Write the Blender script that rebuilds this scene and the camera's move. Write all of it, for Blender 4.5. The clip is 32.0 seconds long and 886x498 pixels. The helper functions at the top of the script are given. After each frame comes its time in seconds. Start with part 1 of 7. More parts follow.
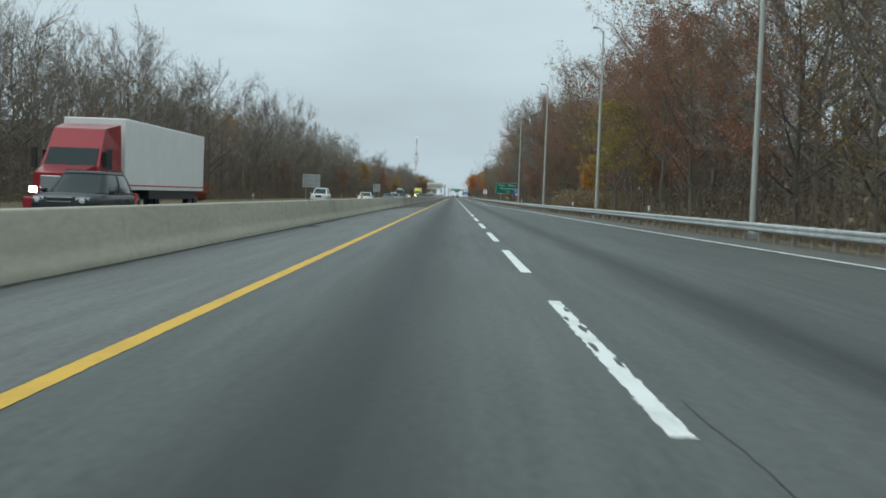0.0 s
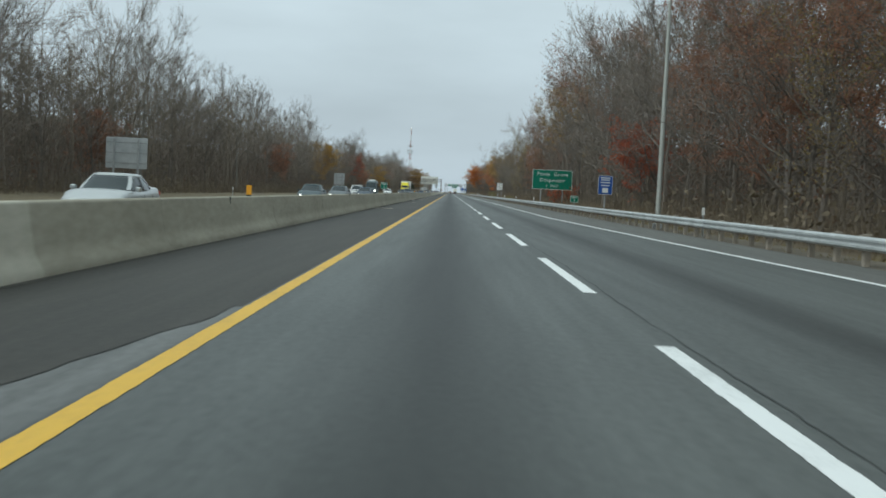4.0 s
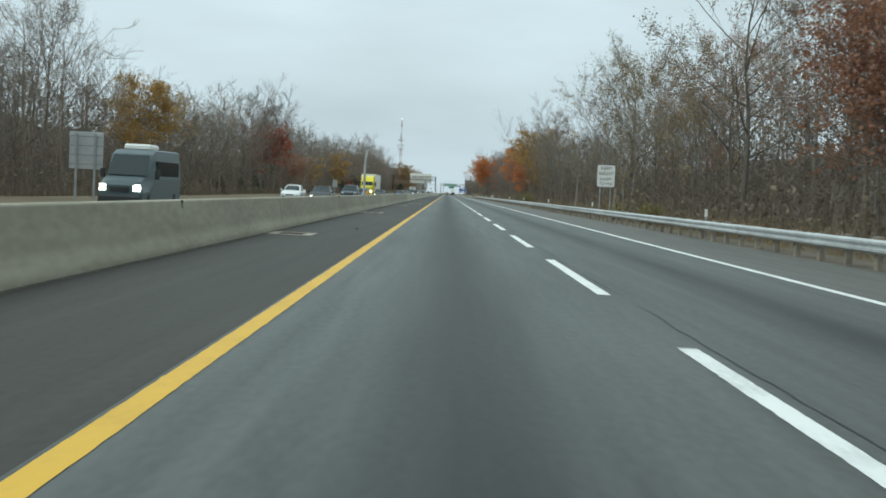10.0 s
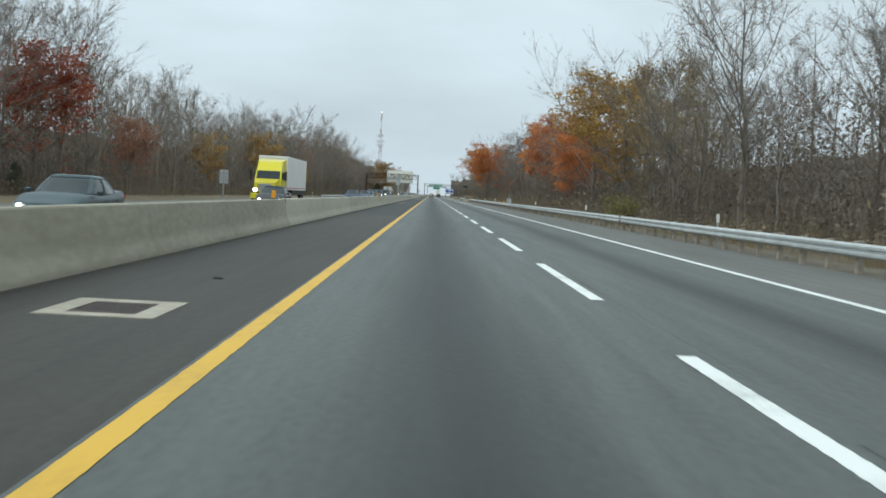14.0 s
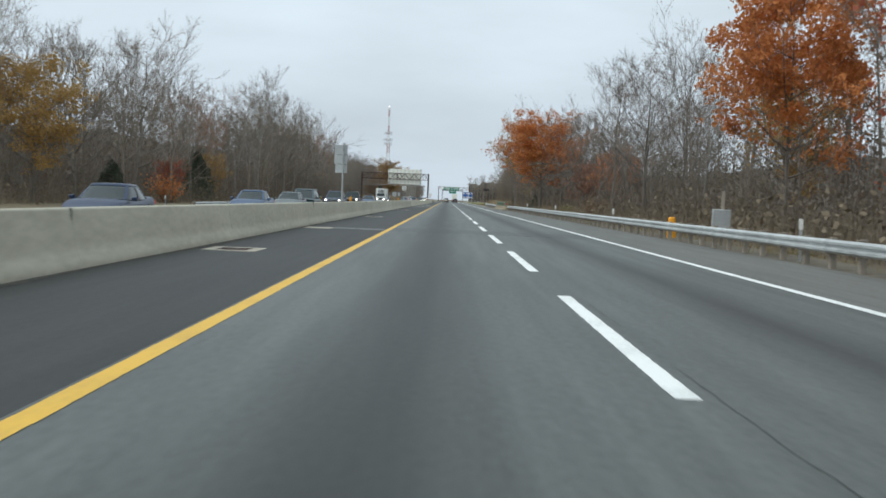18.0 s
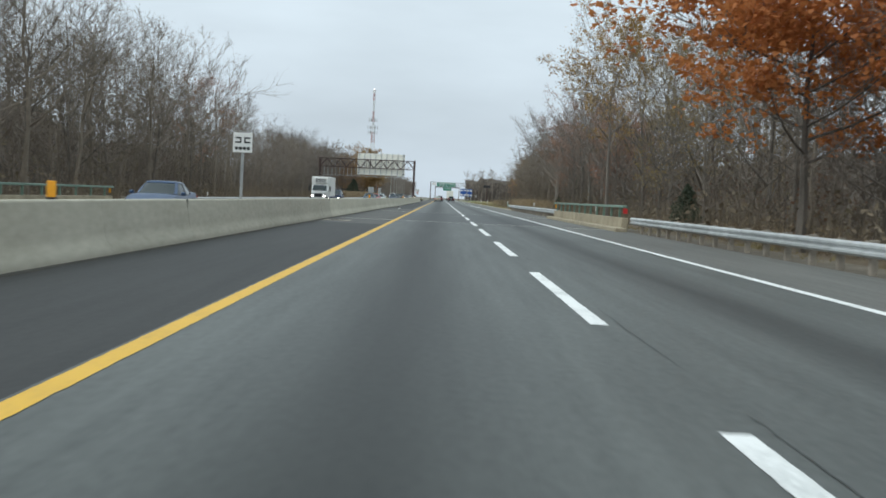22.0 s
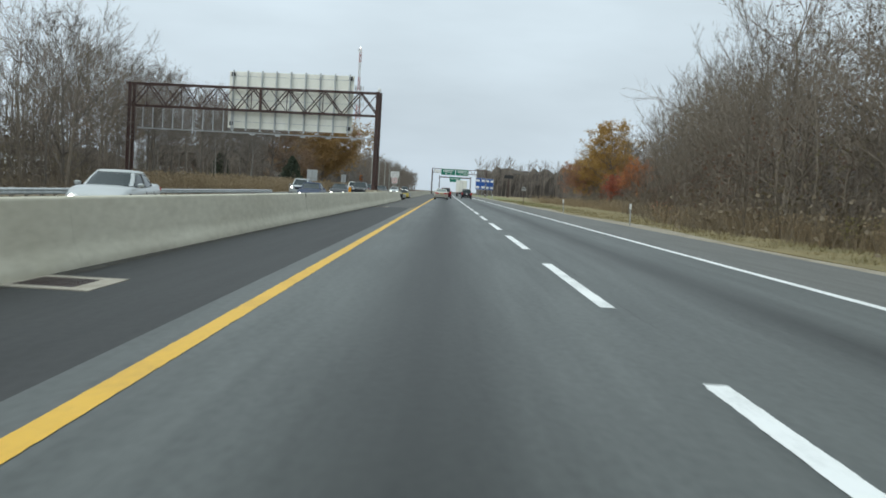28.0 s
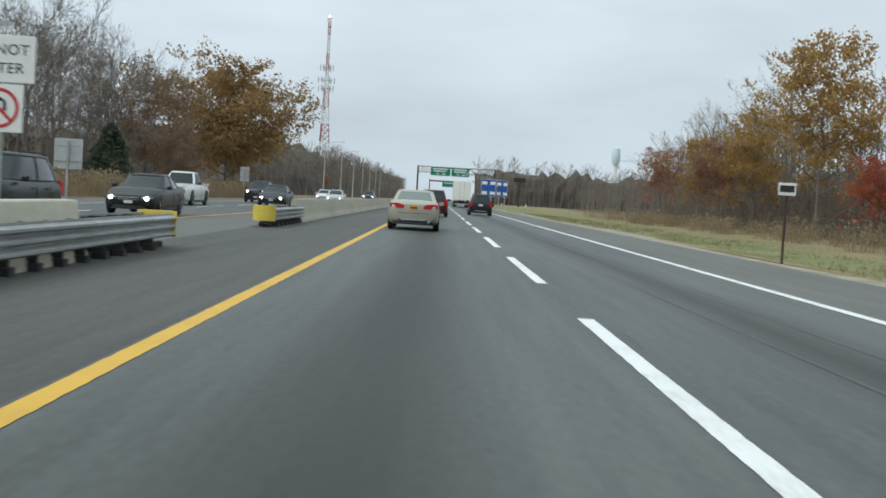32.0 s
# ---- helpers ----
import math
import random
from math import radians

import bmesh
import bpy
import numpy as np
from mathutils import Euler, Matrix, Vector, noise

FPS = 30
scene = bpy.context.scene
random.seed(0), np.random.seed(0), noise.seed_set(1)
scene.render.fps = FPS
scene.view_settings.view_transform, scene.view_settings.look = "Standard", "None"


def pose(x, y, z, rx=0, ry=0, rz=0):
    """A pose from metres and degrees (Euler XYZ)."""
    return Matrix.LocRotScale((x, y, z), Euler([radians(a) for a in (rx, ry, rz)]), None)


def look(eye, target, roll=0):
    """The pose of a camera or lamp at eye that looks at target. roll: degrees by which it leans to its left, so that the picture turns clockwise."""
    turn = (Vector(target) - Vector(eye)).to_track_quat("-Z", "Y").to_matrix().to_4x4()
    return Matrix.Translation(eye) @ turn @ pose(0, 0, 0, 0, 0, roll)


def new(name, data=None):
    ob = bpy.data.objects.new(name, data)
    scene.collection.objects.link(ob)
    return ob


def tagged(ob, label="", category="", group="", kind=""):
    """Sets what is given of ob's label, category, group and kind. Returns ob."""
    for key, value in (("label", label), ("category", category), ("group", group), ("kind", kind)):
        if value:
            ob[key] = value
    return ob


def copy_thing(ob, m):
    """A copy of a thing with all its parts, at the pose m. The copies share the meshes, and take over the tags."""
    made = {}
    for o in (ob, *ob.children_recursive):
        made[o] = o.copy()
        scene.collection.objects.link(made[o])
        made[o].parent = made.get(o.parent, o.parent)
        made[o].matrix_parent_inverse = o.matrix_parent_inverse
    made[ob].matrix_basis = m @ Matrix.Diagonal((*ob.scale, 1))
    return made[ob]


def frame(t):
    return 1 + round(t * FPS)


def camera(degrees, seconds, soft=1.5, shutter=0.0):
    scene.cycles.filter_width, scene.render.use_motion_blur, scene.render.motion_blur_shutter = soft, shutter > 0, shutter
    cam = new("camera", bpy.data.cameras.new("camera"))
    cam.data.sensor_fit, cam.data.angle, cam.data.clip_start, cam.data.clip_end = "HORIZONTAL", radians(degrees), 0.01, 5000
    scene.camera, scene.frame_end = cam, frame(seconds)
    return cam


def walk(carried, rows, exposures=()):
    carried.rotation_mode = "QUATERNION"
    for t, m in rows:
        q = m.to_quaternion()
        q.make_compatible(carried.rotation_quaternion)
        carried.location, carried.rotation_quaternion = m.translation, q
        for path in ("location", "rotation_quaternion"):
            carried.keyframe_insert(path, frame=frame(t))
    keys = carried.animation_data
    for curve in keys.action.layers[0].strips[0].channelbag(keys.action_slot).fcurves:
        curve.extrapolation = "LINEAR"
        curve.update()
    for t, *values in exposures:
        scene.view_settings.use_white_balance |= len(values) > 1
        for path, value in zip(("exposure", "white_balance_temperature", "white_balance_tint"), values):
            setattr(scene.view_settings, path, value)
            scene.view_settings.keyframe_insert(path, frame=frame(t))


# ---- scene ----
cam = camera(42.2, 32.0, soft=1.7, shutter=0.15)
PATH = [
    (0.0, (2.439, -0.450, 1.218), (2.363, 9.539, 0.753), 2.10),
    (0.5, (2.352, 13.192, 1.200), (2.291, 23.181, 0.739), 2.06),
    (1.0, (2.282, 26.764, 1.233), (2.229, 36.752, 0.749), 2.09),
    (1.5, (2.228, 40.148, 1.200), (2.183, 50.135, 0.685), 2.20),
    (2.0, (2.171, 53.529, 1.219), (2.129, 63.517, 0.731), 2.36),
    (2.5, (2.099, 67.058, 1.200), (2.061, 77.046, 0.718), 2.58),
    (3.0, (2.025, 80.509, 1.196), (1.979, 90.497, 0.710), 2.77),
    (3.5, (1.919, 93.795, 1.200), (1.860, 103.783, 0.709), 2.85),
    (5.5, (1.676, 146.144, 1.200), (1.744, 156.130, 0.685), 2.54),
    (6.0, (1.641, 159.187, 1.167), (1.672, 169.175, 0.672), 2.56),
    (6.5, (1.631, 172.201, 1.200), (1.658, 182.188, 0.688), 2.66),
    (7.0, (1.611, 185.177, 1.201), (1.634, 195.164, 0.686), 2.77),
    (7.5, (1.572, 198.068, 1.200), (1.594, 208.054, 0.690), 2.83),
    (8.0, (1.547, 210.771, 1.184), (1.585, 220.761, 0.734), 2.85),
    (8.5, (1.552, 223.462, 1.200), (1.581, 233.449, 0.677), 2.77),
    (9.0, (1.560, 236.188, 1.213), (1.592, 246.176, 0.729), 2.77),
    (9.5, (1.578, 248.933, 1.199), (1.590, 258.920, 0.687), 2.75),
    (10.0, (1.593, 261.688, 1.209), (1.586, 271.676, 0.721), 2.78),
    (10.5, (1.573, 274.410, 1.199), (1.565, 284.398, 0.715), 2.82),
    (11.0, (1.576, 286.991, 1.185), (1.552, 296.979, 0.707), 2.86),
    (11.5, (1.510, 299.505, 1.202), (1.454, 309.495, 0.745), 2.71),
    (12.0, (1.359, 312.244, 1.196), (1.265, 322.233, 0.725), 2.52),
    (12.5, (1.266, 325.160, 1.199), (1.229, 335.149, 0.738), 2.62),
    (13.0, (1.246, 338.282, 1.172), (1.316, 348.271, 0.717), 2.82),
    (13.5, (1.337, 351.570, 1.201), (1.451, 361.560, 0.773), 2.95),
    (14.0, (1.481, 364.976, 1.242), (1.610, 374.965, 0.774), 2.94),
    (14.5, (1.631, 378.456, 1.198), (1.770, 388.441, 0.672), 2.87),
    (16.5, (2.072, 433.363, 1.199), (2.106, 443.352, 0.737), 2.69),
    (17.0, (2.114, 447.289, 1.210), (2.115, 457.278, 0.733), 2.64),
    (17.5, (2.121, 461.360, 1.198), (2.083, 471.350, 0.750), 2.47),
    (18.0, (2.102, 475.576, 1.203), (2.084, 485.567, 0.771), 2.36),
    (18.5, (2.048, 489.943, 1.199), (2.041, 499.935, 0.782), 2.34),
    (19.0, (2.023, 504.330, 1.186), (2.027, 514.319, 0.733), 2.37),
    (19.5, (2.038, 518.552, 1.199), (2.067, 528.542, 0.757), 2.41),
    (20.0, (2.061, 532.567, 1.175), (2.101, 542.555, 0.693), 2.39),
    (20.5, (2.102, 546.443, 1.201), (2.141, 556.430, 0.685), 2.25),
    (21.0, (2.127, 560.250, 1.208), (2.168, 570.238, 0.720), 2.12),
    (21.5, (2.102, 574.057, 1.201), (2.136, 584.047, 0.765), 2.43),
    (22.0, (2.099, 587.925, 1.148), (2.139, 597.915, 0.703), 2.76),
    (22.5, (2.133, 602.015, 1.204), (2.152, 612.006, 0.787), 2.93),
    (23.0, (2.233, 616.216, 1.258), (2.237, 626.207, 0.823), 3.03),
    (23.5, (2.385, 630.527, 1.195), (2.393, 640.512, 0.656), 3.24),
    (24.0, (2.320, 644.954, 1.204), (2.347, 654.942, 0.713), 3.53),
    (24.5, (2.232, 658.797, 1.199), (2.198, 668.786, 0.730), 3.15),
    (25.0, (2.204, 672.488, 1.227), (2.155, 682.475, 0.734), 2.84),
    (25.5, (2.226, 686.225, 1.202), (2.148, 696.212, 0.706), 2.97),
    (26.0, (2.123, 699.892, 1.202), (2.028, 709.880, 0.711), 3.22),
    (26.5, (2.046, 713.406, 1.201), (1.931, 723.391, 0.671), 3.39),
    (28.5, (1.775, 767.403, 1.198), (1.803, 777.391, 0.709), 3.20),
    (29.0, (1.824, 781.039, 1.214), (1.862, 791.027, 0.737), 3.12),
    (29.5, (1.904, 794.856, 1.199), (1.990, 804.843, 0.690), 2.95),
    (30.0, (2.017, 808.772, 1.214), (2.058, 818.759, 0.716), 2.86),
    (30.5, (2.055, 822.786, 1.198), (2.097, 832.774, 0.707), 2.81),
    (31.0, (2.031, 836.920, 1.203), (2.071, 846.911, 0.776), 2.89),
    (31.5, (2.050, 851.141, 1.202), (2.097, 861.131, 0.746), 3.15),
    (32.0, (2.046, 865.441, 1.185), (2.113, 875.431, 0.749), 3.43),
]
walk(cam, [(t, look(eye, target, roll)) for t, eye, target, roll in PATH],
     [(0, -.4, 6380, 2), (3.5, -.39, 6380, 3), (6, -.53, 6380, 3), (8, -.5, 6380, 3), (9, -.24, 6400, 0), (13, -.16, 6420, 3), (15, -.16, 6450, 6), (19, -.15, 6480, 9), (26, -.2, 6450, 7), (32, -.2, 6500, 8)])

# ---------------------------------------------------------------- light
SUN_EL, SUN_AZ = 42.0, 242.0
world = bpy.data.worlds.new("world")
scene.world = world
world.use_nodes = True
wn, wl = world.node_tree.nodes, world.node_tree.links
wn.clear()
w_out = wn.new("ShaderNodeOutputWorld")
w_sky = wn.new("ShaderNodeTexSky")
w_sky.sky_type = "NISHITA"
w_sky.sun_disc = False
w_sky.sun_elevation, w_sky.sun_rotation = radians(SUN_EL), radians(SUN_AZ)
w_sky.air_density, w_sky.dust_density = 1.5, 4.0
w_bg1 = wn.new("ShaderNodeBackground")
w_bg1.inputs[1].default_value = 0.005
wl.new(w_sky.outputs[0], w_bg1.inputs[0])
# an even overcast deck, brighter overhead
w_tc = wn.new("ShaderNodeTexCoord")
w_sep = wn.new("ShaderNodeSeparateXYZ")
wl.new(w_tc.outputs["Generated"], w_sep.inputs[0])
w_ramp = wn.new("ShaderNodeValToRGB")
for p, c in ((0.0, (.67, .77, .865)), (.05, (.59, .725, .865)), (.14, (.385, .58, .79)), (.23, (.265, .465, .72)), (.45, (.70, .83, .9)), (1.0, (1.12, 1.28, 1.34))):
    e = w_ramp.color_ramp.elements[0] if p == 0.0 else w_ramp.color_ramp.elements[1] if p == 1.0 else w_ramp.color_ramp.elements.new(p)
    e.position, e.color = p, (*c, 1)
wl.new(w_sep.outputs[2], w_ramp.inputs[0])
w_map = wn.new("ShaderNodeMapping")
w_map.inputs["Scale"].default_value = (2.0, 2.0, 7.0)
wl.new(w_tc.outputs["Generated"], w_map.inputs[0])
w_noise = wn.new("ShaderNodeTexNoise")
w_noise.inputs["Scale"].default_value = 1.4
w_noise.inputs["Detail"].default_value = 5.0
wl.new(w_map.outputs[0], w_noise.inputs["Vector"])
w_mr = wn.new("ShaderNodeMapRange")
w_mr.inputs[1].default_value, w_mr.inputs[2].default_value = .3, .7
w_mr.inputs[3].default_value, w_mr.inputs[4].default_value = .87, 1.14
wl.new(w_noise.outputs[0], w_mr.inputs[0])
w_bg2 = wn.new("ShaderNodeBackground")
wl.new(w_ramp.outputs[0], w_bg2.inputs[0])
wl.new(w_mr.outputs[0], w_bg2.inputs[1])
w_add = wn.new("ShaderNodeAddShader")
wl.new(w_bg1.outputs[0], w_add.inputs[0])
wl.new(w_bg2.outputs[0], w_add.inputs[1])
wl.new(w_add.outputs[0], w_out.inputs[0])

sun = new("sun", bpy.data.lights.new("sun", "SUN"))
sun.data.energy, sun.data.angle, sun.data.color = 1.5, radians(35), (.97, 1, .97)
sun.matrix_basis = pose(0, 0, 60, 90 - SUN_EL, 0, 180 - SUN_AZ)

# ---------------------------------------------------------------- materials
def surface(name, c1, c2, rough=.8, metal=0.0, scale=1.0, fine=12.0, bump=.2, vary=0.0, spec=.5, world_space=False, stretch=(1, 1, 1), emit=0.0, contrast=(.35, .65)):
    """Two colours mixed by a broad and a fine noise, with grain relief."""
    m = bpy.data.materials.new(name)
    m.use_nodes = True
    n, l = m.node_tree.nodes, m.node_tree.links
    b = n["Principled BSDF"]
    b.inputs["Roughness"].default_value, b.inputs["Metallic"].default_value = rough, metal
    b.inputs["Specular IOR Level"].default_value = spec
    if world_space:
        src = n.new("ShaderNodeNewGeometry").outputs["Position"]
    else:
        src = n.new("ShaderNodeTexCoord").outputs["Object"]
    mp = n.new("ShaderNodeMapping")
    mp.inputs["Scale"].default_value = stretch
    l.new(src, mp.inputs[0])
    info = n.new("ShaderNodeObjectInfo")
    if not world_space:
        mul = n.new("ShaderNodeMath")
        mul.operation = "MULTIPLY"
        mul.inputs[1].default_value = 37.0
        l.new(info.outputs["Random"], mul.inputs[0])
        l.new(mul.outputs[0], mp.inputs["Location"])
    big, small = n.new("ShaderNodeTexNoise"), n.new("ShaderNodeTexNoise")
    for t, s, d in ((big, scale, 4.0), (small, scale * fine, 3.0)):
        t.inputs["Scale"].default_value, t.inputs["Detail"].default_value = s, d
        l.new(mp.outputs[0], t.inputs["Vector"])
    add = n.new("ShaderNodeMath")
    add.operation = "MULTIPLY_ADD"
    add.inputs[1].default_value = .45
    l.new(small.outputs[0], add.inputs[0])
    half = n.new("ShaderNodeMath")
    half.operation = "MULTIPLY"
    half.inputs[1].default_value = .55
    l.new(big.outputs[0], half.inputs[0])
    l.new(half.outputs[0], add.inputs[2])
    mr = n.new("ShaderNodeMapRange")
    mr.inputs[1].default_value, mr.inputs[2].default_value = contrast
    l.new(add.outputs[0], mr.inputs[0])
    mix = n.new("ShaderNodeMix")
    mix.data_type = "RGBA"
    mix.inputs[6].default_value, mix.inputs[7].default_value = (*c1, 1), (*c2, 1)
    l.new(mr.outputs[0], mix.inputs[0])
    col = mix.outputs[2]
    if vary:
        hs = n.new("ShaderNodeHueSaturation")
        vr = n.new("ShaderNodeMapRange")
        vr.inputs[3].default_value, vr.inputs[4].default_value = 1 - vary, 1 + vary
        l.new(info.outputs["Random"], vr.inputs[0])
        l.new(vr.outputs[0], hs.inputs["Value"])
        l.new(col, hs.inputs["Color"])
        col = hs.outputs[0]
    l.new(col, b.inputs["Base Color"])
    if bump:
        bp = n.new("ShaderNodeBump")
        bp.inputs["Strength"].default_value, bp.inputs["Distance"].default_value = bump, .02
        l.new(small.outputs[0], bp.inputs["Height"])
        l.new(bp.outputs[0], b.inputs["Normal"])
    if emit:
        b.inputs["Emission Color"].default_value = (*c2, 1)
        b.inputs["Emission Strength"].default_value = emit
    return m

def pavement_mat(name, c1, c2, lanes=True, track=.3):
    """Aged asphalt: streaks along the road, grit, and the dark oil band down the middle of each lane."""
    m = bpy.data.materials.new(name)
    m.use_nodes = True
    n, l = m.node_tree.nodes, m.node_tree.links
    b = n["Principled BSDF"]
    b.inputs["Roughness"].default_value = .57 if lanes else .68
    b.inputs["Specular IOR Level"].default_value = .5 if lanes else .34
    g = n.new("ShaderNodeNewGeometry")
    def noise(sc, scale, det):
        mp = n.new("ShaderNodeMapping")
        mp.inputs["Scale"].default_value = sc
        l.new(g.outputs["Position"], mp.inputs[0])
        t = n.new("ShaderNodeTexNoise")
        t.inputs["Scale"].default_value, t.inputs["Detail"].default_value = scale, det
        l.new(mp.outputs[0], t.inputs["Vector"])
        return t.outputs[0]
    def math(op, a, bb, c=None):
        x = n.new("ShaderNodeMath")
        x.operation = op
        for i, v in enumerate((a, bb, c)):
            if v is None:
                continue
            if isinstance(v, (int, float)):
                x.inputs[i].default_value = v
            else:
                l.new(v, x.inputs[i])
        return x.outputs[0]
    patch, streak, grit = noise((.35, .05, 1), 1.0, 4), noise((4.0, .16, 1), 1.0, 5), noise((1, .6, 1), 13.0, 6)
    mixed = math("ADD", math("MULTIPLY", patch, .28), math("MULTIPLY_ADD", streak, .34, math("MULTIPLY", grit, .38)))
    mr = n.new("ShaderNodeMapRange")
    mr.inputs[1].default_value, mr.inputs[2].default_value = .38, .62
    l.new(mixed, mr.inputs[0])
    mix = n.new("ShaderNodeMix")
    mix.data_type = "RGBA"
    mix.inputs[6].default_value, mix.inputs[7].default_value = (*c1, 1), (*c2, 1)
    l.new(mr.outputs[0], mix.inputs[0])
    col = mix.outputs[2]
    if lanes:
        sep = n.new("ShaderNodeSeparateXYZ")
        l.new(g.outputs["Position"], sep.inputs[0])
        wob = math("MULTIPLY_ADD", noise((.0, .02, 0), 1.0, 2), .5, -.25)
        xx = math("ADD", sep.outputs[0], wob)
        dist = math("ABSOLUTE", math("SUBTRACT", math("ABSOLUTE", math("SUBTRACT", xx, 3.7), 0), 1.95), 0)
        dist = math("MULTIPLY_ADD", math("GREATER_THAN", xx, 3.7), .24, dist)
        band = n.new("ShaderNodeMapRange")
        band.interpolation_type = "SMOOTHSTEP"
        band.inputs[1].default_value, band.inputs[2].default_value = .0, 1.18
        band.inputs[3].default_value, band.inputs[4].default_value = track, 1.0
        l.new(dist, band.inputs[0])
        mul = n.new("ShaderNodeMix")
        mul.data_type, mul.blend_type = "RGBA", "MULTIPLY"
        mul.inputs[0].default_value = 1.0
        l.new(col, mul.inputs[6])
        l.new(band.outputs[0], mul.inputs[7])
        col = mul.outputs[2]
        gloss = n.new("ShaderNodeMapRange")
        gloss.inputs[1].default_value, gloss.inputs[2].default_value = track, 1.0
        gloss.inputs[3].default_value, gloss.inputs[4].default_value = .34, .54
        l.new(band.outputs[0], gloss.inputs[0])
        l.new(gloss.outputs[0], b.inputs["Specular IOR Level"])
    l.new(col, b.inputs["Base Color"])
    bp = n.new("ShaderNodeBump")
    bp.inputs["Strength"].default_value, bp.inputs["Distance"].default_value = .35, .01
    l.new(grit, bp.inputs["Height"])
    l.new(bp.outputs[0], b.inputs["Normal"])
    return m

def plain(name, c, rough=.5, metal=0.0, emit=0.0, coat=0.0, alpha=1.0):
    m = bpy.data.materials.new(name)
    m.use_nodes = True
    b = m.node_tree.nodes["Principled BSDF"]
    b.inputs["Base Color"].default_value = (*c, 1)
    b.inputs["Roughness"].default_value, b.inputs["Metallic"].default_value = rough, metal
    b.inputs["Coat Weight"].default_value = coat
    if emit:
        b.inputs["Emission Color"].default_value = (*c, 1)
        b.inputs["Emission Strength"].default_value = emit
    return m

M_ROAD = pavement_mat("asphalt", (0.037, 0.0425, 0.0395), (0.094, 0.1035, 0.0975))
M_ROAD2 = pavement_mat("asphalt_opposite", (0.0720, 0.0784, 0.0784), (0.1080, 0.1144, 0.1136), lanes=False)
M_SHLDARK = pavement_mat("asphalt_dark_shoulder", (0.017, 0.0172, 0.017), (0.036, 0.0362, 0.0358), lanes=False)
M_SHLBROWN = pavement_mat("asphalt_brown_shoulder", (0.026, 0.0238, 0.0195), (0.053, 0.0487, 0.0405), lanes=False)
M_SHLGREY = pavement_mat("worn_pale_shoulder", (0.095, 0.098, 0.095), (0.175, 0.179, 0.175), lanes=False)
M_SHLRIGHT = pavement_mat("outer_shoulder", (0.088, 0.088, 0.081), (0.148, 0.148, 0.137), lanes=False)
M_SHLMID = pavement_mat("grey_brown_shoulder", (0.05, 0.0495, 0.045), (0.094, 0.093, 0.085), lanes=False)
M_PATCH = pavement_mat("patch_asphalt", (0.027, 0.031, 0.031), (0.064, 0.071, 0.07), track=.34)
M_SMEAR = pavement_mat("cement_smear", (.15, .153, .148), (.3, .303, .295), lanes=False)
M_OLDLINE = surface("faded_old_line", (.17, .135, .075), (.29, .235, .14), .8, scale=1.5, fine=12, bump=.1, world_space=True)
M_JOINT = surface("pale_joint_mortar", (.42, .41, .38), (.62, .61, .57), .85, scale=2, bump=.2, world_space=True)
M_TAR = surface("tar_seal", (.03, .03, .03), (.05, .05, .05), .5, world_space=True)
M_CRACK = surface("worn_crack", (.034, .036, .036), (.074, .079, .077), .85, scale=2, fine=10, world_space=True)
M_YELLOW = surface("yellow_paint", (.5, .29, .035), (.68, .4, .035), .6, scale=.7, fine=20, bump=.15, world_space=True, contrast=(.3, .52))
M_WHITE = surface("white_paint", (.42, .43, .42), (.78, .79, .78), .6, scale=.9, fine=22, bump=.15, world_space=True, contrast=(.28, .5))
def barrier_concrete(name, c1, c2):
    return surface(name, c1, c2, .9, scale=.8, fine=11, bump=.06, vary=.02, world_space=True, stretch=(1, .28, 1.0), contrast=(.3, .7))
M_CONC = barrier_concrete("barrier_concrete", (.33, .31, .245), (.49, .465, .385))
M_CONCOLD = barrier_concrete("stained_barrier_concrete", (.24, .22, .168), (.385, .36, .285))
M_CONCNEW = barrier_concrete("pale_barrier_concrete", (.42, .395, .31), (.6, .575, .475))
M_CONCB = surface("bridge_concrete", (.25, .215, .15), (.4, .345, .25), .9, scale=.9, fine=12, bump=.3, vary=.08, world_space=True)
M_COLLAR = surface("drain_concrete", (.27, .24, .19), (.46, .42, .35), .9, scale=3, bump=.3, world_space=True)
M_GRIT = surface("gutter_grit", (.028, .026, .022), (.07, .062, .05), .95, scale=2, fine=14, bump=.5, world_space=True)
M_GALV = surface("galvanised_steel", (.4, .42, .425), (.6, .62, .625), .48, metal=.35, scale=2, bump=.05, vary=.08)
M_GALVDULL = surface("dull_zinc", (.3, .31, .31), (.46, .47, .47), .6, metal=.5, scale=3, bump=.1, vary=.1)
M_WOODPOST = surface("weathered_post", (.2, .175, .145), (.34, .3, .25), .9, scale=4, bump=.4, vary=.2)
M_RUST = surface("brown_painted_steel", (.036, .018, .016), (.074, .036, .029), .6, scale=3, bump=.1)
M_CREAM = surface("cream_panel_back", (.8, .79, .7), (.9, .89, .81), .55, scale=.8, bump=.05)
M_SIGNBACK = surface("aluminium_sign_back", (.42, .44, .45), (.56, .58, .58), .45, metal=.5, scale=1.5, bump=.03)
M_GREEN = surface("green_sign_sheet", (.0, .16, .1), (.0, .19, .12), .45, scale=1, bump=0)
M_BLUE = surface("blue_sign_sheet", (.01, .07, .3), (.015, .09, .36), .45, scale=1, bump=0)
M_SIGNWHITE = surface("white_sign_sheet", (.72, .72, .7), (.8, .8, .78), .5, scale=1, bump=0)
M_BLACK = plain("black_ink", (.015, .015, .015), .6)
M_REDINK = plain("red_ink", (.5, .02, .02), .5)
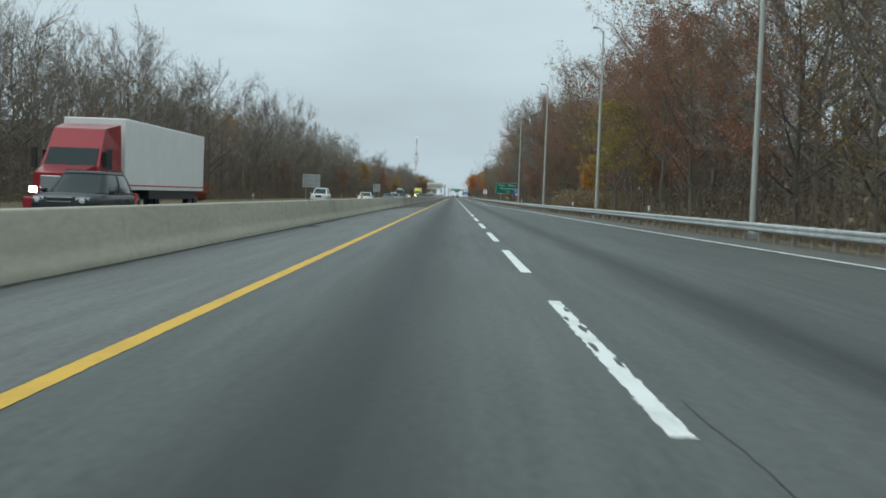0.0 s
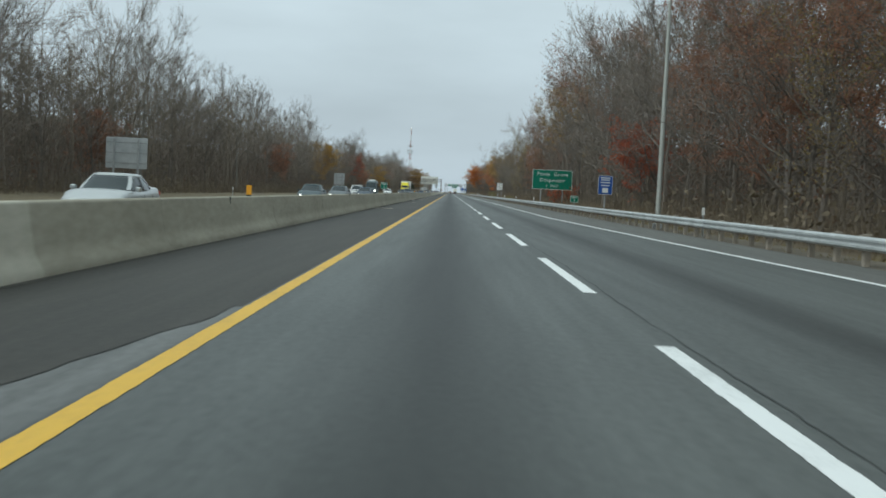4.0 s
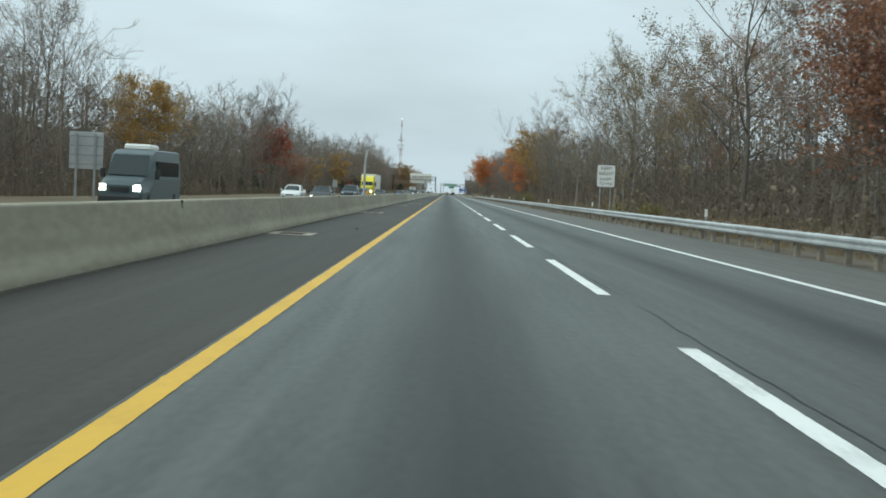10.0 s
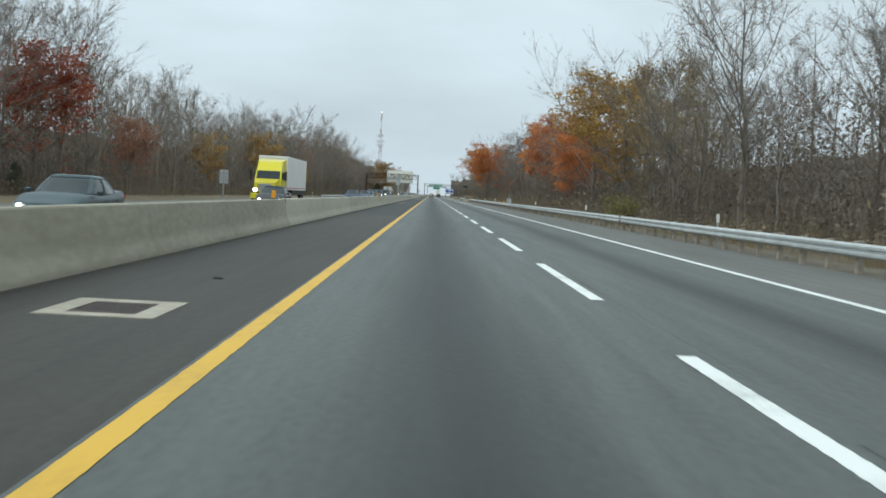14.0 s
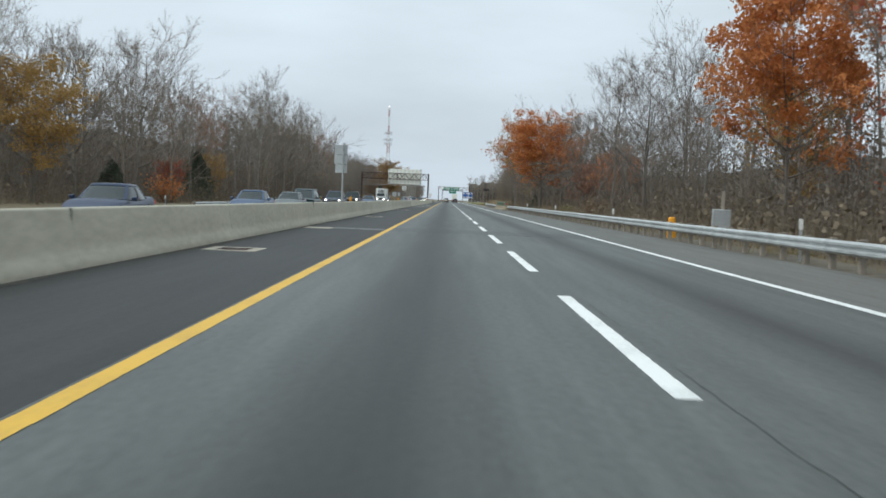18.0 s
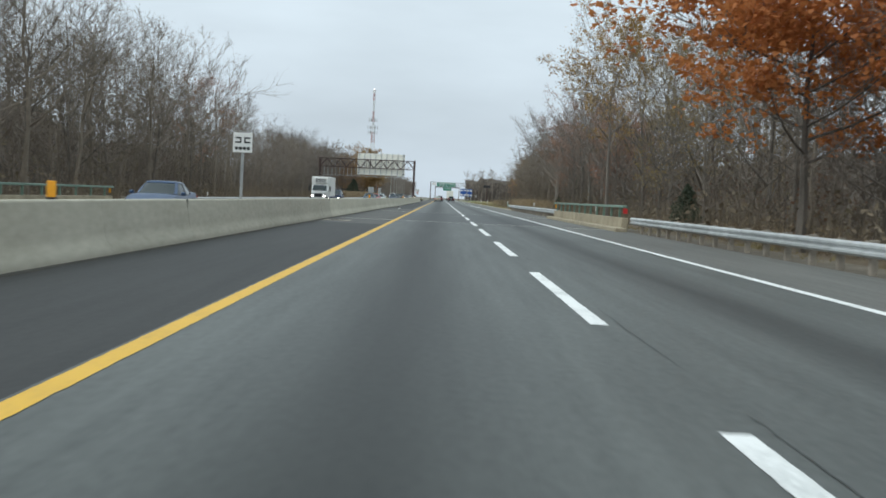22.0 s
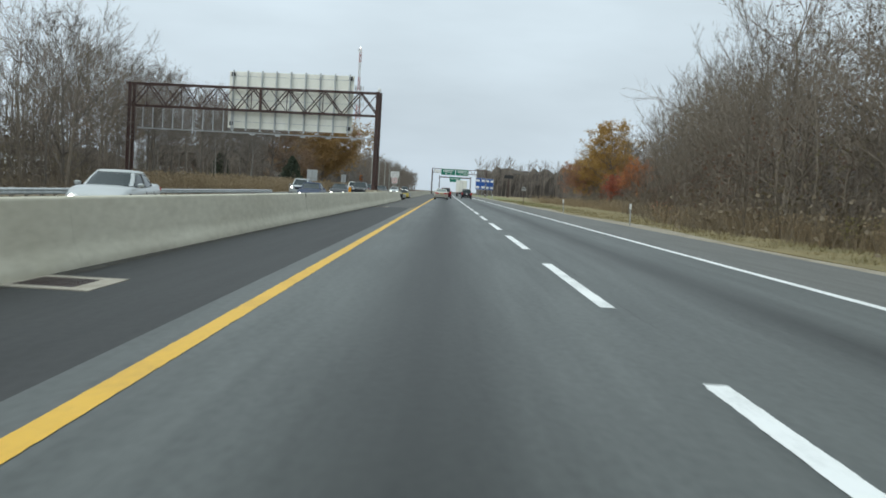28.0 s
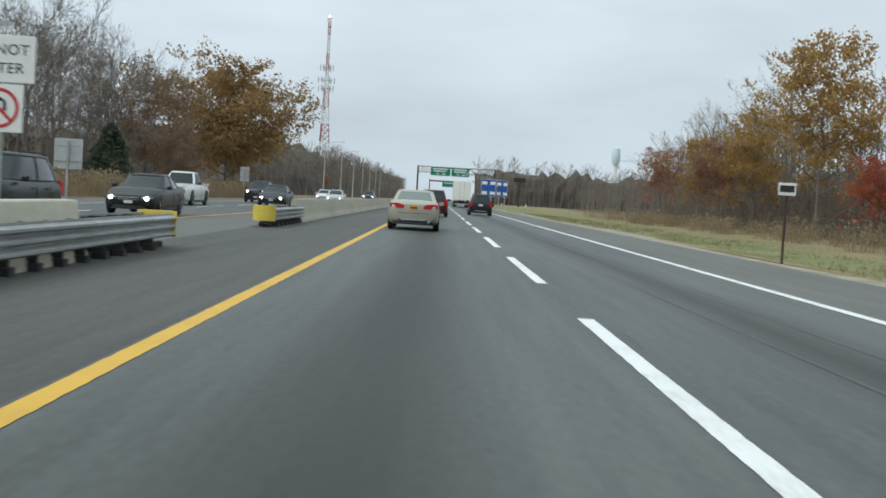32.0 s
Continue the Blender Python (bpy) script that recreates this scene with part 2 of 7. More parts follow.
M_ORANGE = surface("orange_plastic", (.75, .3, .01), (.85, .38, .02), .5, scale=3, bump=0)
M_TEAL = surface("green_painted_rail", (.1, .17, .13), (.17, .25, .2), .55, scale=3, bump=.1)
M_LIGHTPOLE = surface("pale_steel_pole", (.38, .39, .36), (.5, .51, .48), .55, metal=.3, scale=2, bump=.05)
M_GROUND = surface("leaf_litter_ground", (.07, .05, .03), (.14, .105, .06), .95, scale=.35, fine=18, bump=.5, world_space=True)
M_GRASS = surface("dry_autumn_grass", (.14, .122, .05), (.27, .21, .1), .95, scale=.3, fine=16, bump=.6, world_space=True)
M_GRASSG = surface("mown_green_grass", (.1, .12, .04), (.24, .23, .09), .95, scale=.25, fine=16, bump=.6, world_space=True)
M_GRAVEL = surface("pale_gravel_edge", (.2, .17, .12), (.4, .36, .29), .95, scale=.8, fine=18, bump=.5, world_space=True)
M_ROUGH = surface("rough_brown_grass", (.09, .07, .04), (.19, .15, .085), .95, scale=.4, fine=16, bump=.5, world_space=True)
M_DIRT = surface("rail_foot_dirt", (.08, .068, .05), (.16, .135, .1), .95, scale=.8, fine=16, bump=.5, world_space=True)
M_BARK = surface("grey_brown_bark", (.115, .099, .085), (.2, .175, .152), .95, scale=1.5, fine=10, bump=.6, vary=.25, stretch=(3, 3, .6))
M_BARKPALE = surface("pale_bark", (.17, .157, .137), (.29, .272, .243), .95, scale=1.5, fine=10, bump=.5, vary=.2, stretch=(3, 3, .6))
M_TWIG = surface("bare_twigs", (.15, .127, .108), (.245, .211, .184), .95, scale=.5, bump=0, vary=.22)
M_TWIGWOOD = surface("woodland_twigs", (.15, .125, .103), (.246, .208, .175), .95, scale=.12, bump=0, world_space=True)
M_TWIGEDGE = surface("edge_tree_twigs", (.155, .128, .1), (.25, .21, .168), .95, scale=.12, bump=0, world_space=True)
M_TWIGSAP = surface("sapling_twigs", (.1, .083, .066), (.178, .147, .119), .95, scale=.15, bump=0, world_space=True)
M_BRUSH = surface("undergrowth_twigs", (.13, .104, .072), (.23, .183, .126), .95, scale=.2, bump=0, world_space=True)
# dark colour stands for the shade deep inside the woods
M_MASS = surface("shaded_woods_sheet", (.06, .05, .042), (.15, .127, .107), 1.0, scale=.9, fine=6, bump=.8, world_space=True, stretch=(1, 1, .16))
def leaf(name, c1, c2, through_light=.4):
    """Thin leaves that let part of the light through."""
    m = surface(name, c1, c2, .75, scale=.7, fine=6, bump=0, vary=.12, contrast=(.38, .62))
    n, l = m.node_tree.nodes, m.node_tree.links
    b, o = n["Principled BSDF"], n["Material Output"]
    tr, mx = n.new("ShaderNodeBsdfTranslucent"), n.new("ShaderNodeMixShader")
    l.new(b.inputs["Base Color"].links[0].from_socket, tr.inputs["Color"])
    mx.inputs[0].default_value = through_light
    l.new(b.outputs[0], mx.inputs[1])
    l.new(tr.outputs[0], mx.inputs[2])
    l.new(mx.outputs[0], o.inputs["Surface"])
    return m
M_LEAF = {
    "orange": leaf("orange_leaves", (.42, .145, .045), (.66, .26, .08)),
    "gold": leaf("golden_leaves", (.28, .165, .05), (.46, .29, .09)),
    "bronze": leaf("brown_gold_leaves", (.22, .135, .055), (.36, .23, .09)),
    "rust": leaf("rust_leaves", (.23, .115, .075), (.4, .2, .125)),
    "amber": leaf("amber_leaves", (.46, .23, .05), (.7, .4, .1)),
    "lime": leaf("yellow_green_leaves", (.24, .2, .045), (.42, .34, .08)),
    "withered": leaf("withered_leaves", (.14, .114, .09), (.24, .198, .158)),
    "thicket": leaf("thicket_brown", (.13, .106, .086), (.205, .168, .139), .62),
    "thicket_olive": leaf("thicket_olive", (.135, .113, .069), (.215, .181, .113), .62),
    "thicket_rust": leaf("thicket_rust", (.125, .072, .048), (.21, .12, .078), .62),
    "red": leaf("red_leaves", (.3, .075, .045), (.46, .14, .07)),
    "olive": leaf("olive_brown_leaves", (.2, .15, .055), (.36, .26, .1)),
    "brown": leaf("brown_leaves", (.19, .125, .08), (.32, .215, .135)),
    "green": leaf("dark_needles", (.04, .054, .036), (.095, .115, .075)),
    "reed": leaf("dry_reeds", (.2, .15, .09), (.37, .285, .18)),
    "shrub": leaf("yellow_green_shrub", (.16, .15, .05), (.3, .27, .1)),
}
M_GLASS = plain("tinted_car_glass", (.02, .03, .033), .07)
M_GLASS.node_tree.nodes["Principled BSDF"].inputs["Specular IOR Level"].default_value = .38
# the pale sky reflection is put into this glass colour
M_GLASSPALE = plain("sky_lit_car_glass", (.17, .21, .2), .1)
M_TYRE = surface("tyre_rubber", (.012, .012, .012), (.03, .03, .03), .85, scale=8, bump=.2)
M_RIM = plain("alloy_rim", (.45, .46, .47), .35, metal=.9)
M_TRIM = surface("black_plastic", (.012, .012, .013), (.028, .028, .03), .6, scale=6, bump=.05)
M_HEAD = plain("lit_headlamp", (1, .96, .88), .2, emit=6.0)
M_LENS = plain("clear_lens", (.6, .62, .64), .12)
M_TAIL = plain("red_tail_lamp", (.42, .012, .015), .2, emit=.12)
M_PLATE = plain("amber_plate", (.72, .36, .03), .45)
M_PLATEW = plain("pale_plate", (.6, .6, .58), .45)
PAINT = {}
def paint(name, c, metal=.35):
    if name not in PAINT:
        dark = max(c) < .2
        m = surface("paint_" + name, tuple(v * .93 for v in c), c, .38 if dark else .32, metal=.1 if dark else metal, scale=1.2, bump=0, spec=.3 if dark else .5)
        m.node_tree.nodes["Principled BSDF"].inputs["Coat Weight"].default_value = .12 if dark else .35
        PAINT[name] = m
    return PAINT[name]

# ---------------------------------------------------------------- mesh building
class Geo:
    """Collects faces for one mesh."""
    def __init__(self):
        self.v, self.f = [], []
    def face(self, pts):
        k = len(self.v)
        self.v += [tuple(p) for p in pts]
        self.f.append(tuple(range(k, k + len(pts))))
        return self
    def box(self, x0, x1, y0, y1, z0, z1, b=0.0):
        """A box; b chamfers its top and upright edges a little."""
        if b <= 0:
            k = len(self.v)
            self.v += [(x, y, z) for x in (x0, x1) for y in (y0, y1) for z in (z0, z1)]
            self.f += [tuple(k + i for i in q) for q in ((0, 1, 3, 2), (4, 6, 7, 5), (0, 4, 5, 1), (2, 3, 7, 6), (0, 2, 6, 4), (1, 5, 7, 3))]
            return self
        def ring(z, i):
            return [(x0 + i, y0 + b, z), (x0 + b, y0 + i, z), (x1 - b, y0 + i, z), (x1 - i, y0 + b, z), (x1 - i, y1 - b, z), (x1 - b, y1 - i, z), (x0 + b, y1 - i, z), (x0 + i, y1 - b, z)]
        return self.loft([ring(z0, 0), ring(z1 - b, 0), ring(z1, b * .8)])
    def loft(self, rings, caps=True, closed=True):
        k, n = len(self.v), len(rings[0])
        for r in rings:
            self.v += [tuple(p) for p in r]
        for j in range(len(rings) - 1):
            for i in range(n if closed else n - 1):
                a, b = k + j * n + i, k + j * n + (i + 1) % n
                self.f.append((a, b, b + n, a + n))
        if caps and closed:
            self.f.append(tuple(k + i for i in reversed(range(n))))
            self.f.append(tuple(k + (len(rings) - 1) * n + i for i in range(n)))
        return self
    def tube(self, pts, radii, n=6, caps=True):
        rings = []
        for i, p in enumerate(pts):
            p = Vector(p)
            d = (Vector(pts[min(i + 1, len(pts) - 1)]) - Vector(pts[max(i - 1, 0)])).normalized()
            a = d.orthogonal().normalized() if abs(d.z) > .9 else d.cross(Vector((0, 0, 1))).normalized()
            b = d.cross(a)
            rings.append([p + (a * math.cos(2 * math.pi * k / n) + b * math.sin(2 * math.pi * k / n)) * radii[i] for k in range(n)])
        return self.loft(rings, caps)
    def sweep(self, prof, y0, y1):
        """A profile of (x, z) carried along y."""
        return self.loft([[(x, y0, z) for x, z in prof], [(x, y1, z) for x, z in prof]])
    def mesh(self, name, mat, smooth=False):
        me = bpy.data.meshes.new(name)
        me.from_pydata(self.v, [], self.f)
        me.materials.append(mat)
        if smooth:
            me.shade_smooth()
            me.set_sharp_from_angle(angle=radians(38))
        return me

def part(name, geo, mat, parent=None, label="", smooth=False):
    """One mesh object under a thing or a part."""
    ob = new(name, geo.mesh(name, mat, smooth))
    if parent:
        ob.parent = parent
    if label:
        ob["label"] = label
    return ob

def link(name, mesh, parent, m):
    """Another piece on a mesh that is there already."""
    ob = new(name, mesh)
    ob.parent = parent
    ob.matrix_basis = m
    return ob

def thing(name, m, label, category, group=""):
    ob = new(name)
    ob.empty_display_size = .2
    ob.matrix_basis = m
    return tagged(ob, label, category, group)

def structure(name, geo, mat, label="", smooth=False):
    ob = part(name, geo, mat, None, label, smooth)
    return tagged(ob, label, "", "", "structure")

def words(text, size, m, parent, mat, name="lettering", spacing=1.1):
    cu = bpy.data.curves.new(name, "FONT")
    cu.body, cu.size, cu.align_x, cu.align_y, cu.extrude, cu.space_character = text, size, "CENTER", "CENTER", .003, spacing
    ob = bpy.data.objects.new(name, cu)
    scene.collection.objects.link(ob)
    dg = bpy.context.evaluated_depsgraph_get()
    me = bpy.data.meshes.new_from_object(ob.evaluated_get(dg))
    bpy.data.objects.remove(ob)
    me.materials.clear()
    me.materials.append(mat)
    return link(name, me, parent, m)

# ---------------------------------------------------------------- the plan
def white_x(y):
    return float(np.interp(y, (-60, 25, 49, 74, 101, 123, 144, 172), (13.2, 11.6, 10.8, 10.2, 9.75, 9.2, 8.4, 7.54)))
def rail_x(y):
    return float(np.interp(y, (-60, 25, 57, 82, 106, 130, 172), (15.2, 13.6, 12.9, 12.3, 11.6, 11.1, 10.8)))
BAR_X, OUTER_X = -3.2, -17.7
def low_z(y):
    """Level of the opposite carriageway."""
    return float(np.interp(y, (855, 905), (-.17, 0)))
def bar_x(y):
    return float(np.interp(y, (40, 171, 350, 519, 600, 690, 713, 860, 880, 900), (-3.02, -3.1, -3.25, -3.42, -3.35, -3.15, -2.9, -3.0, -3.25, -3.25)))
Y0, Y1 = -60.0, 1500.0

# ground: one sheet to the horizon, a shallow ditch outside each rail
g = Geo()
xs = (-2600, -900, -300, -120, -60, -32, -26, -21, -18.6, 9.0, 12.5, 16, 19, 24, 34, 60, 120, 300, 900, 2600)
ys = [-500, -200] + list(np.arange(-60, 1301, 20.0)) + [1500, 1900, 2600, 4200]
def ground_z(x, y):
    z = -.1 if x > -18 else -.16 + 1.25 * low_z(y)
    if 15 < x < 40:
        z -= .35 * math.sin((x - 15) / 25 * math.pi)
    if -40 < x < -20:
        z -= .3 * math.sin((-20 - x) / 20 * math.pi)
    if abs(x) > 20 and abs(x) < 400:
        z += .25 * noise.noise((x * .05, y * .05, 0))
    return z
rows = [[(x, y, ground_z(x, y)) for x in xs] for y in ys]
g.loft(rows, caps=False, closed=False)
structure("ground", g, M_GROUND, "leaf-strewn brown woodland ground beside the highway")

def slab(name, fx0, fx1, y0, y1, z, mat, label, step=12.0):
    """A paved strip between two edge lines, with a thickness."""
    g = Geo()
    n = max(1, int((y1 - y0) / step))
    rings = []
    for i in range(n + 1):
        y = y0 + (y1 - y0) * i / n
        a, b = fx0(y), fx1(y)
        zz = z(y) if callable(z) else z
        rings.append([(a, y, zz), (b, y, zz), (b, y, zz - .3), (a, y, zz - .3)])
    g.loft(rings)
    return structure(name, g, mat, label)

k = lambda c: (lambda y: c)
road = slab("road", k(-.12), lambda y: white_x(y) + .12, Y0, Y1, 0, M_ROAD, "two-lane grey asphalt carriageway with dark oil bands")
slab("shoulder_outer", lambda y: white_x(y) + .12, lambda y: rail_x(y) - .1, Y0, Y1, -.003, M_SHLRIGHT, "narrow grey asphalt shoulder beside the guardrail")
slab("shoulder_pale", k(-3.6), k(-.12), Y0, 118, -.003, M_SHLGREY, "pale worn shoulder beside the concrete barrier")
slab("shoulder_brown", k(-3.6), k(-.12), 118, 428, -.003, M_SHLBROWN, "brownish asphalt shoulder beside the concrete barrier")
slab("shoulder_dark", k(-3.6), k(-.12), 428, 633, -.003, M_SHLDARK, "dark asphalt shoulder beside the concrete barrier")
slab("shoulder_bridge", k(-3.6), k(-.12), 633, 690, -.003, M_SHLMID, "grey shoulder over the small bridge")
slab("road_edge", k(-.4), k(-.12), 690, 826.5, -.002, M_ROAD, "strip of lane asphalt beside the yellow line")
slab("shoulder_dark_end", k(-3.6), k(-.4), 690, 826.5, -.003, M_SHLDARK, "dark asphalt shoulder before the sign gantry")
slab("shoulder_grey_end", k(-3.6), k(-.12), 826.5, Y1, -.003, M_SHLMID, "grey paved shoulder at the median opening")
slab("median_paving", k(-6.6), k(-3.6), Y0, 838, lambda y: low_z(y) - .003, M_SHLRIGHT, "grey paving behind the concrete barrier")
slab("median_paving_end", k(-6.6), k(-3.6), 838, Y1, -.006, M_SHLRIGHT, "grey paving at the median opening")
road_b = slab("road_opposite", k(-14.4), k(-6.6), Y0, Y1, low_z, M_ROAD2, "opposite two-lane asphalt carriageway")
slab("shoulder_opposite", k(-17.9), k(-14.4), Y0, Y1, lambda y: low_z(y) - .003, M_SHLRIGHT, "outer shoulder of the opposite carriageway")
slab("rail_foot", lambda y: rail_x(y) - .1, lambda y: rail_x(y) + 1.7, Y0, 735, -.02, M_DIRT, "bare dirt at the foot of the guardrail")
slab("gravel_edge", lambda y: rail_x(y) - .1, lambda y: rail_x(y) + 1.0 + .5 * math.sin(y * .11), 735, 1300, -.02, M_GRAVEL, "pale gravel edge of the grass verge", 4)
slab("grass_verge", lambda y: rail_x(y) + .9, lambda y: 24 + .05 * max(0, y - 800) + 2 * math.sin(y * .02), 735, 1400, -.04, M_GRASS, "dry autumn grass verge", 8)
slab("mown_strip", lambda y: rail_x(y) + 1.6, lambda y: rail_x(y) + 5 + .02 * (y - 880), 880, 1400, -.03, M_GRASSG, "mown green and tan grass strip", 8)
slab("grass_opposite", lambda y: -30 - 6 * math.sin(y * .013), k(-17.9), Y0, 1400, lambda y: 1.2 * low_z(y) - .05, M_ROUGH, "dry grass outside the opposite guardrail", 10)

# a stained hollow where the pale shoulder ends, and a darker cross patch
def blot(name, cx, cy, rx, ry, z, mat, label, seed=0):
    g = Geo()
    ring = []
    for i in range(28):
        a = 2 * math.pi * i / 28
        r = 1 + .35 * noise.noise((math.cos(a) * 1.3 + seed, math.sin(a) * 1.3, seed * .7))
        ring.append((cx + rx * r * math.cos(a), cy + ry * r * math.sin(a), z))
    g.face(ring)
    return structure(name, g, mat, label)
g = Geo()
rings = []
for i in range(100):
    y = 80 + .385 * i
    u = i / 99
    w = 3.05 * min(1, .1 + .25 * min(1, u * 3) + .7 * max(0, u - .3) ** 1.6 / .565) + (.5 * noise.noise((y * .21, 3, 0)) + .22 * noise.noise((y * 1.1, 5, 0))) * min(1, 4 * u, 6 * (1 - u))
    rings.append([(-3.3, y, .003), (-3.25 + max(.3, w), y, .003)])
g.loft(rings, caps=False, closed=False)
structure("stain_shoulder", g, M_SHLBROWN, "dark damp stain widening along the barrier foot")
blot("stain_shoulder_gap", -2.35, 38.9, .24, .9, .004, M_SHLDARK, "dark damp patch on the pale shoulder", 2)
for q in range(9):
    blot("stain_lane", .95 + .34 * math.sin(q * 2.3), 60.7 + .5 * math.cos(q * 1.7), .07 + .02 * (q % 3), .1 + .03 * (q % 4), .0022, M_TAR, "small dark tar spot in the lane", q + 3)
blot("scuff_lane", .45, 712.7, .17, .14, .004, M_COLLAR, "small pale chip on the asphalt", 5)
for q, (cx, cy, rx, ry) in enumerate(((3.65, 9.1, .025, .3), (3.71, 10.4, .03, .3), (3.64, 11.3, .025, .2), (3.73, 8.2, .02, .25), (3.73, 12.2, .025, .25))):
    blot("paint_chip", cx, cy, rx, ry, .0055, M_PATCH, "patch where the lane paint has flaked off", q + 31)
blot("stain_outer", 8.9, 555, .35, .8, .0022, M_PATCH, "dark spot by the outer line", 6)
blot("spot_lane", .9, 184.5, .4, .5, .0022, M_PATCH, "dark tar spot beside the yellow line", 7)
for q, (cx, cy, rx, ry) in enumerate(((-2.33, 716, .14, 3.2), (-2.1, 718.6, .24, 2.2), (-2.3, 727, .1, 2.0), (-1.5, 733, .1, .7), (.54, 662.4, .3, .35), (3.1, 659.4, .26, .22), (3.33, 658.9, .16, .16), (3.35, 662.2, .3, 1.1))):
    blot("cement_smear", cx, cy, rx, ry, .004 + .0004 * q, M_SHLGREY if q < 4 else M_SMEAR, "thin pale cement smear on the asphalt", q + 11)
g = Geo().box(.1, 7.4, 516.6, 521.2, -.01, .0012)
structure("patch_cross", g, M_PATCH, "darker asphalt patch across both lanes")
structure("patch_shoulder", Geo().box(-2.0, -.14, 516.9, 518.4, -.01, .0045), M_SHLGREY, "pale cut across the shoulder")
structure("patch_concrete", Geo().box(-2.95, -2.0, 516.2, 517.8, -.01, .0055), M_COLLAR, "pale concrete slab beside the barrier")
structure("patch_lane", Geo().box(.1, 7.4, 223.0, 226.5, -.01, .0012), M_PATCH, "darker asphalt patch across both lanes")
structure("bridge_joint", Geo().box(-2.6, 10.4, 642.1, 642.24, -.01, .004), M_JOINT, "pale joint across the bridge deck")
structure("bridge_joint_far", Geo().box(-2.6, 10.4, 672.6, 672.72, -.01, .004), M_JOINT, "pale joint across the bridge deck")
structure("bridge_deck", Geo().box(-.1, 7.5, 642.22, 672.6, -.01, .003), pavement_mat("deck_asphalt", (.024, .028, .028), (.044, .05, .049), track=.6), "darker asphalt over the bridge deck")

# worn joint that wanders beside the lane dashes: fine broken cracks
g = Geo()
run = []
for i in range(5600):
    y = -40 + i * .2
    strength = noise.noise((y * .035, 9, 3)) + .55 * noise.noise((y * .31, 2, 1)) + (.25 if y < 290 else -.3 if 640 < y < 675 or y > 850 else .06)
    if strength > 0:
        x = 3.89 + .06 * noise.noise((y * .13, 0, 0)) + .035 * noise.noise((y * .9, 5, 0)) + .02 * noise.noise((y * 3.1, 7, 0))
        w = (.003 + .012 * min(1, strength)) * (1 if y < 290 else .62)
        run.append([(x - w * (1 + .6 * noise.noise((y * 4, 1, 0))), y, .0052), (x + w, y, .0052)])
    elif run:
        if len(run) > 2:
            g.loft(run, caps=False, closed=False)
        run = []
structure("crack_seal", g, M_CRACK, "dark broken crack along the joint between the lanes")
g = Geo()
rings = []
for i in range(300):
    y = 835 + i * .8
    x = 6.2 - .012 * (y - 865) + .05 * noise.noise((y * .1, 2, 0))
    rings.append([(x - .035, y, .003), (x + .035, y, .003)])
g.loft(rings, caps=False, closed=False)
structure("skid_streak", g, M_TAR, "dark tyre streak along the lane")
g = Geo()
rings = [[(x - .03, y, .003), (x + .03, y, .003)] for y, x in [(840 + i * .8, 5.6 - .01 * i * .8) for i in range(160)]]
g.loft(rings, caps=False, closed=False)
structure("skid_streak_inner", g, M_TAR, "dark tyre streak along the lane")

# ---------------------------------------------------------------- painted lines
rng = np.random.default_rng(7)
def stripe(name, fx, w, y0, y1, mat, parent, ragged=.003, step=.12, fz=lambda y: 0):
    """A painted stripe with slightly eaten edges."""
    g = Geo()
    n = max(2, int((y1 - y0) / step))
    ring = []
    for i in range(n + 1):
        y = y0 + (y1 - y0) * i / n
        a, b = rng.normal(0, ragged, 2)
        ring.append([(fx(y) - w / 2 + a, y, .004 + fz(y)), (fx(y) + w / 2 + b, y, .004 + fz(y))])
    g.loft(ring, caps=False, closed=False)
    return part(name, g, mat, parent)
for i in range(29):
    stripe("yellow_line", k(0), .17, Y0 + i * 40, Y0 + i * 40 + 40, M_YELLOW, road)
    stripe("edge_line", white_x, .19, Y0 + i * 40, Y0 + i * 40 + 40, M_WHITE, road, .003)
stripe("old_yellow_line", k(-.24), .08, 812, 836, M_OLDLINE, road, .008)
dash_meshes = []
for j in range(6):
    o = stripe("lane_dash", k(0), .175, -7.8, 0, M_WHITE, road, .004, .06)
    dash_meshes.append(o.data)
    o.matrix_basis = pose(3.68, 13.3 + 12.9 * (j - 6), 0)
stripe("lane_dash", k(3.68), .15, 5.5, 13.3, M_WHITE, road, .009, .07)
for i in range(1, 92):
    link("lane_dash", dash_meshes[i % 6], road, pose(3.68, 13.3 + 12.9 * i, 0))
for i in range(29):
    stripe("yellow_line", k(-6.75), .15, Y0 + i * 40, Y0 + i * 40 + 40, M_YELLOW, road_b, step=2, fz=low_z)
    stripe("edge_line", k(-14.3), .13, Y0 + i * 40, Y0 + i * 40 + 40, M_WHITE, road_b, step=2, fz=low_z)
for i in range(0, 85):
    link("lane_dash", dash_meshes[i % 6], road_b, pose(-10.5, 4 + 12.9 * i, low_z(4 + 12.9 * i) + .004))

# ---------------------------------------------------------------- drains in the shoulder
def drain(y, x=-2.35):
    t = thing("storm_drain", pose(x, y, 0), "rectangular iron storm drain in a pale concrete collar", "drain", "shoulder drains")
    g = Geo()
    for a in ((-.55, .55, -.75, -.5), (-.55, .55, .5, .75), (-.55, -.32, -.5, .5), (.32, .55, -.5, .5)):
        g.box(a[0], a[1], a[2], a[3], -.02, .006)
    part("collar", g, M_COLLAR, t)
    # flush black plate under the grate, painted for the darkness of the pit
    part("pit", Geo().box(-.32, .32, -.5, .5, -.03, .001), M_BLACK, t)
    g = Geo()
    for i in range(9):
        g.box(-.32, .32, -.47 + i * .112, -.43 + i * .112, .001, .005)
    part("grate", g, M_RUST, t)
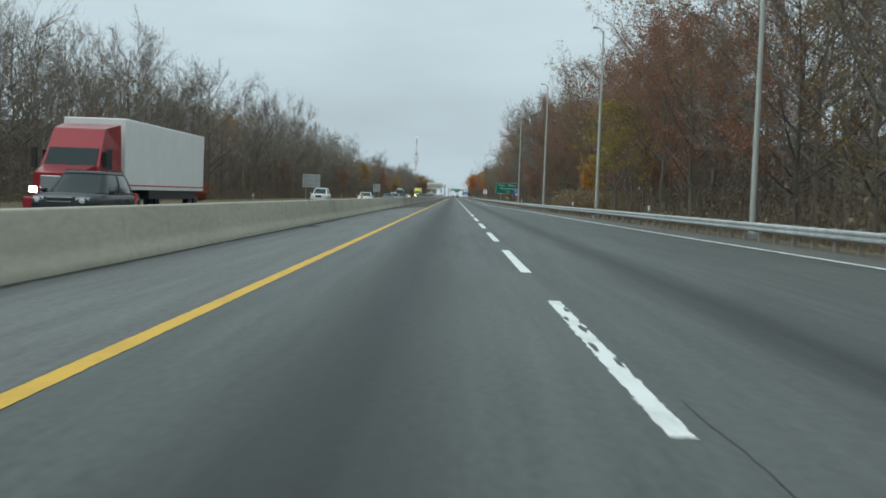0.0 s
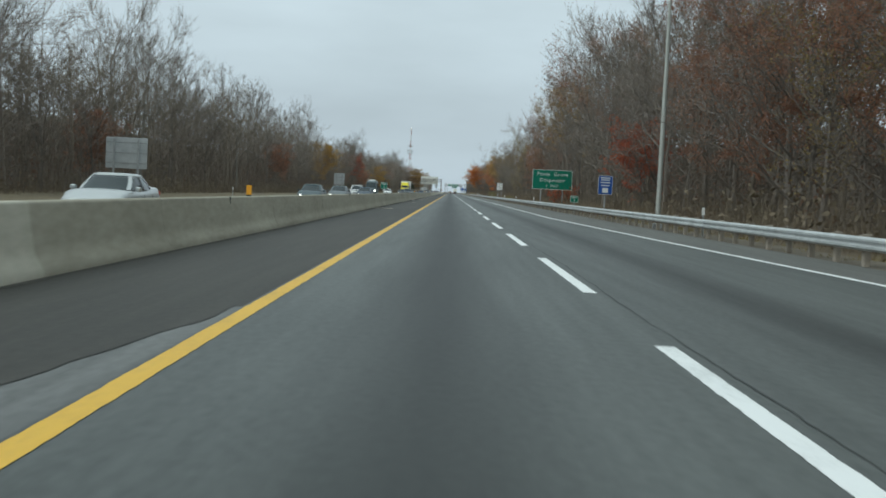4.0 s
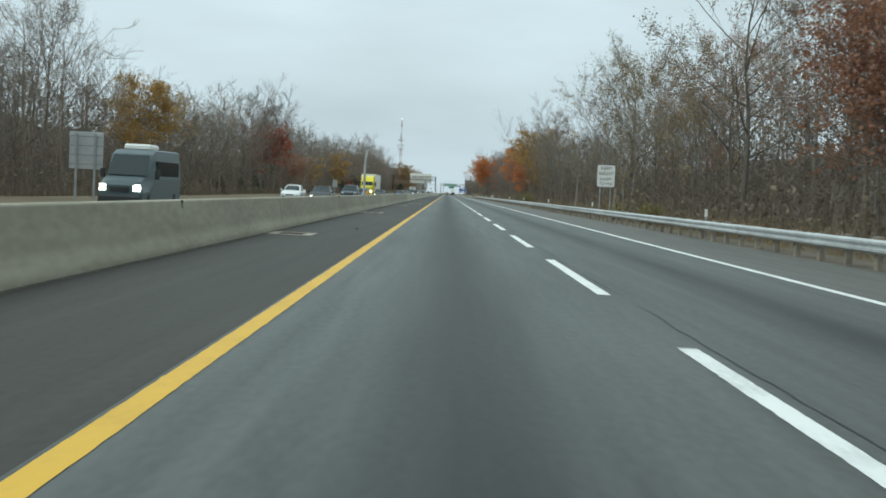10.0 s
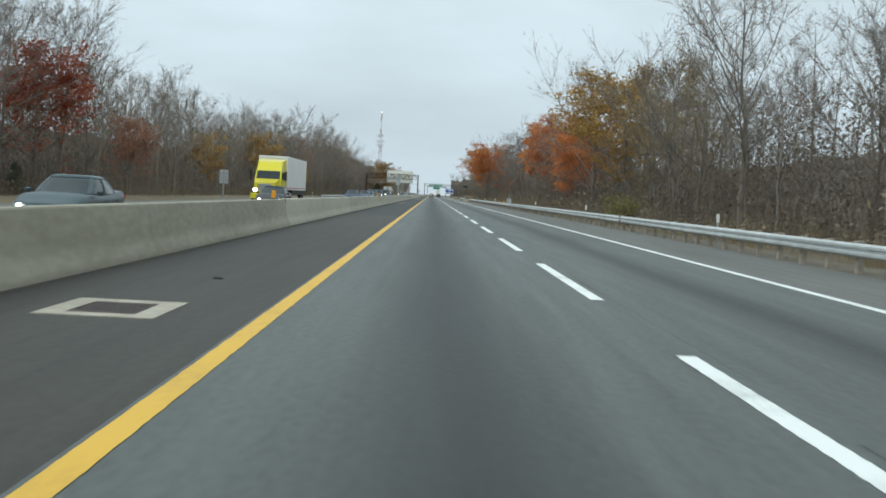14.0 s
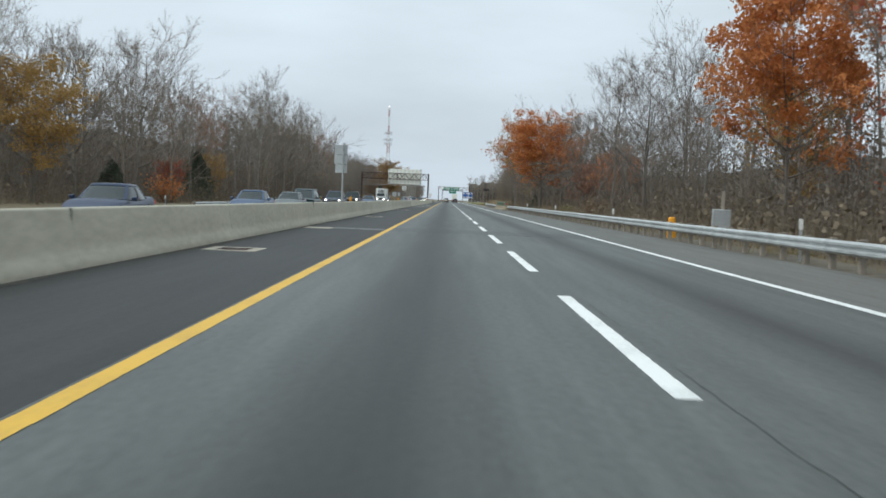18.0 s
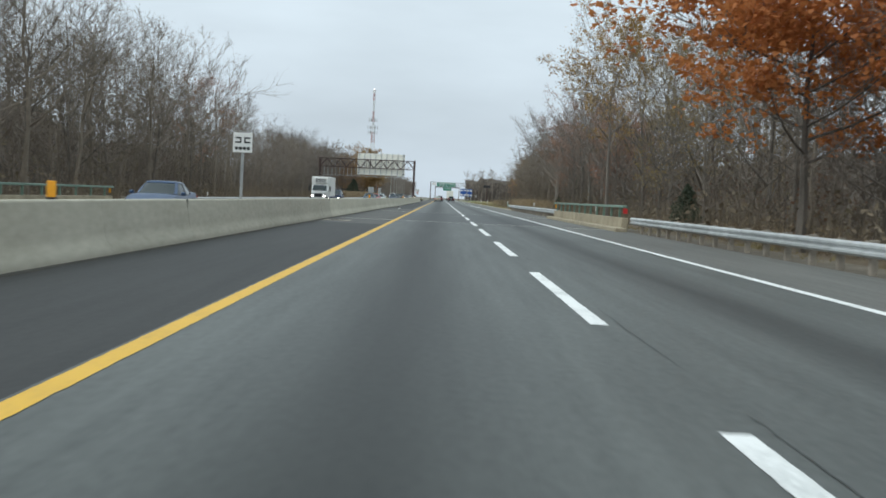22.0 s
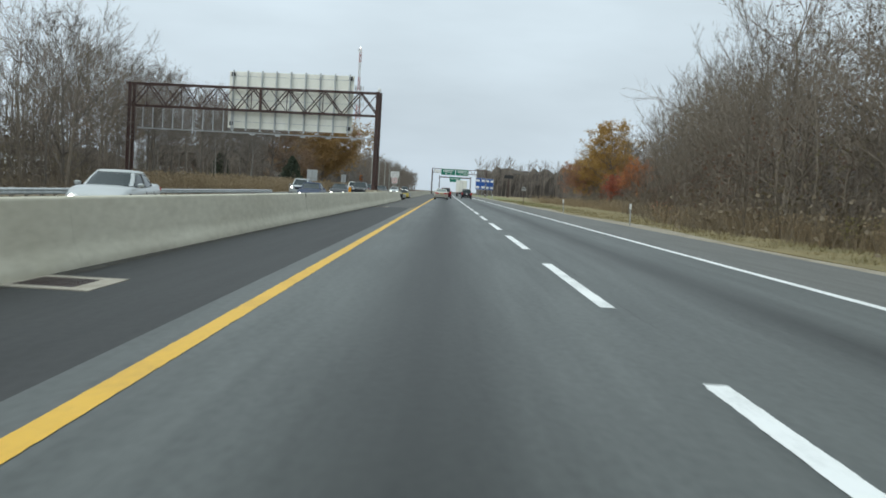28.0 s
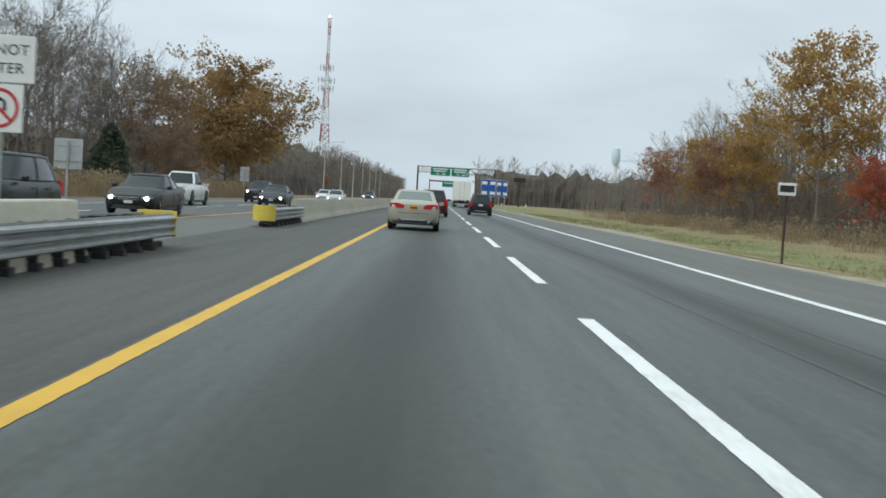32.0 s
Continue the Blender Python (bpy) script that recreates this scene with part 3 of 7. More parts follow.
for y in (178, 224, 259.2, 290.7, 322.2, 357.7, 376, 499.3, 544.5, 589.8, 636.6, 698.6, 766, 825.6):
    drain(y, -1.5 if y == 376 else -2.25)

# ---------------------------------------------------------------- litter on the shoulder
def scrap(name, x, y, size, mat, label, flat=.3, seed=1):
    """A crumpled scrap lying on the paving."""
    r = np.random.default_rng(seed)
    rings = []
    for z, w in ((0, 1.0), (.5, 1.05), (.85, .7), (1.0, .25)):
        rings.append([(size[0] * w * r.uniform(.6, 1.1) * math.cos(a), size[1] * w * r.uniform(.6, 1.1) * math.sin(a), size[0] * flat * z * r.uniform(.8, 1.2)) for a in [2 * math.pi * i / 9 for i in range(9)]])
    t = thing(name, pose(x, y, -.004), label, "litter", "roadside litter")
    part("scrap", Geo().loft(rings), mat, t)
    return t
t = scrap("litter_bag", -2.72, 249, (.13, .2), M_SIGNWHITE, "crumpled white and red bag at the barrier foot", .8, 1)
part("red_print", Geo().loft([[(.02 + .06 * math.cos(a), -.1 + .07 * math.sin(a), z) for a in [math.pi * i / 4 for i in range(8)]] for z in (.05, .115)]), M_REDINK, t)
scrap("litter_board", -1.95, 255.8, (.3, .12), M_WOODPOST, "flat weathered board lying beside a drain", .12, 2)
scrap("tyre_scrap", -1.02, 296, (.06, .06), M_TYRE, "dark scrap of tyre rubber on the shoulder", .5, 3)
scrap("tyre_scrap", -1.26, 380, (.07, .08), M_TYRE, "dark scrap of tyre rubber on the shoulder", .4, 4)
scrap("litter_paper", -1.45, 687.5, (.1, .12), M_SIGNWHITE, "small pale scrap of paper on the shoulder", .5, 5)

# ---------------------------------------------------------------- concrete median barrier
barrier = tagged(new("barrier_median"), "long pale concrete median barrier of cast segments", "", "", "structure")
SIDE = ((.32, 0), (.318, .05), (.285, .13), (.235, .21), (.205, .28), (.185, .36), (.115, .82), (.105, .845), (.08, .86))
PROF = tuple((-x, z) for x, z in SIDE[:1]) + SIDE + tuple((-x, z) for x, z in reversed(SIDE[1:]))
seg, seg_old, seg_new = [Geo().sweep(PROF, .001, 5.999).mesh("barrier_segment", mt, True) for mt in (M_CONC, M_CONCOLD, M_CONCNEW)]
brng = np.random.default_rng(3)
for i in range(int((882 - Y0) / 6)):
    y = Y0 + 6 * i
    link("barrier_segment", seg_old if 118 < y < 400 else seg_new if y > 636 else seg, barrier, pose(bar_x(y) + brng.normal(0, .0012), y, brng.normal(0, .001), 0, 0, math.degrees(math.atan2(bar_x(y) - bar_x(y + 6), 6))))
for i in range(60):
    link("barrier_segment", seg, barrier, pose(BAR_X - .05, 908 + 6 * i, 0))
# a second wall leaves the first beside the gantry's foot
for i in range(6):
    y = 844.0 + 6 * i
    xa, xb = [float(np.interp(q, (840, 858, 882), (-3.4, -4.55, -4.6))) for q in (y, y + 6)]
    link("barrier_segment", seg, barrier, pose(xa, y, 0, 0, 0, math.degrees(math.atan2(xa - xb, 6))))
# grey seep streaks run down at some joints as recessed seams
g = Geo()
for i in range(0, 155, 1):
    y = Y0 + 6 * i
    if i % 5 == 2:
        g.box(bar_x(y) + .1, bar_x(y) + .135, y - .012, y + .012, .3, .86)
seam = part("joint_seal", g, M_PATCH, barrier, "dark joint filler")

# gouged, blackened joints where segments have shifted; at 714.2 the joint's shade painted dark
g = Geo()
for y, wd, z0 in ((49.2, .1, .05), (50.3, .07, .2), (51.0, .12, 0), (54.4, .05, 0), (638, .07, 0), (714.2, .08, 0)):
    side = [(x * 1.02 + .004, z) for x, z in SIDE if z >= z0 - .06]
    x0 = bar_x(y)
    lean = .12 * (1 if wd > .06 else -.6)
    g.loft([[(x0 + x, y - lean * z - wd * (.5 + .2 * z), max(z, z0)) for x, z in side], [(x0 + x, y - lean * z + wd * (.5 - .3 * z), max(z, z0)) for x, z in side]], caps=False, closed=False)
part("joint_gouge", g, M_TAR, barrier, "blackened gouges and one painted joint shade at shifted joints")

# grit that has gathered along the foot of the barrier
for nm, y0, y1 in (("gutter_grit_start", -40, 420), ("gutter_grit_end", 420, 870)):
    g = Geo()
    rings = []
    for i in range(int((y1 - y0) / .5) + 1):
        y = y0 + .5 * i
        w = .16 + .12 * noise.noise((y * .09, 1.7, 0)) + .06 * noise.noise((y * .7, 4.1, 0))
        rings.append([(bar_x(y) + .28, y, .002), (bar_x(y) + .33 + max(.02, w), y, .002)])
    g.loft(rings, caps=False, closed=False)
    structure(nm, g, M_GRIT, "dark grit gathered along the foot of the barrier")

# orange reflectors and other small posts on top of the barrier
def reflector(y):
    t = thing("median_reflector", pose(bar_x(y), y, .865), "small orange reflector standing on the concrete barrier", "reflector", "barrier reflectors")
    part("base", Geo().box(-.05, .05, -.06, .06, 0, .03), M_TRIM, t)
    part("blade", Geo().box(-.065, .065, -.012, .012, .03, .26, .008), M_ORANGE, t)
for y in (68, 135, 269, 332, 400, 470, 541, 604, 673, 741, 811):
    reflector(y)

# ---------------------------------------------------------------- guardrails
WB = ((0, .0), (-.03, .02), (-.075, .05), (-.075, .10), (-.02, .135), (-.02, .175), (-.075, .21), (-.075, .26), (-.03, .29), (0, .31), (.012, .31), (-.015, .285), (-.06, .255), (-.06, .215), (-.006, .18), (-.006, .13), (-.06, .095), (-.06, .055), (-.015, .025), (.012, .0))
def beam_mesh(L):
    return Geo().sweep(WB, 0, L).mesh("rail_beam", M_GALV)
BEAM = beam_mesh(3.84)
POST = Geo().box(.012, .1, -.075, .075, .33, .7, .006).box(.1, .24, -.08, .08, -.35, .72, .01).mesh("post", M_WOODPOST)
def guardrail(name, fx, y0, y1, label, side=1, pitch=1.92, mirror=False, top=.66):
    t = thing(name, pose(0, 0, 0), label, "guardrail")
    n = math.ceil((y1 - y0) / 3.84 - .05)
    for i in range(n):
        y = y0 + 3.84 * i
        a, b = fx(y), fx(y + 3.84)
        m = pose(a, y, top - .31, 0, 0, math.degrees(math.atan2(a - b, 3.84)))
        if mirror:
            m = pose(a, y + 3.84, top - .31, 0, 0, 180)
        link("rail_beam", BEAM, t, m)
    for i in range(int((y1 - y0) / pitch) + 1):
        y = y0 + pitch * i
        link("post", POST, t, pose(fx(y), y, top - .68 + brng.normal(0, .01), brng.normal(0, .6), brng.normal(0, .6), 180 if mirror else 0))
    return t
guardrail("guardrail_start", rail_x, -40, 190, "galvanised W-beam guardrail on weathered posts along the woods")
guardrail("guardrail_middle", rail_x, 190.4, 420.8, "galvanised W-beam guardrail on weathered posts along the woods")
guardrail("guardrail_bridge", rail_x, 421.2, 640, "galvanised W-beam guardrail running up to the bridge parapet")
guardrail("guardrail_end", rail_x, 673.2, 731, "galvanised W-beam guardrail ending at the grass verge")
guardrail("guardrail_opposite_bridge", k(OUTER_X), 566, 624, "galvanised guardrail along the opposite carriageway", pitch=1.92, mirror=True, top=.2)
guardrail("guardrail_opposite_end", k(OUTER_X), 660, 880, "galvanised guardrail along the opposite carriageway", pitch=1.92, mirror=True, top=.25)

def parapet(y0, y1, x, side, label):
    """Low concrete wall of cast panels with a kerb and a green steel rail on posts."""
    t = thing("bridge_parapet", pose(x, y0, 0 if side > 0 else -.3, 0, 0, 0), label, "parapet", "bridge parapets")
    L = y1 - y0
    n = int(L / 2.6)
    panel = Geo().box(0, .3 * side, .012, L / n - .012, -.1, .62, .015).mesh("wall_panel", M_CONCB) if side > 0 else Geo().box(-.3, 0, .012, L / n - .012, -.1, .62, .015).mesh("wall_panel", M_CONCB)
    post = Geo().box(.1 * side - .05, .1 * side + .05, -.06, .06, .6, 1.1, .008).mesh("rail_post", M_TEAL)
    for i in range(n):
        link("wall_panel", panel, t, pose(0, L / n * i, 0))
        link("rail_post", post, t, pose(0, L / n * (i + .5), 0))
    part("kerb", Geo().box(-.5 * side if side > 0 else 0, 0 if side > 0 else .5, -1.5, L + .6, -.1, .17, .03), M_CONCB, t)
    part("top_rail", Geo().box(.1 * side - .11, .1 * side + .11, -.3, L + .2, 1.09, 1.2, .03), M_TEAL, t, "green painted steel hand rail")
    part("end_marker", Geo().box(.1 * side - .1, .1 * side + .1, -.33, -.3, .82, 1.06), M_REDINK, t, "red reflector")
    part("far_marker", Geo().box(.1 * side - .06, .1 * side + .06, L - .3, L - .26, .8, 1.06), M_ORANGE, t, "amber reflector")
parapet(641, 672.7, 10.5, 1, "tan concrete bridge parapet with a green steel rail on top")
parapet(625, 657, -17.6, -1, "tan concrete bridge parapet with green rail beside the opposite lanes")

# ---------------------------------------------------------------- posts along the outer rail
def delineator(x, y, marker=False):
    t = thing("delineator_post", pose(x, y, -.1, 0, brng.normal(0, 1.5), 0), "green and white marker post beside the guardrail" if marker else "slim white delineator post beside the guardrail", "marker post", "roadside markers")
    part("stake", Geo().box(-.035, .035, -.015, .015, 0, .95), M_GALVDULL, t)
    part("reflector", Geo().box(-.055, .055, -.024, -.016, .9, 1.18), M_SIGNWHITE, t)
    if marker:
        part("plate", Geo().box(-.08, .08, -.03, -.018, .55, .86, .004), M_GREEN, t)
        part("digit_bar", Geo().box(-.03, .03, -.034, -.031, .62, .78), M_SIGNWHITE, t)
for y in (63, 338, 472, 606, 744):
    delineator(rail_x(y) + .45, y, True)
for y in (95, 150, 235, 270, 304, 370, 403.5, 437, 505, 538.4, 572, 655, 700, 812, 845, 985, 1030):
    delineator(rail_x(y) + .4, y)
for y in (30, 120, 215, 410, 560, 690):
    t = thing("delineator_post", pose(-18.6, y, -.45), "slim white delineator post beside the opposite guardrail", "marker post", "roadside markers")
    part("stake", Geo().box(-.035, .035, -.015, .015, 0, 1.0), M_GALVDULL, t)
    part("reflector", Geo().box(-.055, .055, -.024, -.016, .85, 1.12), M_SIGNWHITE, t)

# ---------------------------------------------------------------- street lamps on the outer side
def street_lamp(x, y, h=13.4, side=-1, arm=.35, group="shoulder street lamps", label="tall pale steel street lamp with a short arm"):
    t = thing("street_lamp", pose(x, y, -.12), label, "street lamp", group)
    part("base", Geo().box(-.2, .2, -.2, .2, 0, .35, .03), M_GALVDULL, t)
    part("pole", Geo().tube([(0, 0, .3), (0, 0, h * .5), (0, 0, h)], (.125, .1, .065), 10), M_LIGHTPOLE, t, smooth=True)
    part("arm", Geo().tube([(0, 0, h - .25), (side * arm * .5, 0, h + .12), (side * arm, 0, h + .22)], (.05, .04, .035), 6), M_LIGHTPOLE, t)
    part("lamp_head", Geo().loft([[(side * arm + s * a, b, h + .2 + c) for a, b, c in ((0, -.07, -.04), (0, .07, -.04), (0, .07, .06), (0, -.07, .06))] for s in (side,)] + [[(side * (arm + .4), b * 1.6, h + .24 + c) for b, c in ((-.07, -.06), (.07, -.06), (.07, .06), (-.07, .06))]]), M_GALVDULL, t)
for x, y in ((14.0, 44), (12.65, 81.8), (12.1, 123.2), (11.45, 160)):
    street_lamp(x, y)
for i in range(7):
    street_lamp(-19.5 - .4 * i, 1080 + 42 * i, 10.5, 1, 3.2, "street lamps by the opposite lanes", "grey steel street lamp with a long arm")

# ---------------------------------------------------------------- signs
def post_between(x, y, z0, z1, r=.05):
    return Geo().box(x - r, x + r, y - r * .6, y + r * .6, z0, z1)
def panel_sign(name, x0, x1, y, z0, z1, face, border, posts, label, post_mat=M_GALVDULL, ground=-.3, r=.05):
    t = thing(name, pose((x0 + x1) / 2, y, 0), label, "road sign")
    w, zc = (x1 - x0) / 2, (z0 + z1) / 2
    def rr(a, b, y0, rad):
        pts = []
        for cx, cz, s in ((a - rad, b - rad, 0), (-a + rad, b - rad, 90), (-a + rad, -b + rad, 180), (a - rad, -b + rad, 270)):
            pts += [(cx + rad * math.cos(radians(s + q)), y0, zc + cz + rad * math.sin(radians(s + q))) for q in (0, 30, 60, 90)]
        return pts
    h = (z1 - z0) / 2
    rad = min(.12, h * .2)
    part("panel", Geo().loft([rr(w, h, .02, rad), rr(w, h, -.01, rad)]), border, t)
    e = .045 if w > 1 else .022
    part("face", Geo().loft([rr(w - e, h - e, -.011, rad * .8), rr(w - e, h - e, -.014, rad * .8)]), face, t)
    for px in posts:
        part("post", post_between(px - (x0 + x1) / 2, .06, ground, z1 - .1, r), post_mat, t)
    return t, zc, w, h
t, zc, w, h = panel_sign("exit_sign", 11.19, 15.75, 239, 2.05, 4.3, M_GREEN, M_SIGNWHITE, (12.2, 14.7), "green exit sign with white lettering on two posts", M_GALVDULL, -.4, .07)
words("Penns  Grove", .56, pose(0, -.017, zc + .62, 90), t, M_SIGNWHITE, "lettering", 1.15)
words("Deepwater", .56, pose(0, -.017, zc - .06, 90), t, M_SIGNWHITE, "lettering", 1.15)
words("1  MILE", .42, pose(0, -.017, zc - .72, 90), t, M_SIGNWHITE, "lettering", 1.15)

t, zc, w, h = panel_sign("blue_service_sign", 12.15, 13.15, 187.5, 1.55, 2.87, M_BLUE, M_SIGNWHITE, (12.65,), "blue service sign with small white writing on a post", ground=-.4)
for i, (z, ww) in enumerate(((.5, .34), (.36, .3), (.18, .34), (-.02, .3))):
    part("writing_bar", Geo().box(-ww, ww, -.02, -.016, zc + z - .035, zc + z + .035), M_SIGNWHITE, t)
part("symbol", Geo().box(-.2, .2, -.02, -.016, zc - .52, zc - .2), M_SIGNWHITE, t)

t, zc, w, h = panel_sign("mile_sign", 11.43, 12.05, 198.6, .85, 1.38, M_GREEN, M_SIGNWHITE, (11.74,), "small green mile sign on a post behind the guardrail", ground=-.3, r=.035)
words("MILE", .17, pose(0, -.017, zc + .13, 90), t, M_SIGNWHITE)
words("2", .26, pose(0, -.017, zc - .09, 90), t, M_SIGNWHITE)
t, zc, w, h = panel_sign("mile_sign", BAR_X - .25, BAR_X + .25, 194.0, 1.2, 1.68, M_GREEN, M_SIGNWHITE, (BAR_X,), "small green mile sign standing on the concrete barrier", ground=.85, r=.03)
words("MILE", .15, pose(0, -.017, zc + .12, 90), t, M_SIGNWHITE)
words("2", .22, pose(0, -.017, zc - .08, 90), t, M_SIGNWHITE)

t, zc, w, h = panel_sign("keep_right_sign", 10.95, 12.1, 333.8, 2.05, 3.45, M_SIGNWHITE, M_BLACK, (11.2, 11.85), "white regulatory sign with black lettering on two thin posts", ground=-.3, r=.03)
for s, z, txt in ((.3, .47, "KEEP"), (.3, .14, "RIGHT"), (.2, -.2, "EXCEPT"), (.2, -.48, "TO PASS")):
    words(txt, s, pose(0, -.017, zc + z, 90), t, M_BLACK, "lettering", 1.05)

def sign_back(name, x0, x1, y, z0, z1, posts, label, ribs=3):
    """A sign seen from behind: bare sheet with stiffening ribs and posts in front of it."""
    t = thing(name, pose((x0 + x1) / 2, y, 0), label, "road sign")
    w = (x1 - x0) / 2
    part("sheet", Geo().box(-w, w, .02, .05, z0, z1, .012), M_SIGNBACK, t)
    for i in range(ribs):
        z = z0 + (z1 - z0) * (i + .5) / ribs
        part("rib", Geo().box(-w + .04, w - .04, -.02, .02, z - .03, z + .03), M_GALVDULL, t)
    for px in posts:
        part("post", Geo().box(px - .06, px + .06, -.12, -.02, -.8, z1 - .1), M_GALVDULL, t)
    return t
sign_back("sign_seen_from_behind", -22.36, -19.46, 187.3, 1.75, 3.9, (-.85, .85), "large bare aluminium sign back on two posts by the woods")
sign_back("sign_seen_from_behind", -20.75, -18.75, 329.5, 1.6, 3.78, (-.55, .55), "tall bare aluminium sign back on two posts by the woods", 4)
sign_back("sign_seen_from_behind", -20.6, -19.7, 485, 1.3, 2.7, (0,), "small bare sign back on one post by the woods", 2)
sign_back("sign_seen_from_behind", -19.6, -18.0, 930, 1.6, 3.3, (0,), "bare aluminium sign back on a post beside reeds", 2)
sign_back("sign_seen_from_behind", -20.2, -19.2, 994, 1.8, 3.4, (0,), "small bare sign back on one post beside reeds", 2)

# tall sign on the barrier, seen from behind
t = thing("median_sign", pose(bar_x(535), 535.2, .86), "tall grey sign back on a post standing on the barrier", "road sign")
part("post", Geo().tube([(.05, 0, 0), (.05, 0, 3.05)], (.05, .05), 8), M_GALVDULL, t)
part("upper_sheet", Geo().box(-.42, .25, .06, .09, 1.95, 2.95, .012), M_SIGNBACK, t)
part("lower_sheet", Geo().box(-.36, .25, .06, .09, 1.5, 1.93, .012), M_SIGNBACK, t)
part("clamp", Geo().box(-.3, .2, .03, .06, 2.4, 2.46), M_GALVDULL, t)
part("foot", Geo().box(-.1, .18, -.1, .1, 0, .06, .01), M_GALVDULL, t)

# bare pole on the barrier
t = thing("median_pole", pose(bar_x(329), 328.8, .86), "bare pale pole with a small bracket standing on the barrier", "pole")
part("shaft", Geo().tube([(0, 0, 0), (0, 0, 1.5), (.06, 0, 2.64)], (.075, .07, .06), 10), M_LIGHTPOLE, t, smooth=True)
part("bracket", Geo().box(-.14, .24, -.04, .04, 1.65, 1.71), M_GALVDULL, t)
part("foot", Geo().box(-.12, .12, -.12, .12, 0, .05, .01), M_GALVDULL, t)

# weathered stake leaning behind the outer rail
t = thing("leaning_stake", pose(12.20, 356.40, -.2), "weathered grey wooden stake leaning behind the guardrail", "stake")
part("shaft", Geo().tube([(-.03, 0, 0), (.02, 0, .9), (0.11, 0, 2.52)], (.07, .065, .06), 7), M_WOODPOST, t)
part("split_top", Geo().tube([(0.11, 0, 2.52), (0.13, .02, 2.64)], (.058, .03), 6), M_WOODPOST, t)

# white symbol sign on the barrier
t = thing("median_symbol_sign", pose(bar_x(619), 619, .86), "white square symbol sign on a post on the barrier", "road sign")
part("post", Geo().box(-.035, .035, 0, .05, 0, 1.8), M_GALVDULL, t)
part("panel", Geo().box(-.26, .26, -.02, 0, 1.25, 1.78, .006), M_SIGNWHITE, t)
for s in (-1, 1):
    g = Geo()
    g.box(min(s * .2, s * .04), max(s * .2, s * .04), -.026, -.021, 1.62, 1.66)
    g.box(min(s * .2, s * .04), max(s * .2, s * .04), -.026, -.021, 1.5, 1.54)
    g.box(min(s * .04, s * .075), max(s * .04, s * .075), -.026, -.021, 1.54, 1.62)
    part("symbol_half", g, M_BLACK, t)
for i in range(4):
    part("writing_bar", Geo().box(-.2 + i * .105, -.12 + i * .105, -.026, -.021, 1.32, 1.4), M_BLACK, t)

# do not enter and no U-turn signs at the median opening
t = thing("no_u_turn_sign", pose(-3.93, 881, .28), "white do-not-enter board above a no U-turn sign on one post", "road sign")
part("post", Geo().box(-.04, .04, 0, .05, -.3, 2.75), M_GALVDULL, t)
part("upper_panel", Geo().box(-.46, .46, -.02, 0, 2.12, 2.75, .006), M_SIGNWHITE, t)
words("DO", .2, pose(-.2, -.024, 2.55, 90), t, M_BLACK)
words("NOT", .2, pose(.15, -.024, 2.55, 90), t, M_BLACK)
words("ENTER", .2, pose(0, -.024, 2.3, 90), t, M_BLACK)
part("lower_panel", Geo().box(-.32, .32, -.02, 0, 1.45, 2.09, .006), M_SIGNWHITE, t)
ring = [[(r * math.cos(a), yy, 1.77 + r * math.sin(a)) for a in [2 * math.pi * i / 32 for i in range(32)]] for r, yy in ((.27, -.021), (.27, -.026), (.225, -.026), (.225, -.021))]
part("red_ring", Geo().loft(ring, caps=False), M_REDINK, t)
g = Geo().tube([(-.08, -.024, 1.62), (-.08, -.024, 1.8), (-.05, -.024, 1.88), (.02, -.024, 1.9), (.07, -.024, 1.86), (.08, -.024, 1.74)], (.022,) * 6, 6)
part("turn_arrow", g, M_BLACK, t)
part("slash", Geo().face([(-.19, -.028, 1.93), (-.16, -.028, 1.96), (.19, -.028, 1.61), (.16, -.028, 1.58)]), M_REDINK, t)

# small sign, utility box and barrel beyond the outer rail
t = thing("roadside_small_sign", pose(11.45, 896.5, -.1), "small white and dark sign on a rusty post", "road sign")
part("post", Geo().box(-.03, .03, 0, .04, 0, 2.2), M_RUST, t)
part("panel", Geo().box(-.24, .24, -.02, 0, 1.93, 2.27, .005), M_SIGNWHITE, t)
part("dark_band", Geo().box(-.2, .2, -.026, -.021, 2.02, 2.2), M_TRIM, t)
t = thing("utility_box", pose(11.75, 516, -.1), "grey utility cabinet on a pole behind the guardrail", "utility box")
part("pole", Geo().box(.02, .12, .05, .15, 0, 2.0), M_WOODPOST, t)
part("cabinet", Geo().box(-.32, .32, -.15, .05, .45, 1.35, .02), M_GALVDULL, t)
part("door", Geo().box(-.27, .27, -.165, -.15, .52, 1.28), M_SIGNBACK, t)
t = thing("traffic_barrel", pose(11.6, 524, -.1), "small orange traffic barrel behind the guardrail", "barrel")
part("drum", Geo().tube([(0, 0, 0), (0, 0, .4), (0, 0, .9), (0, 0, .95)], (.2, .19, .16, .1), 12), M_ORANGE, t)
part("stripe", Geo().tube([(0, 0, .55), (0, 0, .7)], (.19, .18), 12), M_SIGNWHITE, t)
t = thing("leaning_post", pose(11.9, 333, -.1, 0, 4, 0), "weathered wooden post leaning behind the guardrail", "post")
part("shaft", Geo().box(-.06, .06, -.06, .06, 0, 2.1, .01), M_WOODPOST, t)

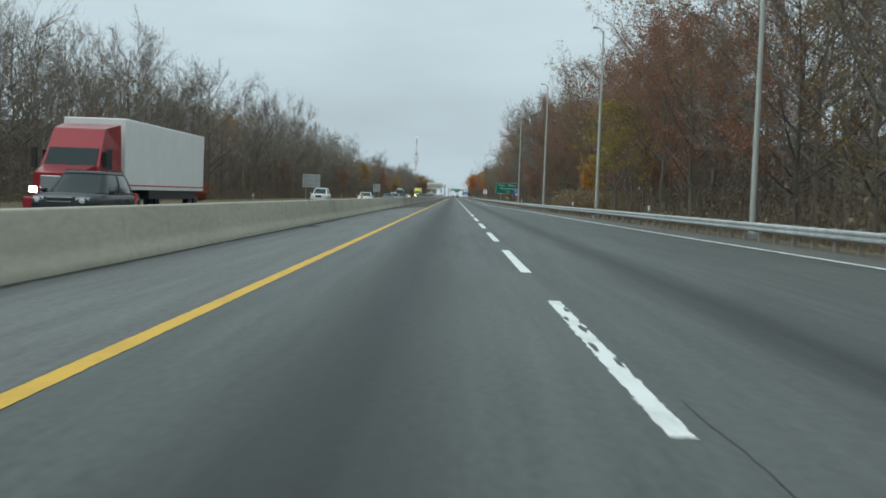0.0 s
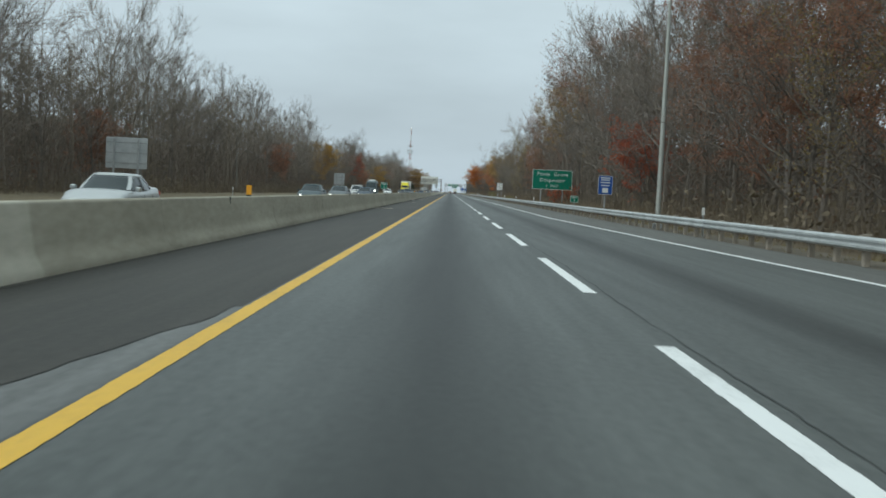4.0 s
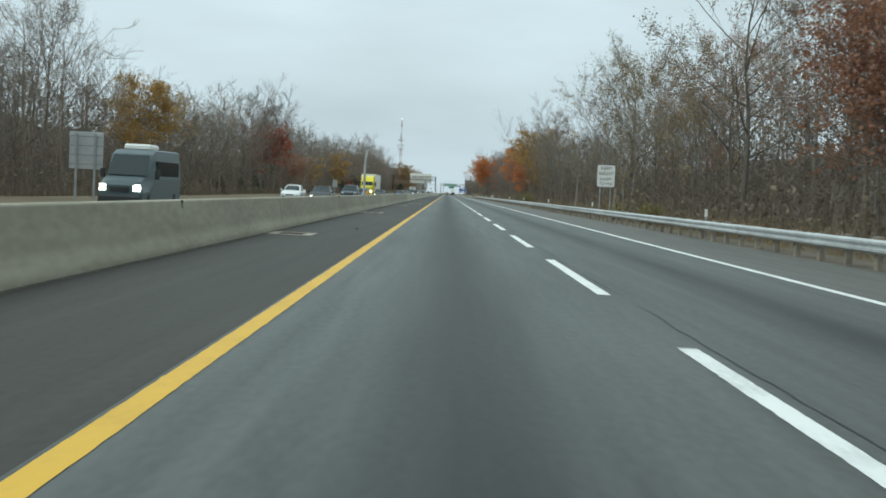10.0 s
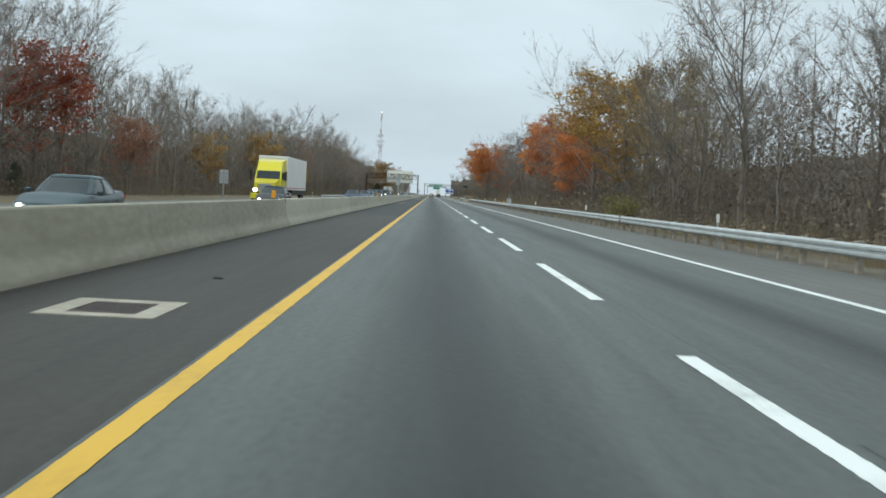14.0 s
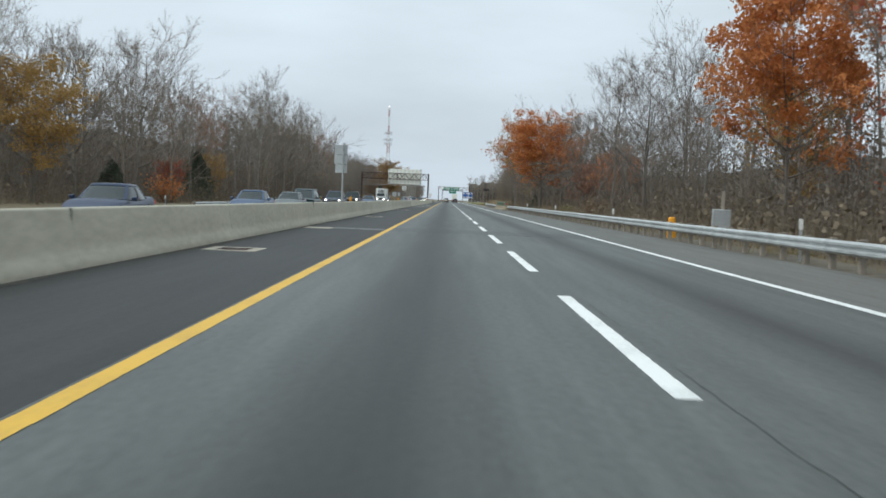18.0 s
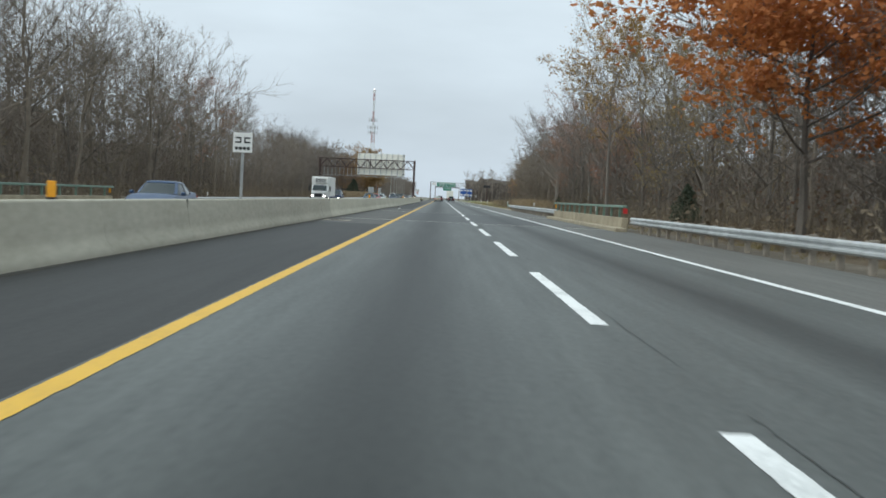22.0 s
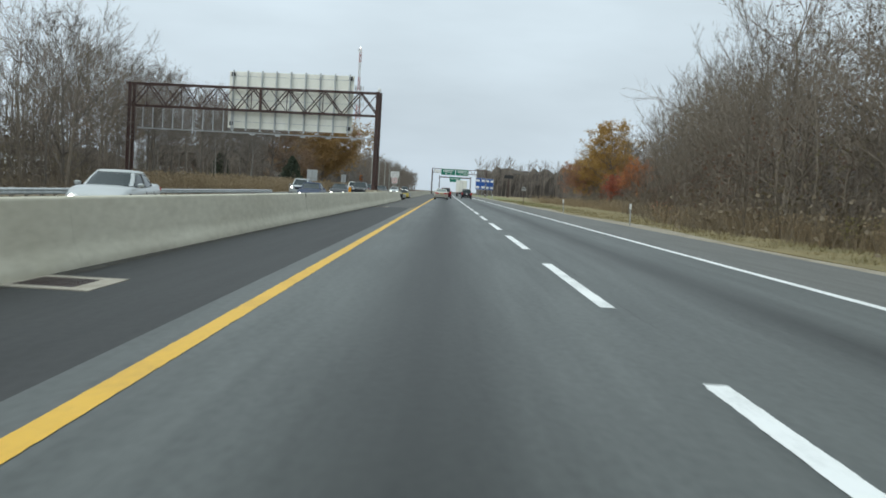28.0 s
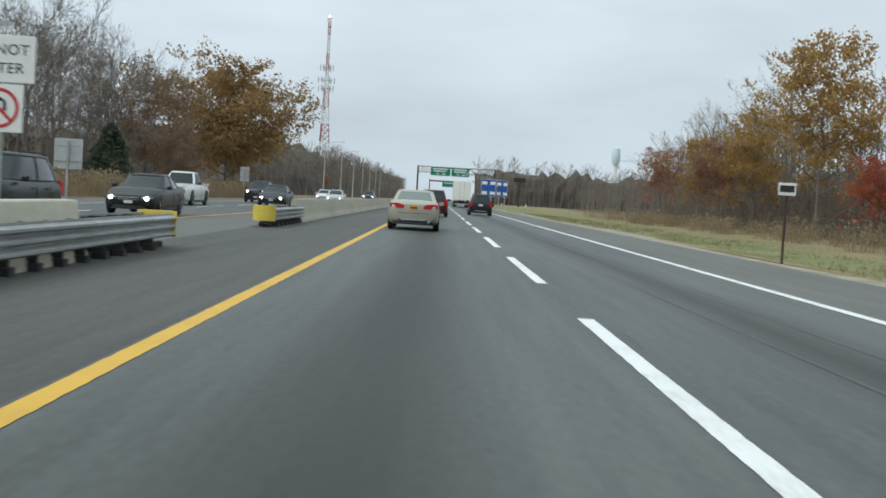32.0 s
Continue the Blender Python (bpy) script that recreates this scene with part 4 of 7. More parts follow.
# ---------------------------------------------------------------- sign gantry over the opposite lanes
t = thing("sign_gantry", pose(-4.29, 851.6, 0, 0, 0, -10) @ pose(4.08, 0, 0) @ Matrix.Diagonal((1.2, 1, 1.13, 1)), "dark brown steel truss gantry carrying a large sign seen from behind", "gantry")
XR, XL, ZT, ZB = -3.4, -22.0, 8.05, 6.35
for x, zb in ((XR, .8), (XL, .5)):
    part("column", Geo().box(x - .115, x + .115, -.55, -.35, zb, ZT + .1, .02).box(x - .115, x + .115, .35, .55, zb, ZT + .1, .02).box(x - .05, x + .05, -.35, .35, zb + .3, zb + .5).box(x - .05, x + .05, -.35, .35, 4, 4.2), M_RUST, t)
    part("footing", Geo().box(x - .45, x + .45, -.9, .9, -.7, zb + .02, .05), M_CONCB, t, "stained concrete footing")
for z in (ZT, ZB):
    for y in (-.42, .42):
        part("chord", Geo().box(XL - .3, XR, y - .06, y + .06, z - .065, z + .065), M_RUST, t)
n = 14
for y in (-.42, .42):
    for i in range(n):
        a, b = XL + (XR - XL) * i / n, XL + (XR - XL) * (i + 1) / n
        za, zb = (ZB, ZT) if i % 2 == 0 else (ZT, ZB)
        part("brace", Geo().tube([(a, y, za), (b, y, zb)], (.045, .045), 4), M_RUST, t)
        if y < 0:
            part("brace", Geo().tube([(a, y + .04, zb), (b, y + .04, za)], (.03, .03), 4), M_RUST, t)
for i in range(n + 1):
    a = XL + (XR - XL) * i / n
    if i % 2:
        part("brace", Geo().tube([(a, -.42, ZB), (a, -.42, ZT)], (.035, .035), 4), M_RUST, t)
part("sign_panel", Geo().box(-14.78, -5.44, .75, .84, 5.0, 9.35, .01), M_CREAM, t, "cream coloured sign back")
for i in range(9):
    x = -14.45 + i * 1.09
    part("stiffener", Geo().box(x - .04, x + .04, .58, .75, 4.8, 9.45), M_SIGNBACK, t)
for z in (5.5, 6.3, 7.2, 8.2, 9.0):
    part("seam", Geo().box(-14.78, -5.44, .735, .75, z - .015, z + .015), M_SIGNBACK, t)
for x in (-14.6, -5.8):
    for z in (5.2, 9.0):
        part("fixing_box", Geo().box(x, x + .25, .6, .75, z, z + .28), M_TRIM, t)
part("catwalk", Geo().box(-21.6, -3.6, .4, .7, 4.62, 4.7), M_GALVDULL, t)
for i in range(10):
    x = -21.3 + i * .78
    part("hanger", Geo().box(x - .03, x + .03, .5, .56, 4.65, 6.4), M_SIGNBACK, t)
for i in range(5):
    x = -12.8 + i * 1.9
    part("sign_lamp", Geo().box(x - .18, x + .18, .45, .7, 4.5, 4.62, .02), M_SIGNBACK, t)
part("beacon", Geo().tube([(XR, 0, ZT + .1), (XR, 0, ZT + .3), (XR, 0, ZT + .42)], (.1, .12, .05), 8), M_SIGNWHITE, t)
part("cable_box", Geo().box(-12.1, -11.9, -.5, -.46, ZB, ZT), M_RUST, t)

# ---------------------------------------------------------------- overhead signs ahead
t = thing("overhead_sign_gantry", pose(0, 1125, 0), "steel gantry with green overhead direction signs", "gantry")
for x in (-2.9, 14.5):
    part("column", Geo().tube([(x, 0, -.2), (x, 0, 8.4)], (.22, .18), 8), M_RUST, t)
for z in (8.3, 7.0):
    part("chord", Geo().box(-2.9, 14.5, -.08, .08, z - .08, z + .08), M_RUST, t)
for i in range(16):
    a = -2.9 + 17.4 * i / 16
    za, zb = (7.0, 8.3) if i % 2 == 0 else (8.3, 7.0)
    part("brace", Geo().tube([(a, 0, za), (a + 17.4 / 16, 0, zb)], (.05, .05), 4), M_RUST, t)
for x0, x1, z0, z1 in ((0, 4.4, 6.4, 8.3), (4.7, 8.7, 6.4, 8.3)):
    pn = part("green_panel", Geo().box(x0, x1, -.3, -.22, z0, z1, .02), M_GREEN, t)
    part("border", Geo().box(x0 - .06, x1 + .06, -.22, -.2, z0 - .06, z1 + .06), M_SIGNWHITE, t)
    for j, (zz, f0, f1) in enumerate(((.78, .1, .88), (.52, .15, .8), (.2, .3, .42), (.2, .6, .75))):
        part("writing_bar", Geo().box(x0 + (x1 - x0) * f0, x0 + (x1 - x0) * f1, -.32, -.305, z0 + (z1 - z0) * zz - .14, z0 + (z1 - z0) * zz + .1), M_SIGNWHITE, t)
part("arrow", Geo().face([(8.0, -.32, 6.7), (8.45, -.32, 7.6), (8.6, -.32, 7.5), (8.2, -.32, 6.62)]), M_SIGNWHITE, t)
part("small_panel", Geo().box(-2.3, -.3, -.3, -.24, 7.0, 8.0), M_SIGNWHITE, t)
for i in range(7):
    x = 9.2 + i * .72
    part("hanger", Geo().box(x - .04, x + .04, -.2, -.1, 6.4, 8.3), M_GALVDULL, t)

t = thing("second_overhead_sign", pose(0, 1290, 0), "distant green overhead direction sign on a gantry", "gantry")
part("column", Geo().tube([(-1.5, 0, -.2), (-1.5, 0, 8.3)], (.2, .18), 8), M_RUST, t)
part("column", Geo().tube([(13, 0, -.2), (13, 0, 8.3)], (.2, .18), 8), M_RUST, t)
part("chord", Geo().box(-1.5, 13, -.1, .1, 7.4, 7.9), M_RUST, t)
part("green_panel", Geo().box(3.2, 8.2, -.3, -.22, 5.6, 7.8, .02), M_GREEN, t)
part("writing_bar", Geo().box(3.8, 7.6, -.32, -.305, 6.9, 7.2), M_SIGNWHITE, t)

for x0, x1, z0, z1 in ((10.4, 13.3, 2.2, 5.6), (13.5, 15.7, 2.2, 5.5)):
    t, zc, w, h = panel_sign("blue_service_board", x0, x1, 1093 + (x0 > 12), z0, z1, M_BLUE, M_SIGNWHITE, ((x0 + x1) / 2 - .6, (x0 + x1) / 2 + .6), "large blue service board with white logo squares", ground=-.2, r=.08)
    for a in (-.55, .55):
        for b in (-.6, .55):
            part("logo_square", Geo().box(a * w - .35 * w, a * w + .35 * w, -.02, -.016, zc + b * h - .3, zc + b * h + .3), M_SIGNWHITE, t)

# far dark message board
t = thing("message_board", pose(27.5, 1230, -.1), "dark electronic message board on a post in the verge", "message board")
part("post", Geo().box(-.2, .2, -.2, .2, 0, 8.2), M_RUST, t)
part("board", Geo().box(-1.9, 1.9, -.5, .2, 7.9, 9.3, .05), M_TRIM, t)

# ---------------------------------------------------------------- crash cushions at the median opening
def cushion(x, y, L, toward, label, nose):
    """Telescoping rail crash cushion: stacked ribbed rails on dark diaphragms."""
    t = thing("crash_cushion", pose(x, y, 0, 0, 0, 0 if toward > 0 else 180), label, "crash cushion", "crash cushions")
    prof = []
    for i in range(13):
        z = .2 + .42 * i / 12
        prof.append((.28 + .085 * (1 if i % 4 in (1, 2) else 0), z))
    back = [(p[0] - .02, p[1]) for p in reversed(prof)]
    n = 4
    for i in range(n):
        a, b = L * i / n, L * (i + 1) / n + .25
        d = .012 * i
        part("rail", Geo().sweep([(px + .03 - d, z) for px, z in prof + back], a, min(b, L)), M_GALVDULL, t)
        part("rail", Geo().sweep([(-px - .03 + d, z) for px, z in prof + back], a, min(b, L)), M_GALVDULL, t)
    for i in range(int(L / .95)):
        yy = .5 + i * .95
        part("diaphragm", Geo().box(-.27, .27, yy - .04, yy + .04, .1, .6).box(-.32, .32, yy - .1, yy + .1, .0, .1), M_TRIM, t)
    part("nose", Geo().loft([[(.36 * math.cos(a) * 1.0, L + (.3 * math.sin(a)), z) for a in [math.pi * j / 8 for j in range(9)]] for z in (.19, .66)]), nose, t)
    part("track", Geo().box(-.12, .12, 0, L, .0, .1), M_TRIM, t)
M_NOSE = surface("yellow_nose", (.6, .45, .06), (.75, .58, .1), .5, scale=2, bump=0)
cushion(-3.1, 876.2, 10.4, 1, "ribbed steel crash cushion at the end of the barrier", M_NOSE)
cushion(BAR_X - .05, 908, 7.3, -1, "ribbed steel crash cushion with a yellow nose", M_NOSE)

# ---------------------------------------------------------------- lattice tower and water tower
t = thing("lattice_mast", pose(-41, 1284, 0), "tall red and white lattice communications mast with antennas", "mast")
M_TR = surface("mast_red", (.3, .09, .08), (.4, .13, .12), .6, scale=1, bump=0)
M_TP = surface('mast_faded_red', (.42, .2, .19), (.55, .33, .31), .6, scale=.6, bump=0)
M_TW = surface("mast_white", (.68, .68, .67), (.78, .78, .77), .6, scale=1, bump=0)
def half(z):
    return 3.3 - 2.75 * min(1, z / 46) if z < 46 else .55
for b in range(10):
    z0, z1 = 6.4 * b, 6.4 * (b + 1)
    mt = M_TR if b in (0, 3) else M_TP if b in (5, 7, 9) else M_TW
    g = Geo()
    cs = [(1, 0), (-.5, .87), (-.5, -.87)]
    steps = 3
    for s in range(steps):
        za, zb = z0 + (z1 - z0) * s / steps, z0 + (z1 - z0) * (s + 1) / steps
        for i in range(3):
            p, q = cs[i], cs[(i + 1) % 3]
            ha, hb = half(za), half(zb)
            g.tube([(p[0] * ha, p[1] * ha, za), (p[0] * hb, p[1] * hb, zb)], (.17, .16), 5)
            g.tube([(p[0] * ha, p[1] * ha, za), (q[0] * hb, q[1] * hb, zb)], (.08, .08), 4)
            g.tube([(q[0] * ha, q[1] * ha, za), (p[0] * hb, p[1] * hb, zb)], (.08, .08), 4)
            g.tube([(p[0] * hb, p[1] * hb, zb), (q[0] * hb, q[1] * hb, zb)], (.08, .08), 4)
    tagged(part("bay", g, mt, t), kind="stuff")
for z, r in ((38.5, 2.6), (41.5, 2.9), (46, 2.3)):
    for i in range(6):
        a = 2 * math.pi * i / 6
        part("antenna", Geo().box(r * math.cos(a) - .16, r * math.cos(a) + .16, r * math.sin(a) - .16, r * math.sin(a) + .16, z - 1.1, z + 1.1).tube([(0, 0, z), (r * math.cos(a), r * math.sin(a), z)], (.07, .07), 4), M_SIGNBACK, t)
part("dish", Geo().tube([(0, -.5, 63), (0, -.9, 63), (0, -1.0, 63)], (.3, .8, .85), 12), M_SIGNWHITE, t, "white drum dish")
part("beacon", Geo().tube([(0, 0, 64), (0, 0, 64.7), (0, 0, 65)], (.35, .35, .1), 8), plain("mast_beacon", (1, 1, .98), .3, emit=1.2), t)
t = thing("water_tower", pose(129, 1700, 3), "pale water tower standing above the far trees", "water tower")
part("leg", Geo().tube([(0, 0, -1), (0, 0, 30)], (1.6, 1.4), 12), M_SIGNWHITE, t)
part("tank", Geo().tube([(0, 0, 29), (0, 0, 32), (0, 0, 39), (0, 0, 42), (0, 0, 43.2)], (1.4, 2.9, 3.2, 2.5, .5), 20), surface("pale_blue_tank", (.55, .66, .72), (.65, .75, .8), .5, scale=.3, bump=0), t, smooth=True)
# low white sheds beyond the field
for x, y, w in ((-66, 935, 5), (-70, 944, 4), (-58, 1000, 5)):
    t = thing("shed", pose(x, y, -.1), "low white shed beyond the field", "shed", "sheds")
    part("walls", Geo().box(-w, w, -2, 2, 0, 2.4), M_SIGNWHITE, t)
    part("roof", Geo().loft([[(-w - .2, -2.3, 2.4), (-w - .2, 2.3, 2.4), (-w - .2, 0, 3.3)], [(w + .2, -2.3, 2.4), (w + .2, 2.3, 2.4), (w + .2, 0, 3.3)]]), M_GALVDULL, t)
    part("door", Geo().box(-.8, .2, -2.05, -2, 0, 2), M_GALVDULL, t)

# ---------------------------------------------------------------- vehicles
SPEC = {
    # length, half width, height, belt, hood height, tail height, screen base, roof front, roof rear, rear base, wheel radius
    "sedan": (4.85, .92, 1.46, .95, .94, 1.06, 1.1, .22, -1.12, -1.92, .33),
    "suv": (4.75, .95, 1.74, 1.08, 1.07, 1.1, 1.2, .35, -1.9, -2.28, .37),
    "minivan": (5.1, 1.0, 1.75, 1.04, 1.02, 1.08, 1.75, .6, -2.05, -2.45, .35),
    "pickup": (5.6, 1.0, 1.85, 1.18, 1.15, 1.15, 1.0, .4, -.75, -1.0, .4),
}
def wheel(t, x, y, r, w=.22):
    wl_ = new("wheel")
    wl_.parent = t
    wl_.location = (x, y, r)
    def disc(rs, xs):
        return Geo().loft([[(xx, rr * math.cos(a), rr * math.sin(a)) for a in [2 * math.pi * i / 18 for i in range(18)]] for rr, xx in zip(rs, xs)])
    part("tyre", disc((r * .82, r, r, r * .82), (-w / 2, -w / 2 + .03, w / 2 - .03, w / 2)), M_TYRE, wl_)
    s = 1 if x > 0 else -1
    part("rim", disc((r * .66, r * .62, r * .2), (s * (w / 2 - .02), s * (w / 2 + .006), s * (w / 2 - .03)) if s > 0 else (s * (w / 2 - .02), s * (w / 2 + .006), s * (w / 2 - .03))), M_RIM, wl_)
def car(kind, colour, rgb, m, label, group, lit=True, front=True, plate=None):
    L, W, H, belt, hood, tail, sa, ra, rb, sb, r = SPEC[kind]
    f, b = L / 2, -L / 2
    pm = paint(colour, rgb)
    t = thing("pickup_truck" if kind == "pickup" else "car", m, label, "pickup truck" if kind == "pickup" else "car", group)
    high = kind in ("suv", "pickup")
    def ring(y, zl, zt, k, kt=.93):
        w = W * k
        h = zt - zl
        half = [(w * .8, zl), (w * .93, zl + .06), (w * .985, zl + h * .25), (w, zl + h * .5), (w * .985, zl + h * .74), (w * (kt + .02), zl + h * .9), (w * (kt - .05), zt - .012), (w * .55, zt + .018), (w * .2, zt + .028)]
        return [(x, y, z) for x, z in half] + [(-x, y, z) for x, z in reversed(half)]
    nose = .14 if high else .36 if kind == "minivan" else .3
    st = [(f, .4, hood - nose - .1, .62), (f - .06, .28, hood - nose * .96, .8), (f - .2, .22, hood - nose * .78, .91), (f - .5, .2, hood - nose * .5, .97), ((f + sa) / 2, .2, hood - nose * .22, .995), (sa + .15, .2, hood, 1.0), (sa - .3, .2, belt, 1.0), (0, .2, belt, 1.0), (sb + .3, .2, belt + (tail - belt) * .5, 1.0)]
    st += [(sb - .02 if sb > b + .45 else b + .45, .2, tail, .99), (b + .26, .23, tail - .005, .965), (b + .1, .28, tail - .05, .925), (b + .02, .34, tail - .13, .88), (b, .44, tail - .24, .84)]
    part("body", Geo().loft([ring(*q) for q in st]), pm, t, smooth=True)
    # greenhouse: rounded slices from belt to roof
    wb, wr, hb = W * .9, W * .69, H - .075
    def slice_(s, grow=0.0):
        e = s ** 1.12
        w = wb + (wr - wb) * (e * .55 + s ** 2.4 * .45) + grow
        yf, yr = sa + (ra - sa) * s ** .94 + grow, sb + (rb - sb) * s ** .9 - grow
        z = belt - .06 + (hb - belt + .06) * s
        bow = .1 * (1 - .3 * s)
        half = [(0, yf), (w * .45, yf - bow * .3), (w * .8, yf - bow), (w * .93, yf - bow - .1), (w * .985, yf - bow - .32), (w, (yf + yr) / 2 + .12), (w, (yf + yr) / 2 - .02), (w * .985, yr + .34), (w * .93, yr + .1), (w * .8, yr + .03), (w * .4, yr - .01)]
        return [(x, y, z) for x, y in half] + [(0, yr - .015, z)] + [(-x, y, z) for x, y in reversed(half[1:])]
    lev = (0, .3, .6, .85, 1)
    sl, so = [slice_(v) for v in lev], [slice_(v, .009) for v in lev]
    part("cabin_glass", Geo().loft(sl), M_GLASS, t, smooth=True)
    top = sl[-1]
    yc = (ra + rb) / 2
    part("roof", Geo().loft([[(x * k2, yc + (y - yc) * k3, z) for x, y, _ in top] for k2, k3, z in ((1.035, 1.02, hb - .035), (1.04, 1.03, hb - .005), (.985, .995, hb + .03), (.8, .86, H - .012), (.4, .5, H))]), pm, t, smooth=True)
    n = len(top)
    def strip(name, a, c, mat):
        g = Geo()
        g.loft([[q[k % n] for k in range(a, c + 1)] for q in so], caps=False, closed=False)
        part(name, g, mat, t)
    strip("pillar", 2, 3, pm), strip("pillar", n - 3, n - 2, pm)
    strip("pillar", 5, 6, M_TRIM), strip("pillar", n - 6, n - 5, M_TRIM)
    strip("pillar", 7, 9, pm), strip("pillar", n - 9, n - 7, pm)
    part("belt_trim", Geo().loft([[(x * 1.012, y, z + dz) for x, y, _ in sl[0] for z in (belt,)] for dz in (-.07, .012)], caps=False), M_TRIM, t)
    for sx in (-1, 1):
        my = sa - .42
        part("mirror", Geo().loft([[(sx * (W + .06) + a * .09 * q, my + e, belt + .04 + c * .07 * q) for a, c in ((-1, -.6), (-.6, -1), (.7, -1), (1, -.4), (.9, .7), (.4, 1), (-1, .9))] for q, e in ((.55, .1), (1, .04), (1, -.06))]), pm if kind != "pickup" else M_TRIM, t)
        # swept headlamps and wrap-round tail lamps
        hx, hz = W * .64, hood - nose - .06
        lamp = ((-.2, -.06), (-.02, -.085), (.17, -.05), (.22, .05), (.12, .09), (-.14, .05))
        if high:
            lamp = ((-.15, -.1), (.15, -.1), (.18, .02), (.17, .1), (0, .11), (-.15, .09))
        part("headlight", Geo().loft([[(sx * (hx + a), f - .2 - max(0, a) * .5, hz + c) for a, c in lamp], [(sx * (hx + a), f - .02 - max(0, a + .05) * .55, hz + c) for a, c in lamp]]), M_LENS, t)
        part("headlamp_bulb", Geo().loft([[(sx * (hx + .02) + q * math.cos(a), f - .035 + e, hz + q * math.sin(a)) for a in [math.pi * i / 5 for i in range(10)]] for q, e in ((.085, 0), (.08, .02), (.03, .035))]), M_HEAD if lit else M_LENS, t)
        if kind == "sedan" or kind == "minivan":
            tl = ((-.27, -.085), (.18, -.09), (.245, -.03), (.24, .085), (-.02, .09), (-.28, .04))
            tz = tail - .2
        else:
            tl = ((-.08, -.2), (.09, -.2), (.13, -.05), (.12, .17), (-.04, .18), (-.09, .05))
            tz = tail - .18
        tx = W * .67 if kind in ("sedan", "minivan") else W * .82
        part("tail_light", Geo().loft([[(sx * (tx + a * 1.02), b + .3 + max(0, a) * .4, tz + c) for a, c in tl], [(sx * (tx + a * .98), b - .035 + max(0, a) * .3, tz + c) for a, c in tl]]), M_TAIL, t)
        part("fog_recess", Geo().box(sx * W * .62 - .13, sx * W * .62 + .13, f - .2, f - .02, .36, .46, .02), M_TRIM, t)
        for yw in (f - .92, b + 1.0):
            wheel(t, sx * (W - .1), yw, r)
            part("wheel_arch", Geo().loft([[(sx * (W * .985 + e), yw + (r + .08) * math.cos(a), r + (r + .08) * math.sin(a)) for a in [math.pi * i / 10 for i in range(11)]] for e in (-.2, .006)]), M_TRIM, t)
        part("sill", Geo().box(sx * W * .96 - .03, sx * W * .96 + .03, b + 1.45, f - 1.4, .19, .29, .01), M_TRIM, t)
        for yh in (-.05, -1.0):
            part("door_handle", Geo().box(sx * W * .985 - .02, sx * W * .985 + .02, yh - .1, yh + .1, belt - .21, belt - .175), pm, t)
            part("door_seam", Geo().box(sx * W - .006, sx * W + .002, yh - .21, yh - .2, .34, belt - .12), M_TRIM, t)
    part("lower_bumper", Geo().loft([[(x, y, z) for x, y in ((-W * .8, b + .3), (-W * .76, b + .06), (-W * .45, b - .015), (W * .45, b - .015), (W * .76, b + .06), (W * .8, b + .3))] for z in (.24, .4)]), M_TRIM, t)
    part("diffuser_strip", Geo().box(-W * .5, W * .5, b - .025, b - .01, .37, .4), M_LENS, t)
    part("front_bumper", Geo().loft([[(x, y, z) for x, y in ((-W * .74, f - .3), (-W * .6, f - .05), (-W * .3, f + .02), (W * .3, f + .02), (W * .6, f - .05), (W * .74, f - .3))] for z in (.2, .34)]), M_TRIM, t)
    gz = hood - nose - .1
    gh = .13 if high else .075
    part("grille", Geo().loft([[(x, y, z) for x, y in ((-W * .42, f - .1), (-W * .36, f + .012), (W * .36, f + .012), (W * .42, f - .1))] for z in (gz - gh, gz + gh)]), M_TRIM, t)
    part("grille_bar", Geo().box(-W * .38, W * .38, f - .02, f + .022, gz + gh - .03, gz + gh, .006), M_RIM, t)
    part("grille_bar", Geo().box(-W * .37, W * .37, f - .02, f + .02, gz - .012, gz + .012), M_RIM, t)
    part("plate", Geo().box(-.16, .16, b - .018, b + .02, tail - .33, tail - .17), plate or M_PLATEW, t)
    part("front_plate", Geo().box(-.15, .15, f + .0, f + .03, .4, .5), M_PLATEW, t)
    if plate:
        # pale strip over the rear glass, its sky reflection painted in
        strip("rear_window", 9, n - 9, M_GLASSPALE)
        part("plate_bar", Geo().box(-.12, .12, b - .022, b - .018, tail - .28, tail - .22), M_TRIM, t)
        part("boot_lip", Geo().box(-W * .42, W * .42, b - .012, b + .1, tail - .155, tail - .13, .006), M_LENS, t)
        part("boot_seam", Geo().box(-W * .6, W * .6, b - .004, b + .02, tail - .45, tail - .437), M_TRIM, t)
        part("exhaust", Geo().tube([(.55, b + .2, .33), (.55, b - .03, .33)], (.05, .05), 8), M_RIM, t)
        for sx in (-1, 1):
            part("headrest", Geo().box(sx * .38 - .13, sx * .38 + .13, -.9, -.78, belt, belt + .16, .04), M_SIGNBACK, t)
    if kind == "pickup":
        part("bed_wall", Geo().box(-W * .93, -W * .85, b + .1, sb - .1, belt - .1, belt + .06), pm, t)
        part("bed_wall", Geo().box(W * .85, W * .93, b + .1, sb - .1, belt - .1, belt + .06), pm, t)
        part("bed_floor", Geo().box(-W * .84, W * .84, b + .15, sb - .15, belt - .02, belt + .03), M_TRIM, t)
    if kind in ("suv", "minivan"):
        for sx in (-1, 1):
            part("roof_bar", Geo().tube([(sx * wr * .93, ra - .25, hb + .02), (sx * wr * .93, ra - .4, H + .02), (sx * wr * .93, rb + .35, H + .02), (sx * wr * .93, rb + .2, hb + .02)], (.018,) * 4, 5), M_TRIM, t)
    return t

